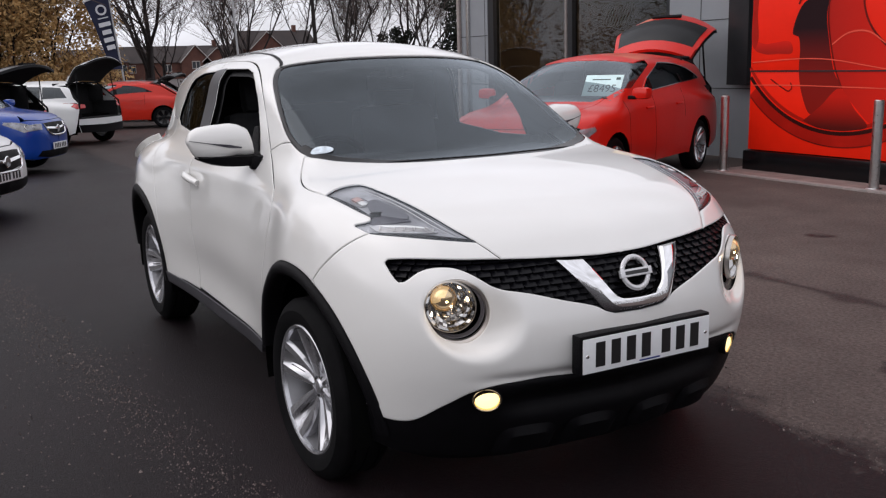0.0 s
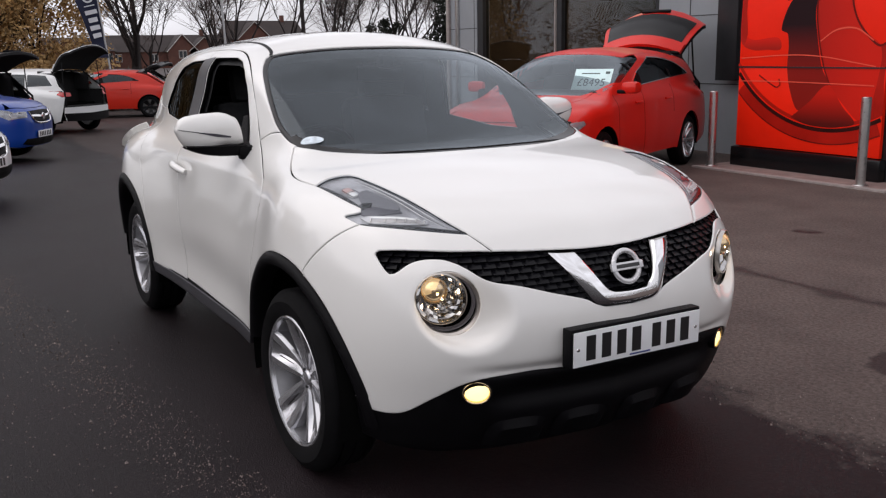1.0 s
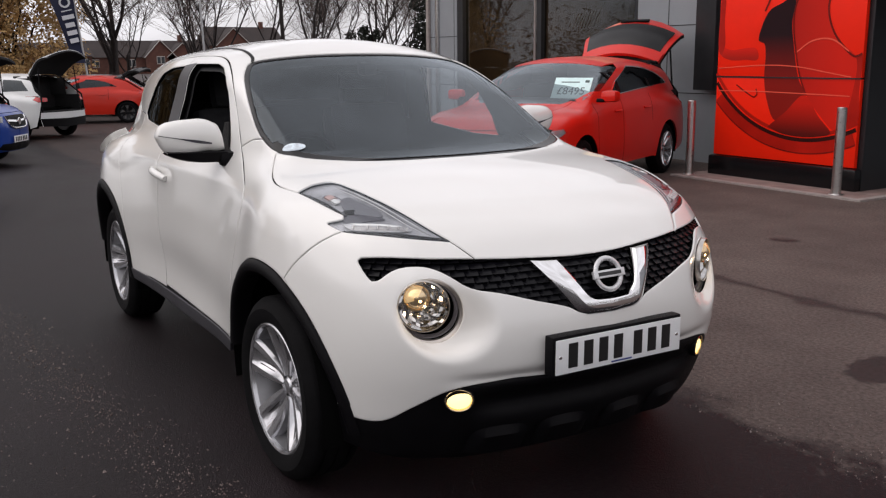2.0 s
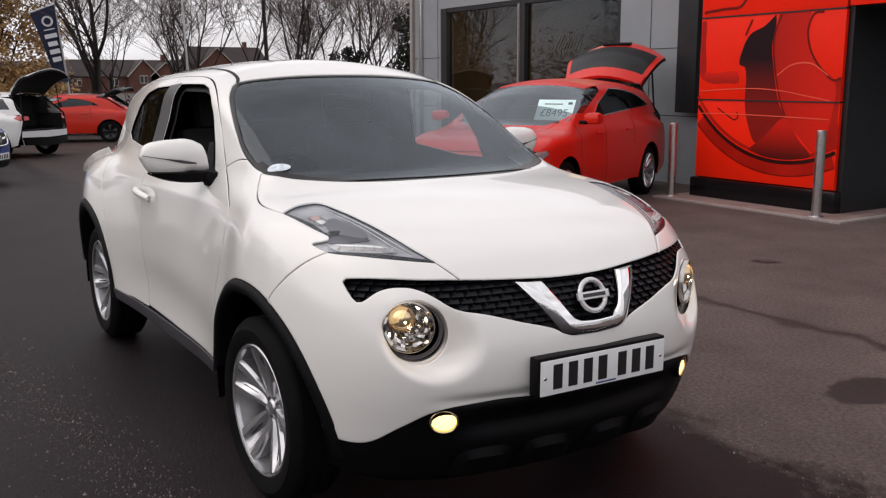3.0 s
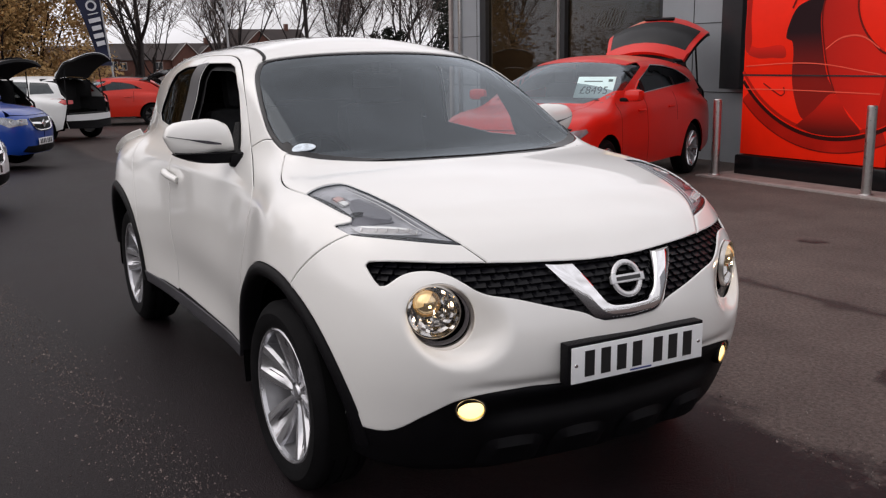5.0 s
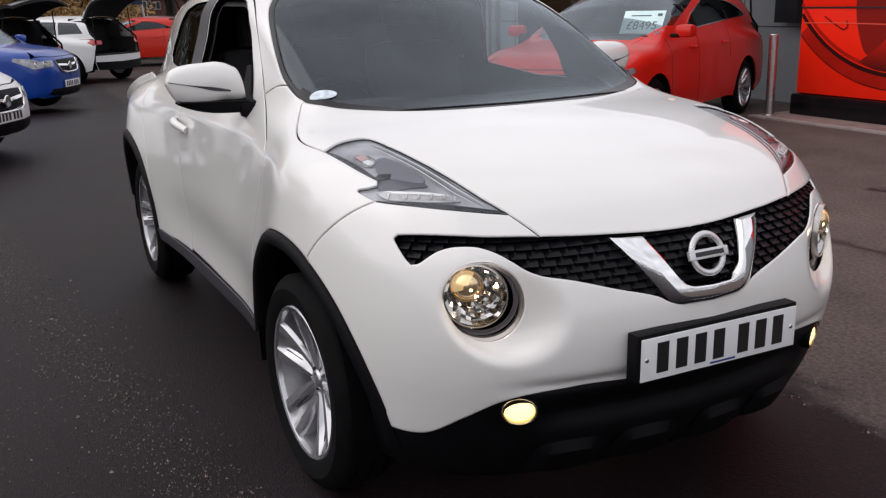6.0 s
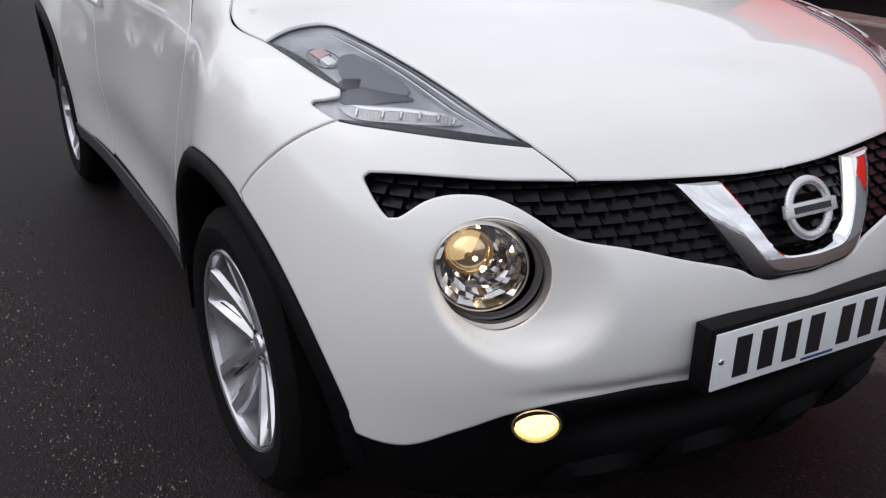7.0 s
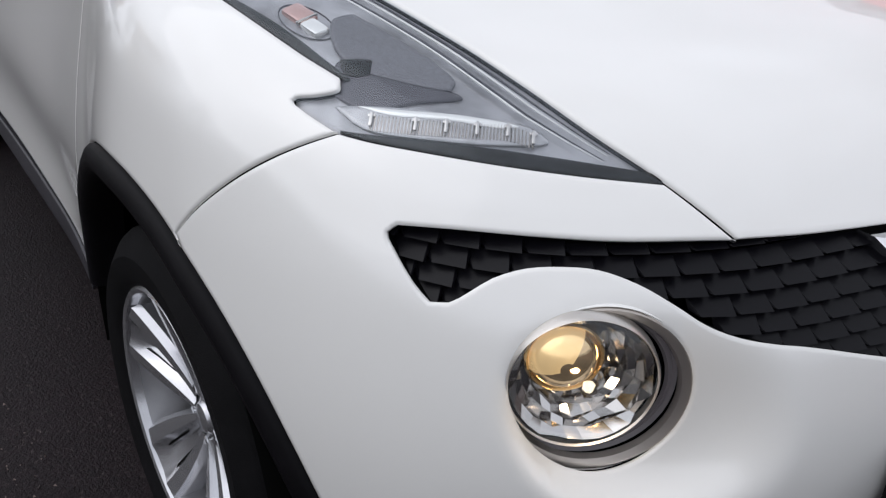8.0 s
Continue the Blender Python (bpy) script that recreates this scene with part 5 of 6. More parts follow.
# mirrors
def mirror_part(s):
    crown = curve((0, 1.135), (.02, 1.185), (.06, 1.222), (.15, 1.243), (.3, 1.257), (.5, 1.256), (.75, 1.250), (.9, 1.238), (.97, 1.221), (1, 1.198))
    keel = curve((0, 1.125), (.03, 1.121), (.33, 1.119), (.40, 1.112), (.76, 1.110), (.86, 1.120), (.94, 1.146), (1, 1.182))

    def section(f):
        e = min(1, max(.10, (1 - abs(2 * f - 1) ** 5) ** .5))
        front, rear = -.685 - .055 * f ** 2, -.80 - .015 * f
        return -(.738 + .262 * f), (front + rear) / 2, (front - rear) / 2 * (.45 + .55 * e), float(crown(f) + keel(f)) / 2, float(crown(f) - keel(f)) / 2
    rows = []
    for f in .5 - .5 * np.cos(np.linspace(0, math.pi, 29)):
        yy, xc, hw, zc, hh = section(f)
        row = []
        for a in np.linspace(0, 2 * math.pi, 30, endpoint=False):
            c, q = math.cos(a), math.sin(a)
            row.append((xc + hw * math.copysign(abs(c) ** .88, c), yy * s, zc + hh * math.copysign(abs(q) ** .88, q)))
        rows.append(row if s > 0 else row[::-1])
    n = len(rows[0])
    g = Geo().grid(rows, close=True)
    g.f += [tuple(range(n))[::-1], tuple(len(rows) * n - n + i for i in range(n))]
    cap = part("door_mirror", g, M_WHITE, car, "white door mirror with black base", sharp=50)
    rows = []
    for f in np.linspace(0, 1, 9):
        yy = -(.735 + .235 * f)
        k = 1 - f ** 3
        rows.append([(-.676 - .04 * f * f, yy * s, 1.122 + .004 * f), (-.688 - .04 * f * f, yy * s, 1.118 - .036 * k), (-.76, yy * s, 1.116 - .042 * k), (-.80, yy * s, 1.120 - .012 * k), (-.75, yy * s, 1.130)])
    if s < 0:
        rows = rows[::-1]
    g = Geo().grid(rows, close=True)
    part("mirror_base", g, M_BLACK, cap)
    part("mirror_foot", Geo().box(.075, .10, .06, pose(-.705, -.715 * s, 1.092, 0, 0, -8 * s), .02), M_BLACK, cap)
    rows = []
    for f in np.linspace(.22, .985, 16):
        yy, xc, hw, zc, hh = section(f)
        thick = .0015 + .0062 * bump(f, .42, .2)
        row = []
        for z in (1.150 + .046 * f - thick, 1.150 + .046 * f + thick * .6):
            q = min(.98, abs(z - zc) / hh) ** (1 / .88)
            row.append((xc + hw * math.sqrt(1 - q * q) ** .88 + .0025, yy * s, z))
        rows.append(row)
    part("mirror_indicator", Geo().grid(rows if s < 0 else rows[::-1]), M_LAMPWING, cap, "smoked indicator strip")
    part("mirror_glass", Geo().box(.006, .17, .10, pose(-.812, -.858 * s, 1.180), .02), M_CHROME, cap)
    sail = side((-.66, 1.105), (-.74, 1.135), (-.80, 1.235), (-.845, 1.23), (-.84, 1.11), (-.75, 1.075))
    if s > 0:
        skin.panel("mirror_sail", sail, RIGHT, M_BLACK, car, .03, lift=.006, depth=.012, twin="copy", gap=0)


both(mirror_part)

# handles, wipers, sticker, ribs of the roof
def handle_part(s):
    p = skin.onto([(-1.65, -.8, .962), (-1.57, -.8, .963), (-1.49, -.8, .955), (-1.41, -.8, .938)], (0, 1, 0))
    nn = skin.normal(p)
    q = p + nn * np.array([[.004], [.028], [.03], [.006]])
    line = spline(q, .02)
    part("door_handle", Geo().tube([(a[0], a[1] * s, a[2]) for a in line], [.015 + .003 * math.sin(math.pi * i / (len(line) - 1)) for i in range(len(line))], 12), M_WHITE, car)


both(handle_part)
for y0, y1 in ((-.50, .10), (.05, .56)):
    line = skin.onto([(-.15, y0 + (y1 - y0) * f, 1.13) for f in np.linspace(0, 1, 12)], (-.4, 0, -.9))
    base = [np.array((-.034 - .30 * abs(q[1]) ** 1.7, q[1], q[2])) for q in line]
    line = skin.onto(base, (-.3, 0, -1)) + np.array((0, 0, -.004))
    part("wiper", Geo().tube([tuple(q) for q in line], .0045, 6), M_BLACK, car)
dot = [np.array((-.285, -.603, 1.165)) + .5 * np.array((.052 * math.cos(a) * .35 - .05 * math.sin(a) * .8, .085 * math.cos(a), .02 * math.cos(a) * .1 + .045 * math.sin(a) * .6)) for a in np.linspace(0, 2 * math.pi, 28, endpoint=False)]
skin.panel("screen_sticker", loop_of(skin.onto(dot, (-.4, 0, -.9))), (-.4, 0, -.9), M_STICK, car, .02, lift=-.0015, depth=.001, gap=0, label="pale oval paper sticker")
for s in (1,):
    skin.panel("tail_lamp", loop_of(side((-2.72, 1.075), (-2.85, 1.07), (-2.98, 1.02), (-3.0, .93), (-2.93, .97), (-2.8, 1.03))), (.15, 1, -.25), M_WHITE, car, .02, lift=.03, depth=.04, twin="copy", gap=0)
skin.panel("roof_lining", loop_of(screen_top[::-1][:-6], ditch, [(-2.76, -.2, 1.46), (-2.78, 0, 1.46)]), DOWN, M_CABIN, car, .08, twin="join", lift=-.036, depth=0, gap=-.05)
skin.panel("roof_seam", loop_of(np.array(ditch) + (0, .009, .002), (np.array(ditch) - (0, .007, 0))[::-1]), DOWN, M_BLACK, car, .02, lift=.0015, depth=0, twin="copy", gap=0)

# cabin
dash = []
for yy in np.linspace(-.62, .62, 15):
    k = .25 * yy * yy
    dash.append([(-.12 - k, yy, 1.06), (-.35 - k, yy, 1.085), (-.58 - k * .3, yy, 1.09 + .02 * bump(yy, -.36, .2)), (-.68, yy, 1.06), (-.72, yy, .95), (-.66, yy, .80)])
part("dashboard", Geo().grid(dash), M_CABIN, car)
part("steering_wheel", Geo().lathe([(.185 + .016 * math.cos(a), .016 * math.sin(a)) for a in np.linspace(0, 2 * math.pi, 10, endpoint=False)], 32, pose(-.86, -.36, 1.0, 0, -65, 0), closed=True).box(.34, .05, .03, pose(-.85, -.36, 1.0, 0, -65, 0), .01).box(.05, .2, .05, pose(-.84, -.36, .99, 0, -65, 0), .015), M_BLACK, car)
for yy in (-.36, .36):
    part("front_seat", Geo().box(.5, .5, .2, pose(-1.3, yy, .62), .07).box(.16, .48, .66, pose(-1.58, yy, .93, 0, -14, 0), .07), M_CABIN, car)
    part("headrest", Geo().box(.11, .27, .19, pose(-1.66, yy, 1.34, 0, -10, 0), .045), M_CABIN, car)
part("rear_seat", Geo().box(.45, 1.2, .2, pose(-2.2, 0, .66), .06).box(.15, 1.2, .6, pose(-2.45, 0, .95, 0, -14, 0), .06), M_CABIN, car)
part("rear_view_mirror", Geo().box(.03, .24, .07, pose(-.92, 0, 1.39), .02).box(.09, .07, .06, pose(-.86, 0, 1.445), .02), M_BLACK, car)


# ---- the other cars on the forecourt ----
def paint(name, colour):
    return mat(name, colour, .3, coat=.25, vary=.04, scale=1.2, spec=.3)


P_RED = paint("bright red car paint", (.62, .014, .007))
P_RED2 = paint("orange red car paint", (.55, .022, .009))
P_BLUE = mat("deep blue car paint", (.002, .048, .31), .3, coat=.7, vary=.04, scale=1.2, spec=.3)
P_WHITE2 = paint("plain white car paint", (.72, .73, .73))
P_BLACK2 = paint("black car paint", (.012, .012, .014))
M_BOOT = mat("black boot carpet", (.010, .010, .011), .95, vary=.3, scale=20)
M_CARD = mat("pale green price card", (.66, .86, .86), .5, vary=.05, scale=12)
M_CARDINK = mat("dark card print", (.05, .09, .09), .5)


def vehicle(label, colour, at, heading, wb=2.6, fo=.9, ro=.9, w=.89, hood=(.98, .76), belt=.98, roof=1.48, screen=(-.15, -1.0), rear=(.45, -.35), r=.32, boot_open=False, gate=(.85, 28), plates=True, category="car", tail_red=True, windows=3, grille=.5, finish=None, chrome_line=False, sleek=False):
    """A car in its own axes: x ahead from the front axle, y to its left. hood: heights at the screen and at the nose; rear: how far the roof and the waist end before the tail."""
    end = -wb - ro
    hood_z = curve((end, belt - .06), (end + .5, belt + .02), (screen[0] - .3, belt + .03), (screen[0], hood[0]), (.3 * fo, hood[0] - .05), (fo - .22, hood[1] + .07), (fo - .05, hood[1]), (fo + .02, hood[1] - .1))
    plan = curve((end, w - .12), (end + .45, w - .03), (-wb, w), (-wb + .6, w - .03), (-.6, w - .03), (0, w), (fo - .45, w - .05), (fo, w - .14))
    lean = curve((.15, -.06), (.32, -.015), (.5, 0), (.7, -.008), (belt - .1, -.03), (belt + .1, -.09))
    nose = curve((.15, fo - .14), (.3, fo - .03), (.5, fo), (hood[1] - .08, fo - .04), (hood[1] + .03, fo - .12), (hood[1] + .25, fo - .5))
    drop = curve((0, 0), (.4, .045), (.6, .12), (.75, .25), (.9, .5))
    roof_z = curve((end, roof - .16), (end + .7, roof - .05), (-wb * .6, roof), (screen[1] - .2, roof - .01), (screen[1] + .25, roof - .10))
    cab_y = curve((belt - .1, w - .08), (belt, w - .105), (roof - .15, w - .235), (roof, w - .30))
    cab_taper = curve((end, -.13), (end + .8, -.03), (-1.3, 0), (-.5, -.03))

    def shape(p):
        x, ay, z = p[..., 0], np.sqrt(p[..., 1] ** 2 + 1e-4) - .01, p[..., 2]
        f = smax(ay - plan(x) - lean(z), x - nose(z) + drop(ay), .12)
        f = smax(f, z - hood_z(x) + .05 * (ay / .75) ** 2, .12)
        f = smax(f, end + .05 * (z - .6) ** 2 + .18 * ay ** 2 - x, .12)
        f = smax(f, .2 - z, .05)
        g = smax(ay - cab_y(z) - cab_taper(x), (x - screen[0] - .25 - (screen[1] - screen[0] - .12) * np.maximum(z - belt + .1, .04) / (roof - belt) + .28 * ay ** 2) * .5, .06)
        g = smax(g, z - roof_z(x) + .07 * (ay / .55) ** 2, .09)
        g = smax(g, (end + rear[1] * -.1 + rear[0] * np.maximum(z - belt, 0) / (roof - belt) + .2 * ay ** 2 - x) * .8, .1)
        return smin(f, g, .05)
    k = Skin(shape)
    car_ = thing("car", label, category, m=pose(*at, 0, 0, heading))

    def sd(*xz):
        return k.onto([(x, -.8, z) for x, z in xz], (0, 1, 0))

    def arc(cx, a, b, rad=r + .055, n=14):
        return [(cx + rad * math.cos(radians(q)), r + rad * math.sin(radians(q))) for q in np.linspace(a, b, n)]

    sx0, sx1 = screen[0] - .28, screen[1] - .06
    up = lambda z: screen[0] + .13 + (screen[1] - screen[0] - .12) * (z - belt + .1) / (roof - belt)
    tail_x = lambda z: end + rear[0] * max(0, z - belt) / (roof - belt)
    nose_z = hood[1] - .01
    hood_edge = k.onto([(x, -w + .03, 1.6) for x in np.linspace(screen[0] - .16, fo - .40, 9)], (0, .42, -.9))
    post = k.onto([(up(z) - .30, -w - .25, z + .45) for z in np.linspace(roof - .11, belt + .06, 8)], (0, .72, -.69))
    eave = k.onto([(x, -w + .17, roof + .3) for x in np.linspace(tail_x(roof) + .26, post[0][0] - .05, 10)], (0, .35, -.93))
    outline = [(fo - .24, .29), *arc(0, -10, 190), (-.5, .27), (-wb + .5, .27), *arc(-wb, -10, 190), (end + .22, .33), (end + .14, .6), (end + .14, belt - .05),
               (tail_x(belt + .1) + .22, belt + .1), (tail_x(roof - .15) + .17, roof - .17)]
    outline = np.concatenate([sd(*outline), eave, post, hood_edge, sd((fo - .27, nose_z - .08), (fo - .22, .6))])
    w0, w1 = belt + .055, roof - .135
    lo, hi = up(w0) - .38, up(w1) - .36
    te, tu = tail_x(w0) + .42, tail_x(w1) + .40
    b1 = -wb * .42 - .02
    b2 = -wb * .80
    holes = [sd((lo, w0), (hi, w1), (b1 - .02, w1 + .01), (b1 - .05, w0 + .02)), sd((b1 - .11, w0 + .02), (b1 - .08, w1 + .01), (b2, w1), (b2 - .06, w0 + .035))]
    if sleek:
        top = [(hi + .02 + (tu + .05 - hi) * f, w1 + .02 - .18 * f ** 3) for f in np.linspace(.2, 1, 8)]
        holes = [sd((lo - .10, w0 - .015), (lo * .55 + hi * .45 - .12, w0 * .5 + w1 * .5 + .01), (hi - .16, w1 - .02), *top, (tu - .02, w1 - .205), (b2, w0 + .075), (b1, w0 + .02), (lo - .4, w0 - .02))]
    elif windows > 2:
        holes.append(sd((b2 - .14, w0 + .04), (b2 - .07, w1 - .005), (tu, w1 - .03), (te + .02, w0 + .06)))
    k.panel("body_side", loop_of(outline), (0, 1, -.22), colour, car_, .05, holes=holes, twin="copy", edge=.03, round_edge=False, under=M_DARK)
    for h in holes:
        k.panel("window", h, (0, 1, -.22), M_CARGLASS, car_, .12, lift=-.006, depth=0, twin="copy", edge=.05, gap=0)
    if sleek:
        for x0, wd in ((lo - .30, .018), (b1 - .08, .05), (b2 - .12, .04)):
            k.panel("window_pillar", loop_of(sd((x0 - wd, w0 + .04), (x0 - wd + .05, w1 - .04 if x0 > b2 else w1 - .14), (x0 + wd + .05, w1 - .04 if x0 > b2 else w1 - .12), (x0 + wd, w0 + .02))), (0, 1, -.22), M_BLACK, car_, .08, lift=-.001, depth=.004, twin="copy", gap=0)
    if chrome_line:
        line = k.onto(np.array(even(np.array(holes[0]), .03)) + (0, -.01, 0), (0, 1, -.22))
        for s in (1, -1):
            part("window_trim", Geo().tube([(q[0], (q[1] - .003) * s, q[2]) for q in np.concatenate([line, line[:1]])], .007, 5, caps=False), M_CHROME, car_)
    for x0, z0, z1 in ((-.36, .27, belt), (b1 - .03, .27, w0), (b2 + .02, r + .40, w0)):
        line = sd(*[(x0 - .05 * ((z - .6) / .4) ** 2 * (1 if x0 > -.5 else 0), z) for z in np.linspace(z0, z1, 9)])
        k.panel("door_seam", loop_of(line + (.004, 0, 0), (line - (.004, 0, 0))[::-1]), (0, 1, -.1), M_DARK, car_, .03, lift=.0015, depth=0, twin="copy", gap=0, edge=.05)
    for x0 in (b1 + .14, b2 + .20):
        p = sd((x0 - .10, belt - .11), (x0, belt - .11), (x0 + .10, belt - .11))
        for s in (1, -1):
            part("door_handle", Geo().tube([(q[0], (q[1] - e) * s, q[2]) for q, e in zip(p, (.005, .03, .005))], .014, 8), colour, car_)
    k.panel("hood", loop_of([(fo - .10, 0, hood[1]), (fo - .13, -.35, hood[1]), (fo - .27, -w + .27, hood[1])], hood_edge[::-1], [(screen[0] + .0, -.5, hood[0]), (screen[0] + .10, 0, hood[0])]), (0, .25, -1), colour, car_, .05, twin="join", edge=.025, round_edge=False, under=M_DARK)
    base = k.onto([(screen[0] + .085, 0, 1.4), (screen[0] + .06, -.25, 1.4), (screen[0] - .01, -.5, 1.4), (screen[0] - .08, -w + .22, 1.4)], (0, 0, -1))
    head = k.onto([(sx1 + .02, -w + .33, roof + .2), (sx1 + .06, -.3, roof + .2), (sx1 + .08, 0, roof + .2)], (0, 0, -1))
    k.panel("windscreen", loop_of(base, post[::-1], head), (-.4, .05, -.9), M_PALESCREEN, car_, .07, twin="join", lift=-.003, depth=0, edge=.04)
    k.panel("roof", loop_of(head[::-1], eave[::-1], k.onto([(tail_x(roof) + .14, 0, roof + .2)], (0, 0, -1))), (0, .1, -1), colour, car_, .07, twin="join", edge=.04, round_edge=False)
    k.panel("roof_lining", loop_of(head[::-1], eave[::-1], k.onto([(tail_x(roof) + .14, 0, roof + .2)], (0, 0, -1))), (0, .1, -1), M_CABIN, car_, .12, twin="join", edge=.06, lift=-.03, depth=0, gap=.02)
    low = k.onto([(fo - .2, y, z) for y, z in ((0, nose_z), (-.35, nose_z), (-w + .27, nose_z + .015), (-w + .11, nose_z - .04), (-w + .105, .6), (-w + .15, .29), (-.4, .265), (0, .26))], (-1, 0, 0))
    low = [np.array((max(q[0], fo - .42), q[1], q[2])) for q in low]
    k.panel("bumper", loop_of(low), (-.85, .45, -.1), colour, car_, .05, twin="join", edge=.03, round_edge=False, lift=-.004)
    fr = lambda *yz: k.onto([(fo, y, z) for y, z in yz], (-1, 0, 0))
    gz = nose_z - .06
    k.panel("grille", loop_of(fr((0, gz + .02), (-grille, gz + .01), (-grille * .8, gz - .15), (0, gz - .19))), (-1, 0, 0), M_BLACK, car_, .05, lift=.004, depth=.006, twin="join", gap=0)
    k.panel("grille_bar", loop_of(fr((0, gz - .07), (-grille * .9, gz - .05), (-grille * .9, gz - .08), (0, gz - .105))), (-1, 0, 0), M_CHROME, car_, .04, lift=.014, depth=.012, twin="join", gap=0)
    rim = k.onto([(fo, y, z) for y, z in ((-grille, gz + .01), (-grille * .8, gz - .15), (0, gz - .19), (grille * .8, gz - .15), (grille, gz + .01))], (-1, 0, 0))
    part("grille_surround", Geo().tube([(q[0] + .012, q[1], q[2]) for q in spline(rim, .04)], .013, 8), M_CHROME, car_)
    part("emblem", Geo().lathe([(.0, .0), (.05, .0), (.06, .006), (.052, .014), (.0, .012)], 24, pose(nose(gz - .08) + .012, 0, gz - .085, 0, 90, 0)), M_CHROME, car_)
    k.panel("lower_grille", loop_of(fr((0, .40), (-.5, .40), (-.58, .32), (-.3, .28), (0, .28))), (-1, 0, 0), M_BLACK, car_, .05, lift=.004, depth=.006, twin="join", gap=0)
    lamp = [np.array(q) for q in k.onto([(fo - .1, -grille - .03, gz + .01), (fo - .1, -w + .20, gz + .035), (fo - .46, -w + .02, gz + .09), (fo - .50, -w + .02, gz + .04), (fo - .2, -w + .12, gz - .10), (fo - .1, -grille - .05, gz - .10)], (-.75, .6, -.25))]
    k.panel("headlamp_bowl", loop_of(lamp), (-.75, .6, -.25), M_LAMPGREY, car_, .04, lift=.002, depth=0, twin="copy", gap=.004)
    k.panel("headlamp", loop_of(lamp), (-.75, .6, -.25), M_LENS, car_, .04, lift=.012, depth=.012, twin="copy", gap=0)
    for y in (-w + .2, -w + .32):
        q = k.onto([(fo, y, gz - .035)], (-1, 0, 0))[0]
        for s in (1, -1):
            part("headlamp_eye", Geo().lathe([(0, .004), (.03, .004), (.04, .010), (.044, .004), (.044, 0)], 18, pose(q[0] - .008, q[1] * s, q[2], 0, 75, -25 * s)), M_FACET, car_)
    if plates:
        for x, turn in ((fo + .008, 0),):
            pl = part("number_plate", Geo().box(.01, .52, .111, pose(x + .004, 0, .46), .003), M_PLATE, car_)
            for i in range(7):
                part("plate_bar", Geo().box(.003, .034, .075, pose(x + .0105, -.20 + .061 * i + (.02 if i > 3 else 0), .46)), M_INK, pl)
    sm = -.42 + (screen[0] + .15)
    for s in (1, -1):
        y0 = -w + .03
        mir = part("door_mirror", Geo().box(.13, .20, .125, pose(sm, (y0 - .10) * s, belt + .075, 0, 0, 12 * s), .05), colour, car_)
        part("mirror_foot", Geo().box(.08, .10, .04, pose(sm + .01, (y0 + .0) * s, belt + .03), .015), M_BLACK, mir)
        for cx in (0, -wb):
            wheel(car_, cx, (-w + .115) * s, -s, r=r, width=.2, rough=True, turn=20, finish=finish)
            lin = Geo().lathe([(r + .06, w - .02), (r + .06, w - .34), (.05, w - .35)], 20, part_of=.56, start=-.2)
            part("wheel_liner", lin, M_DARK, car_, m=pose(cx, 0, r) @ (pose(0, 0, 0, 90, 0, 0) if s > 0 else pose(0, 0, 0, 90, 0, 180)))
    part("inner_body", Geo().box(wb + .8, 2 * w - .45, .42, pose(-wb / 2 + .05, 0, .52)).box(.9, 2 * w - .6, .1, pose(-.35, 0, belt - .12)), M_DARK, car_)
    for y in (-.36, .36):
        part("seat", Geo().box(.15, .46, .6, pose(-1.45, y, .88, 0, -14, 0), .06).box(.1, .26, .17, pose(-1.54, y, 1.26, 0, -10, 0), .04), M_CABIN, car_)
    part("dashboard", Geo().box(.5, 2 * w - .5, .14, pose(-.55, 0, belt - .03), .05), M_CABIN, car_)
    k.panel("rear_bumper", loop_of(k.onto([(end, y, z) for y, z in ((0, .66), (-w + .14, .66), (-w + .12, .5), (-w + .16, .33), (0, .30))], (1, 0, 0))), (1, 0, -.1), colour, car_, .06, twin="join", round_edge=False)
    k.panel("rear_skirt", loop_of(k.onto([(end, y, z) for y, z in ((0, .50), (-w + .12, .52), (-w + .17, .33), (0, .29))], (1, 0, 0))), (1, 0, -.1), M_BLACK, car_, .06, lift=.006, depth=.01, twin="join", round_edge=False)
    rear_lamp = k.onto([(end, y, z) for y, z in ((-w + .13, belt - .02), (-w + .34, belt - .06), (-w + .33, belt - .14), (-w + .13, belt - .16))], (1, 0, 0))
    rear_lamp = np.concatenate([rear_lamp, sd((end + .30, belt - .10), (end + .26, belt - .01))])
    k.panel("tail_lamp", loop_of(rear_lamp), (.75, .65, 0), M_REDLENS, car_, .05, lift=.008, depth=.01, twin="copy", gap=0)
    hinge_x, hinge_z = tail_x(roof) + .14, roof - .03
    if not boot_open:
        k.panel("tailgate", loop_of(k.onto([(end, y, z) for y, z in ((0, roof - .08), (-w + .40, roof - .12), (-w + .24, belt + .05), (-w + .16, belt - .08), (-w + .17, .67), (0, .67))], (1, 0, 0), 1.5)), (1, 0, -.25), colour, car_, .07, twin="join", round_edge=False, back=1.5)
        k.panel("rear_window", loop_of(k.onto([(end, y, z) for y, z in ((0, roof - .14), (-w + .44, roof - .17), (-w + .32, belt + .08), (0, belt + .06))], (1, 0, 0), 1.5)), (1, 0, -.25), M_GLOSSBLACK, car_, .07, lift=.004, depth=.004, twin="join", back=1.5)
    else:
        for s in (1, -1):
            part("boot_side", Geo().box(1.1, .04, .42, pose(end + .75, (w - .2) * s, .84)), M_BOOT, car_)
            part("pillar_lining", Geo().box(.9, .03, roof - belt - .10, pose(end + .95, (w - .33) * s, (roof + belt) / 2 - .06)), M_BOOT, car_)
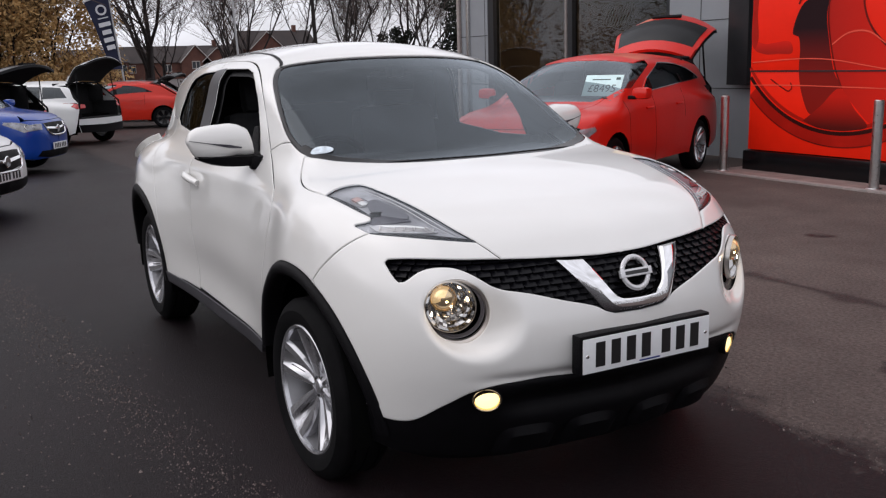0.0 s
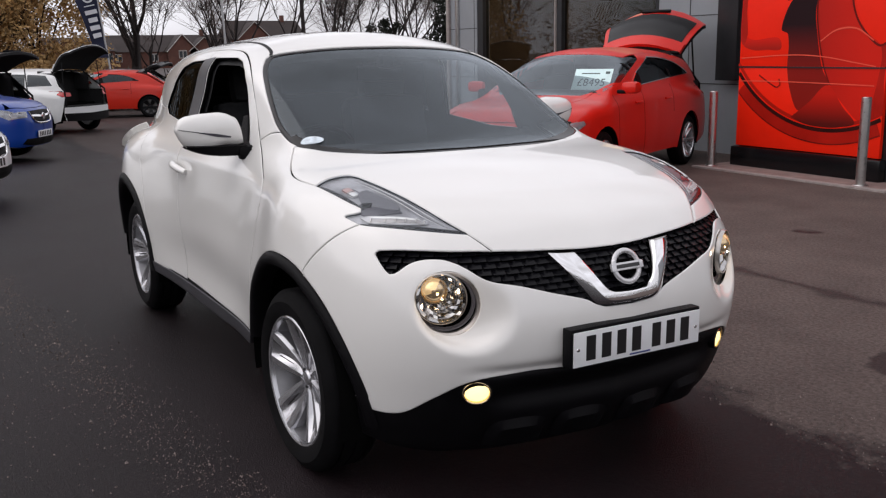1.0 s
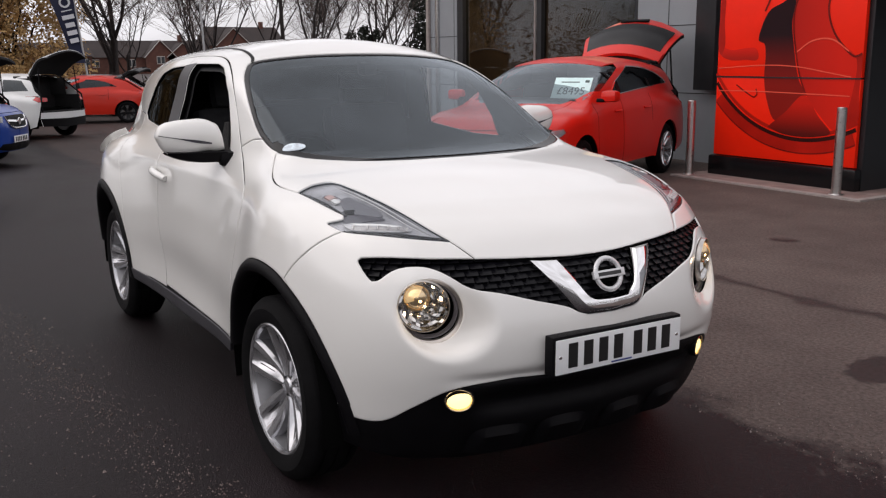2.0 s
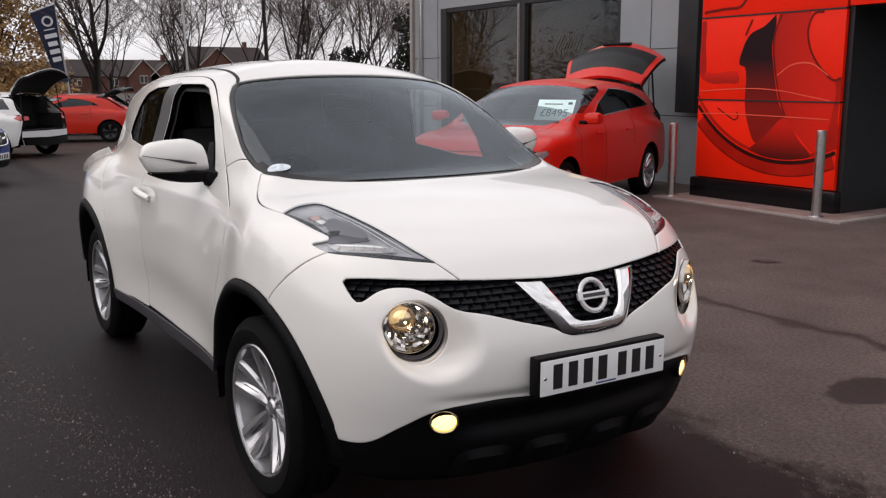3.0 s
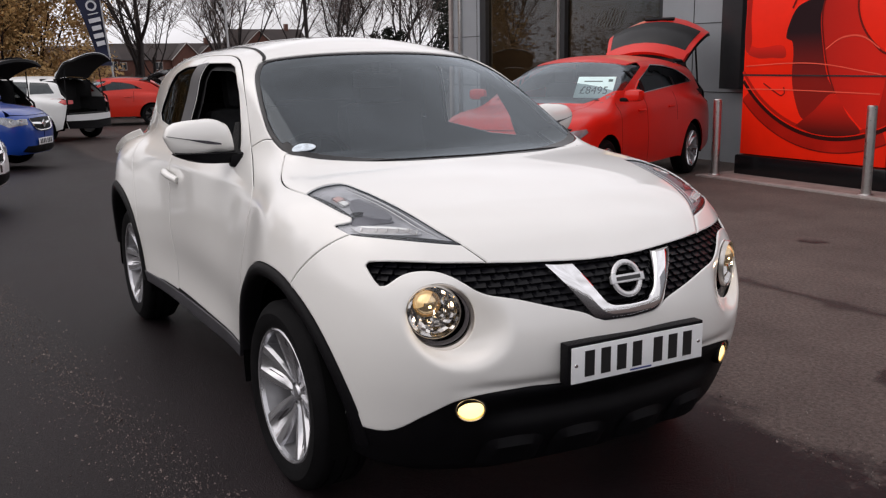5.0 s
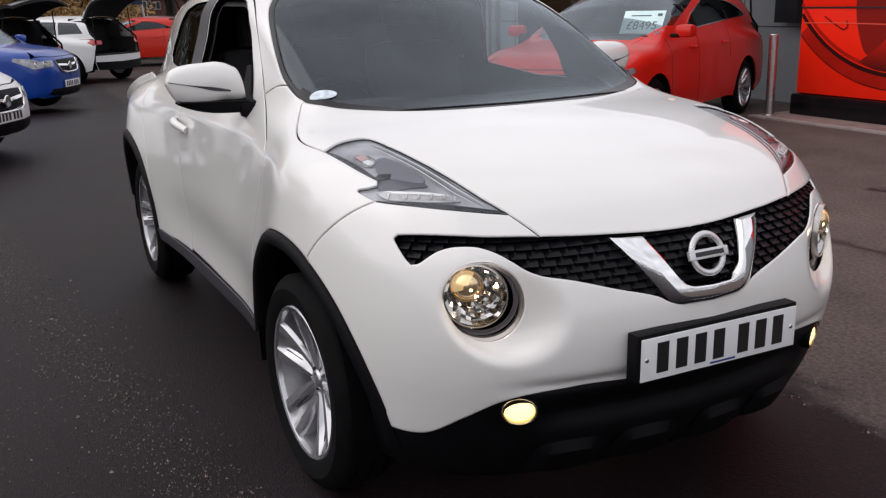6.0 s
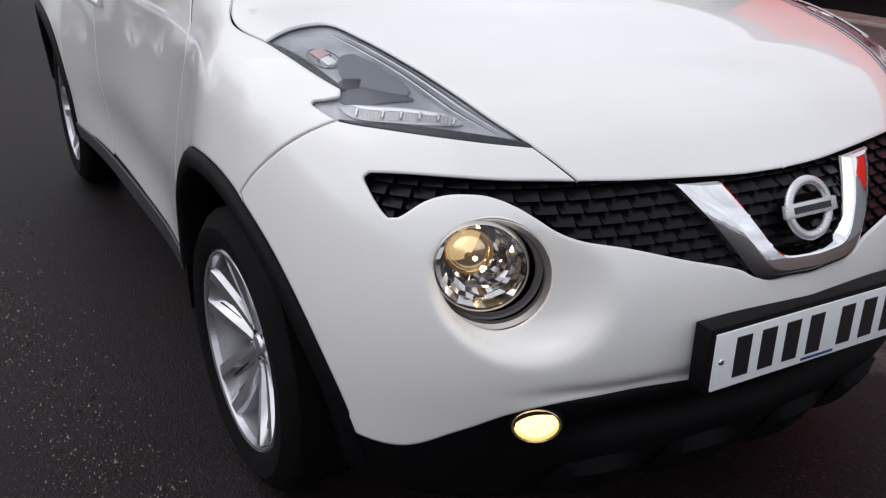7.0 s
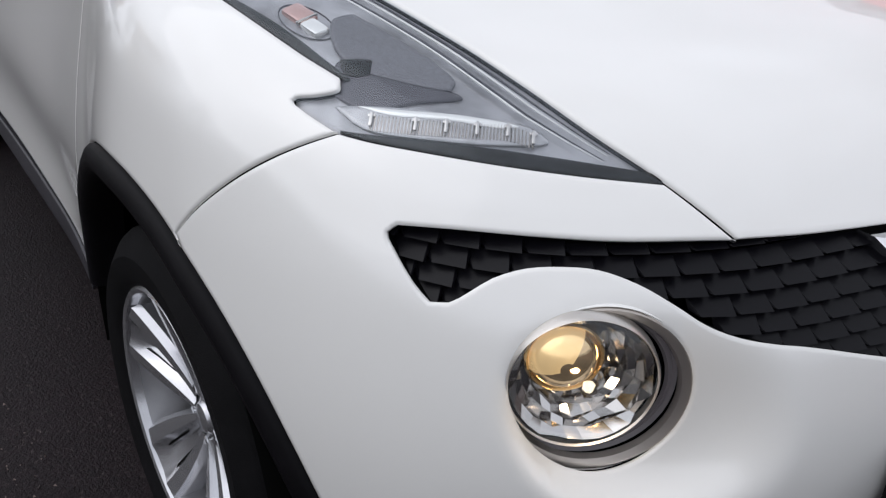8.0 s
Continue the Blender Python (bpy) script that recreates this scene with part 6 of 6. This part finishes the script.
        part("boot_floor", Geo().box(1.2, 2 * w - .4, .04, pose(end + .72, 0, .66)), M_BOOT, car_)
        part("seat_back", Geo().box(.06, 2 * w - .62, roof - .74, pose(end + .98, 0, roof / 2 + .31)).box(.06, 2 * w - .3, belt - .66, pose(end + .99, 0, belt / 2 + .33)), M_BOOT, car_)
        part("opening_seal", Geo().tube([(end + .10, -w + .18, .68), (end + .13, -w + .2, belt), (hinge_x + .02, -w + .36, roof - .08), (hinge_x, 0, roof - .05), (hinge_x + .02, w - .36, roof - .08), (end + .13, w - .2, belt), (end + .10, w - .18, .68)], .022, 8), M_BLACK, car_)
        length, rise = gate
        gm = pose(hinge_x, 0, hinge_z) @ pose(0, 0, 0, 0, 180 + rise, 0)

        def leaf(a, b, lift, wide=1.0, n=9, rows=7, thick=.035):
            """A stretch of the raised gate, from a to b of its length, bowed across and along."""
            top, under = [], []
            for f in np.linspace(a, b, rows):
                half = (w - .35 + .13 * min(1, f * 1.6)) * wide
                line, base = [], []
                for g in np.linspace(-1, 1, n):
                    h = .06 - (.15 if chrome_line else .07) * (g * wide) ** 2 + .07 * math.sin(math.pi * f) - .10 * max(0, f - .75)
                    line.append((f * length * (1 - .2 * (g * wide) ** 2 * f), g * half, -(h + lift)))
                    base.append((f * length * (1 - .2 * (g * wide) ** 2 * f), g * half, -(h + lift - thick)))
                top.append(line)
                under.append(base)
            shape_ = Geo().grid(top).grid([row[::-1] for row in under])
            shape_.grid([under[0], top[0]]).grid([top[-1], under[-1]]).grid([[r_[0] for r_ in top], [r_[0] for r_ in under]]).grid([[r_[-1] for r_ in under], [r_[-1] for r_ in top]])
            return shape_
        gate_ = part("tailgate", leaf(0, 1, 0, thick=.012), colour, car_, "tailgate raised fully open", m=gm)
        part("tailgate_glass", leaf(.19, .74, .008, .90, thick=.006), M_GLOSSBLACK, gate_)
        part("tailgate_lining", leaf(.01, .995, -.013, .995, thick=.045), M_BOOT, gate_)
        part("tailgate_grip", Geo().box(.05, .42, .03, pose(length * .84, 0, -.095), .008), M_BLACK, gate_)
        part("spoiler", leaf(.0, .17, .03, 1.0, thick=.03), colour, gate_)
        for s in (1, -1):
            part("gas_strut", Geo().tube([(end + .2, (w - .24) * s, belt), (hinge_x - length * .45 * math.cos(radians(rise)), (w - .3) * s, hinge_z + length * .45 * math.sin(radians(rise)) - .05)], .012, 6), M_BLACK, car_)
    return car_


estate = vehicle("bright red estate car, tailgate raised, price card in windscreen", P_RED, (-5.26, 3.92, 0), -63, wb=2.69, fo=.95, ro=1.02, w=.90, hood=(1.0, .78), belt=1.0, roof=1.50, screen=(-.2, -1.15), rear=(.42, -.3), boot_open=True, gate=(.95, 33), chrome_line=True, sleek=True)
sun_card = part("price_card", Geo().box(.006, .45, .27, None, .004), M_CARD, estate, "pale green price card", m=pose(-.585, .46, 1.155) @ pose(0, 0, 0, 0, -34, 0))
text("card_price", "£8495", .135, M_CARDINK, sun_card, m=pose(.0035, 0, -.085) @ Matrix(((0, 0, 1, 0), (1, 0, 0, 0), (0, 1, 0, 0), (0, 0, 0, 1))))
part("card_line", Geo().box(.002, .22, .012, pose(.004, -.03, .075)).box(.002, .05, .03, pose(.004, .17, .085)), M_CARDINK, sun_card)
vehicle("deep blue compact crossover with chrome-edged grille", P_BLUE, (-14.25, -.83, -.20), 60, wb=2.55, fo=.88, ro=.82, w=.885, hood=(1.10, .90), belt=1.08, roof=1.62, screen=(-.1, -.85), r=.34, windows=2, grille=.36)
vehicle("small white hatchback with black grille", P_WHITE2, (-7.84, -1.98, -.02), 58, wb=2.5, fo=.82, ro=.7, w=.86, hood=(.98, .76), belt=.96, roof=1.47, screen=(-.1, -.9), r=.31, windows=2, grille=.40)
vehicle("white crossover with its tailgate raised over a dark boot", P_WHITE2, (-23.85, -.36, LOW), 220, wb=2.65, fo=.92, ro=.80, w=.90, hood=(1.04, .85), belt=1.06, roof=1.58, screen=(-.15, -.95), r=.345, boot_open=True, gate=(1.0, 34), finish=M_GLOSSBLACK)
vehicle("black sport utility vehicle with its tailgate raised", P_BLACK2, (-20.0, -2.5, LOW), 220, wb=2.65, fo=.92, ro=.85, w=.91, hood=(1.08, .88), belt=1.08, roof=1.66, screen=(-.15, -.95), r=.35, boot_open=True, gate=(1.0, 18))
vehicle("orange-red three-door hatchback parked sideways", P_RED2, (-27.6, 2.13, LOW), 256, wb=2.51, fo=.85, ro=.65, w=.85, hood=(.98, .78), belt=.98, roof=1.44, screen=(-.1, -.9), rear=(.75, -.3), r=.32, windows=2, finish=M_GLOSSBLACK, sleek=True)
vehicle("black hatchback with its tailgate raised", P_BLACK2, (-32, 2.95, LOW), 240, wb=2.6, fo=.9, ro=.8, w=.88, hood=(1.0, .8), belt=1.0, roof=1.42, r=.32, boot_open=True, gate=(.8, 14), windows=2)


# ---- trees, houses and flags behind the forecourt ----
M_BARK = mat("dark wet bark", (.020, .014, .013), .85, vary=.35, scale=9, bump=.5, fine=60)
M_TWIG = mat("brown twigs", (.085, .060, .052), .85, vary=.3, scale=2)
M_AUTUMN = mat("rusty autumn leaves", (.50, .31, .125), .8, vary=.4, scale=.9)
M_EVERGREEN = mat("dark evergreen leaves", (.012, .016, .010), .8, vary=.4, scale=1.5)
M_HEDGE = mat("brown winter hedge", (.06, .045, .028), .85, vary=.5, scale=.7)
M_BRICK = mat("red brown brick", (.105, .042, .030), .85, vary=.25, scale=.8, bump=.3, fine=12)
M_TILE = mat("dark brown roof tiles", (.024, .0155, .0145), .8, vary=.25, scale=.6, bump=.3, fine=8)
M_TRIM = mat("white painted trim", (.40, .37, .35), .6, vary=.05, scale=4)
M_PANE = mat("dark house window", (.03, .035, .04), .15)
M_NAVY = mat("navy banner cloth", (.012, .016, .045), .8, vary=.12, scale=3)
M_BANNERWHITE = mat("white banner print", (.62, .63, .66), .8)
M_POLE = mat("pale grey painted pole", (.42, .42, .43), .5, vary=.1, scale=6)


def limbs(rng, height, girth, forks, reach):
    """A bare tree: thick limbs and fine twigs, as two shapes."""
    wood, fine = Geo(), Geo()

    def grow(p, d, length, rad, level):
        pts, n = [Vector(p)], 4 if level < 2 else 3
        for i in range(n):
            d = (d + Vector((rng.uniform(-1, 1), rng.uniform(-1, 1), rng.uniform(-.35, .75))) * (.16 + .05 * level)).normalized()
            pts.append(pts[-1] + d * length / n)
        tip = rad * (.5 if level < 2 else .3)
        radii = [rad + (tip - rad) * i / n for i in range(n + 1)]
        (wood if level < 3 else fine).tube(pts, radii, 7 if level < 2 else (4 if level < 3 else 3), caps=False)
        if 1 <= level <= 3:
            for _ in range(2 if level > 1 else 4):
                f = rng.uniform(.1, 1) * n
                i = min(n - 1, int(f))
                at = pts[i].lerp(pts[i + 1], f - i)
                way = (d * .5 + Vector((rng.uniform(-1, 1), rng.uniform(-1, 1), rng.uniform(-.3, .9)))).normalized()
                mid, size = at + way * rng.uniform(.35, .8), rng.uniform(.5, 1)
                end = mid + (way + Vector((rng.uniform(-.5, .5), rng.uniform(-.5, .5), .25))) * size
                fine.tube([at, mid, end], [.012, .009, .006], 3, caps=False)
                for _ in range(3):
                    a = at.lerp(end, rng.uniform(.35, .9))
                    fine.tube([a, a + (way + Vector((rng.uniform(-.9, .9), rng.uniform(-.9, .9), rng.uniform(-.3, .8)))) * rng.uniform(.25, .6)], [.008, .005], 3, caps=False)
        if level >= 5:
            return
        count = forks[level]
        for k in range(count):
            f = 1.0 if k == 0 and level < 4 else rng.uniform(.35, 1)
            i = min(n - 1, int(f * n))
            at = pts[i].lerp(pts[i + 1], f * n - i) if f < 1 else pts[-1]
            out = Vector((math.cos(a := rng.uniform(0, 6.283)), math.sin(a), rng.uniform(-.1, .5)))
            nd = (d * (1.0 if level else .9) + out * rng.uniform(.5, reach)).normalized()
            if level == 0:
                nd = (Vector((0, 0, 1)) + out * rng.uniform(.25, .9)).normalized()
            grow(at, nd, length * rng.uniform(.55, .8) if level else height * rng.uniform(.35, .5), tip * (rng.uniform(.6, .95) if level else rng.uniform(.45, .75)), level + 1)
    grow((0, 0, -.1), Vector((0, 0, 1)), height * .30, girth, 0)
    return wood, fine


kinds = []
for seed, girth, forks in ((3, .24, (7, 5, 4, 4, 2)), (8, .15, (5, 5, 4, 3, 2)), (14, .14, (5, 5, 4, 3, 2))):
    wood, fine = limbs(random.Random(seed), 8.5, girth, forks, 1.15)
    kinds.append((wood.mesh("trunk"), fine.mesh("crown")))
for kind, x, y, size, turn in ((0, -36.6, 6.2, 1.15, 20), (1, -37, 10.5, 1.0, 130), (2, -40, 14.1, .95, 60), (0, -38, 15.7, .9, 200), (1, -41, 18.6, .95, 300), (2, -36, 19.0, .95, 170), (0, -44, 22.4, 1.0, 90), (1, -46, 8.8, .9, 10), (2, -47, 12.8, .9, 250), (1, -39, 1.2, .95, 75), (2, -27, -13, 1.0, 40), (0, -22, -18, 1.0, 140), (1, -15, -21, .95, 210), (2, -36, -8, 1.0, 330), (0, -62, 17, 1.0, 33), (1, -64, 27, 1.05, 77), (2, -60, 33, 1.0, 111)):
    tree = thing("tree", "bare winter tree with dark trunk and fine twigs", "tree", "bare trees behind the forecourt", m=pose(x, y, LOW, 0, 0, turn) @ Matrix.Scale(size, 4))
    part("trunk", kinds[kind][0], M_BARK, tree)
    part("crown", kinds[kind][1], M_TWIG, tree)


def leaf_cloud(rng, blobs, per, leaf):
    """Many small leaves about some centres, uneven and open."""
    g = Geo()
    for c, r in blobs:
        for _ in range(per):
            d = Vector((rng.gauss(0, 1), rng.gauss(0, 1), rng.gauss(0, 1))).normalized()
            p = Vector(c) + d * r * rng.uniform(.35, 1.05) ** .6
            a = Vector((rng.uniform(-1, 1), rng.uniform(-1, 1), rng.uniform(-1, 1))).normalized() * leaf * rng.uniform(.5, 1.2)
            b = a.orthogonal().normalized() * leaf * rng.uniform(.3, .6)
            g.add([p - a, p + b, p + a, p - b], [(0, 1, 2, 3)])
    return g


rng = random.Random(21)
blobs = [((rng.uniform(-2.6, 2.6), rng.uniform(-2.6, 2.6), rng.uniform(1.2, 8.8)), rng.uniform(.8, 1.7)) for _ in range(46)]
autumn = leaf_cloud(rng, blobs, 520, .11).mesh("crown", 180)
for x, y, size, turn in ((-39, -1.2, 1.0, 0), (-42, 3.0, 1.0, 80), (-40, 1.0, .9, 160), (-45, 1.6, 1.1, 310), (-37, -5.5, 1.1, 200), (-45, -10, 1.1, 120), (-30, -20, 1.1, 20)):
    tree = thing("tree", "tree with rusty brown autumn leaves", "tree", "autumn trees", m=pose(x, y, LOW, 0, 0, turn) @ Matrix.Scale(size, 4))
    part("trunk", kinds[1][0], M_BARK, tree)
    part("crown", autumn, M_AUTUMN, tree)
blobs = [((rng.uniform(-1.2, 1.2), rng.uniform(-1.2, 1.2), .6 + 5.2 * k / 26), 1.3 - .9 * k / 26) for k in range(26)]
fir = leaf_cloud(rng, blobs, 220, .13).mesh("crown", 180)
for x, y, s in ((-40, 23.6, .95), (-42, 26.0, 1.15), (-44, 21.2, .62)):
    tree = thing("tree", "dark dense evergreen tree beside the showroom", "tree", "evergreens", m=pose(x, y, LOW) @ Matrix.Scale(s, 4))
    part("trunk", Geo().tube([(0, 0, -.1), (0, 0, 3)], [.2, .1], 8), M_BARK, tree)
    part("crown", fir, M_EVERGREEN, tree)
g = Geo()
for k in range(90):
    x, y = -47 + rng.uniform(-1, 1), -30 + .75 * k
    for _ in range(260 if y < 3.5 else 130):
        p = Vector((x + rng.gauss(0, .5), y + rng.uniform(-.5, .5), abs(rng.gauss(.5, .45)) * (3.4 if y < 3.5 else 1.2 if y < 7 else .7)))
        a = Vector((rng.uniform(-1, 1), rng.uniform(-1, 1), rng.uniform(-.4, 1))).normalized() * rng.uniform(.06, .2)
        b = a.orthogonal().normalized() * .05
        g.add([p - a, p + b, p + a, p - b], [(0, 1, 2, 3)])
tagged(part("hedge", g, M_HEDGE, m=pose(0, 0, LOW), sharp=180), "brown winter hedge along the forecourt's end", "hedge", kind="stuff")
g = Geo()
for k in range(420):
    ang = radians(-150 + 262 * k / 420 + rng.uniform(-.4, .4))
    dist = 52 + rng.uniform(-5, 8)
    x, y, top = dist * math.cos(ang), dist * math.sin(ang), rng.uniform(4.5, 9)
    for _ in range(280):
        p = Vector((x + rng.gauss(0, .8), y + rng.gauss(0, .8), rng.uniform(0, top)))
        a = Vector((rng.uniform(-1, 1), rng.uniform(-1, 1), rng.uniform(-.4, 1))).normalized() * rng.uniform(.2, .7)
        b = a.orthogonal().normalized() * rng.uniform(.02, .045)
        g.add([p - a, p + b, p + a, p - b], [(0, 1, 2, 3)])
tagged(part("far_woods", g, M_HEDGE, m=pose(0, 0, LOW), sharp=180), "brown leafless woods round the site", "woods", kind="stuff")


def house(label, x, y, width, eaves, ridge, gables, depth=9.0):
    """A brick house seen from the front, which looks along +x; gables: (offset, width, peak)."""
    h = thing("house", label, "house", "brick houses", m=pose(x, y, LOW))
    part("wall", Geo().box(depth, width, eaves, pose(-depth / 2, 0, eaves / 2)), M_BRICK, h)
    roof = Geo().add([(.35, -width / 2 - .3, eaves - .12), (.35, width / 2 + .3, eaves - .12), (-depth / 2, width / 2 + .1, ridge), (-depth / 2, -width / 2 - .1, ridge), (-depth - .3, -width / 2 - .3, eaves - .12), (-depth - .3, width / 2 + .3, eaves - .12)],
                     [(0, 1, 2, 3), (3, 2, 5, 4), (0, 3, 4), (1, 5, 2), (0, 4, 5, 1)])
    part("roof", roof, M_TILE, h, sharp=10)
    part("chimney", Geo().box(.8, .6, 1.2, pose(-depth / 2, width * .3, ridge + .3)), M_BRICK, h)
    for off, w_, peak in gables:
        part("gable", Geo().add([(1.0, off - w_ / 2, 0), (1.0, off + w_ / 2, 0), (1.0, off + w_ / 2, eaves), (1.0, off, peak), (1.0, off - w_ / 2, eaves), (-2, off - w_ / 2, 0), (-2, off + w_ / 2, 0), (-2, off + w_ / 2, eaves), (-3, off, peak), (-2, off - w_ / 2, eaves)],
                              [(0, 1, 2, 3, 4), (0, 4, 9, 5), (1, 6, 7, 2)]), M_BRICK, h, sharp=10)
        part("gable_roof", Geo().add([(1.25, off - w_ / 2 - .3, eaves - .2), (1.25, off, peak + .12), (-3, off, peak + .12), (-3, off - w_ / 2 - .3, eaves - .2), (1.25, off + w_ / 2 + .3, eaves - .2), (-3, off + w_ / 2 + .3, eaves - .2)],
                                   [(0, 1, 2, 3), (1, 4, 5, 2)]), M_TILE, h, sharp=10)
        for s in (-1, 1):
            part("barge_board", Geo().tube([(1.3, off + s * (w_ / 2 + .3), eaves - .2), (1.3, off, peak + .12)], .075, 4), M_TRIM, h)
    for off, z in [(g_[0], eaves * .78) for g_ in gables] + [(o, eaves * .62) for o in np.linspace(-width * .4, width * .4, 4)]:
        win = part("window", Geo().box(.12, 1.3, 1.25, pose(1.03 if any(abs(off - g_[0]) < .1 for g_ in gables) else .03, off, z)), M_TRIM, h)
        for s in (-.32, .32):
            part("pane", Geo().box(.06, .52, 1.02, pose((1.03 if any(abs(off - g_[0]) < .1 for g_ in gables) else .03) + .05, off + s, z)), M_PANE, win)
    return h


house("red brick house with two white-edged gables", -150, 35.0, 21, 2.7, 5.3, ((1.6, 4.6, 5.15), (5.2, 4.8, 4.7)))
house("red brick house with dark tiled roof", -146, 20.5, 10, 2.9, 4.9, ((-2.0, 4.2, 4.6),))
house("red brick house with a front gable", -152, 52.5, 13, 4.6, 7.7, ((-3.0, 5.6, 7.2),))

banner = thing("banner_flag", "navy feather flag with white print on a pole", "flag", m=pose(-33.25, .475, LOW) @ Matrix.Scale(1.25, 4))
rows = []
for f in np.linspace(0, 1, 18):
    a = Vector((0, 2.33 + (2.93 - 2.33) * f ** .9, 3.38 + (1.45 - 3.38) * f))
    b = Vector((0, 3.00 + (3.24 - 3.00) * f, 3.64 + (1.45 - 3.64) * f))
    rows.append([tuple(a.lerp(b, g_) + Vector((.05 * math.sin(5 * f + 2 * g_), 0, 0))) for g_ in np.linspace(0, 1, 7)])
part("cloth", Geo().grid(rows), M_NAVY, banner)
part("hem", Geo().tube([(0.02, 2.31, 3.39), (0.02, 3.02, 3.67)], .03, 6), M_BANNERWHITE, banner)
along = Vector((0, .22, -.97)).normalized()
cross = Vector((0, .95, .22)).normalized()
part("print_disc", Geo().lathe([(.10, 0), (.155, 0), (.155, .01), (.10, .01)], 24, framed((.07, 2.78, 3.17), cross, Vector((0, -.22, .95)), Vector((1, 0, 0)))), M_BANNERWHITE, banner)
for k, (f, ln, wd) in enumerate(((.27, .03, .30), (.36, .12, .34), (.47, .13, .26), (.58, .13, .28), (.69, .13, .24))):
    o = Vector((.075, 2.72 + .36 * f, 3.48 - 2.0 * f))
    part("print_bar", Geo().box(.006, wd, ln, framed(o, Vector((1, 0, 0)), cross, -along)), M_BANNERWHITE, banner)
part("pole", Geo().tube([(-.02, 3.36, 0), (-.02, 3.22, 1.5), (-.02, 3.02, 3.7), (-.02, 2.97, 4.3)], [.03, .028, .022, .015], 8), M_POLE, banner)
for x, y, ht, r0, material, label in ((-34, 9.28, 9.0, .042, M_POLE, "tall pale grey lamp post"), (-36, 13.45, 9.0, .09, M_BARK, "tall dark lamp post by the trees")):
    lamp_post = thing("street_lamp", label + " on the forecourt edge", "lamp post", m=pose(x, y, LOW))
    part("pole", Geo().tube([(0, 0, 0), (0, -.1, 3), (0, -.28, ht)], [r0 * 1.3, r0, r0 * .7], 10), material, lamp_post)
    part("lantern", Geo().box(.7, .25, .12, pose(.3, -.28, ht), .04), material, lamp_post)

# grit on the tarmac
g = Geo()
for _ in range(8500):
    x, y = rng.uniform(-2.6, 2.4), rng.gauss(-2.0, .75)
    if rng.random() < .4:
        x = rng.uniform(-4.5, .6)
        y = np.interp(x, (-4.5, -3.1, -1.4, -.5, .6), (-1.7, -1.55, -1.33, -1.2, -1.0)) + rng.gauss(0, .10)
    elif rng.random() < .4:
        x, y = rng.uniform(-1, 2.2), 1.0 + rng.gauss(0, .25)
    if y > -.98 and x > -3.2 and y < .9:
        continue
    s = rng.uniform(.0018, .0060) * (1.6 if rng.random() < .08 else 1)
    q = [Vector((rng.uniform(-1, 1), rng.uniform(-1, 1), 0)) * s for _ in range(3)] + [Vector((0, 0, s * 1.1))]
    g.add([Vector((x, y, .0005)) + v for v in q], [(0, 1, 3), (1, 2, 3), (2, 0, 3)])
M_GRIT = mat("pale grit", (.20, .155, .14), .45, vary=.5, scale=90)
tagged(part("grit", g, M_GRIT, sharp=5), "small pale grit scattered on the tarmac", "grit", kind="stuff")
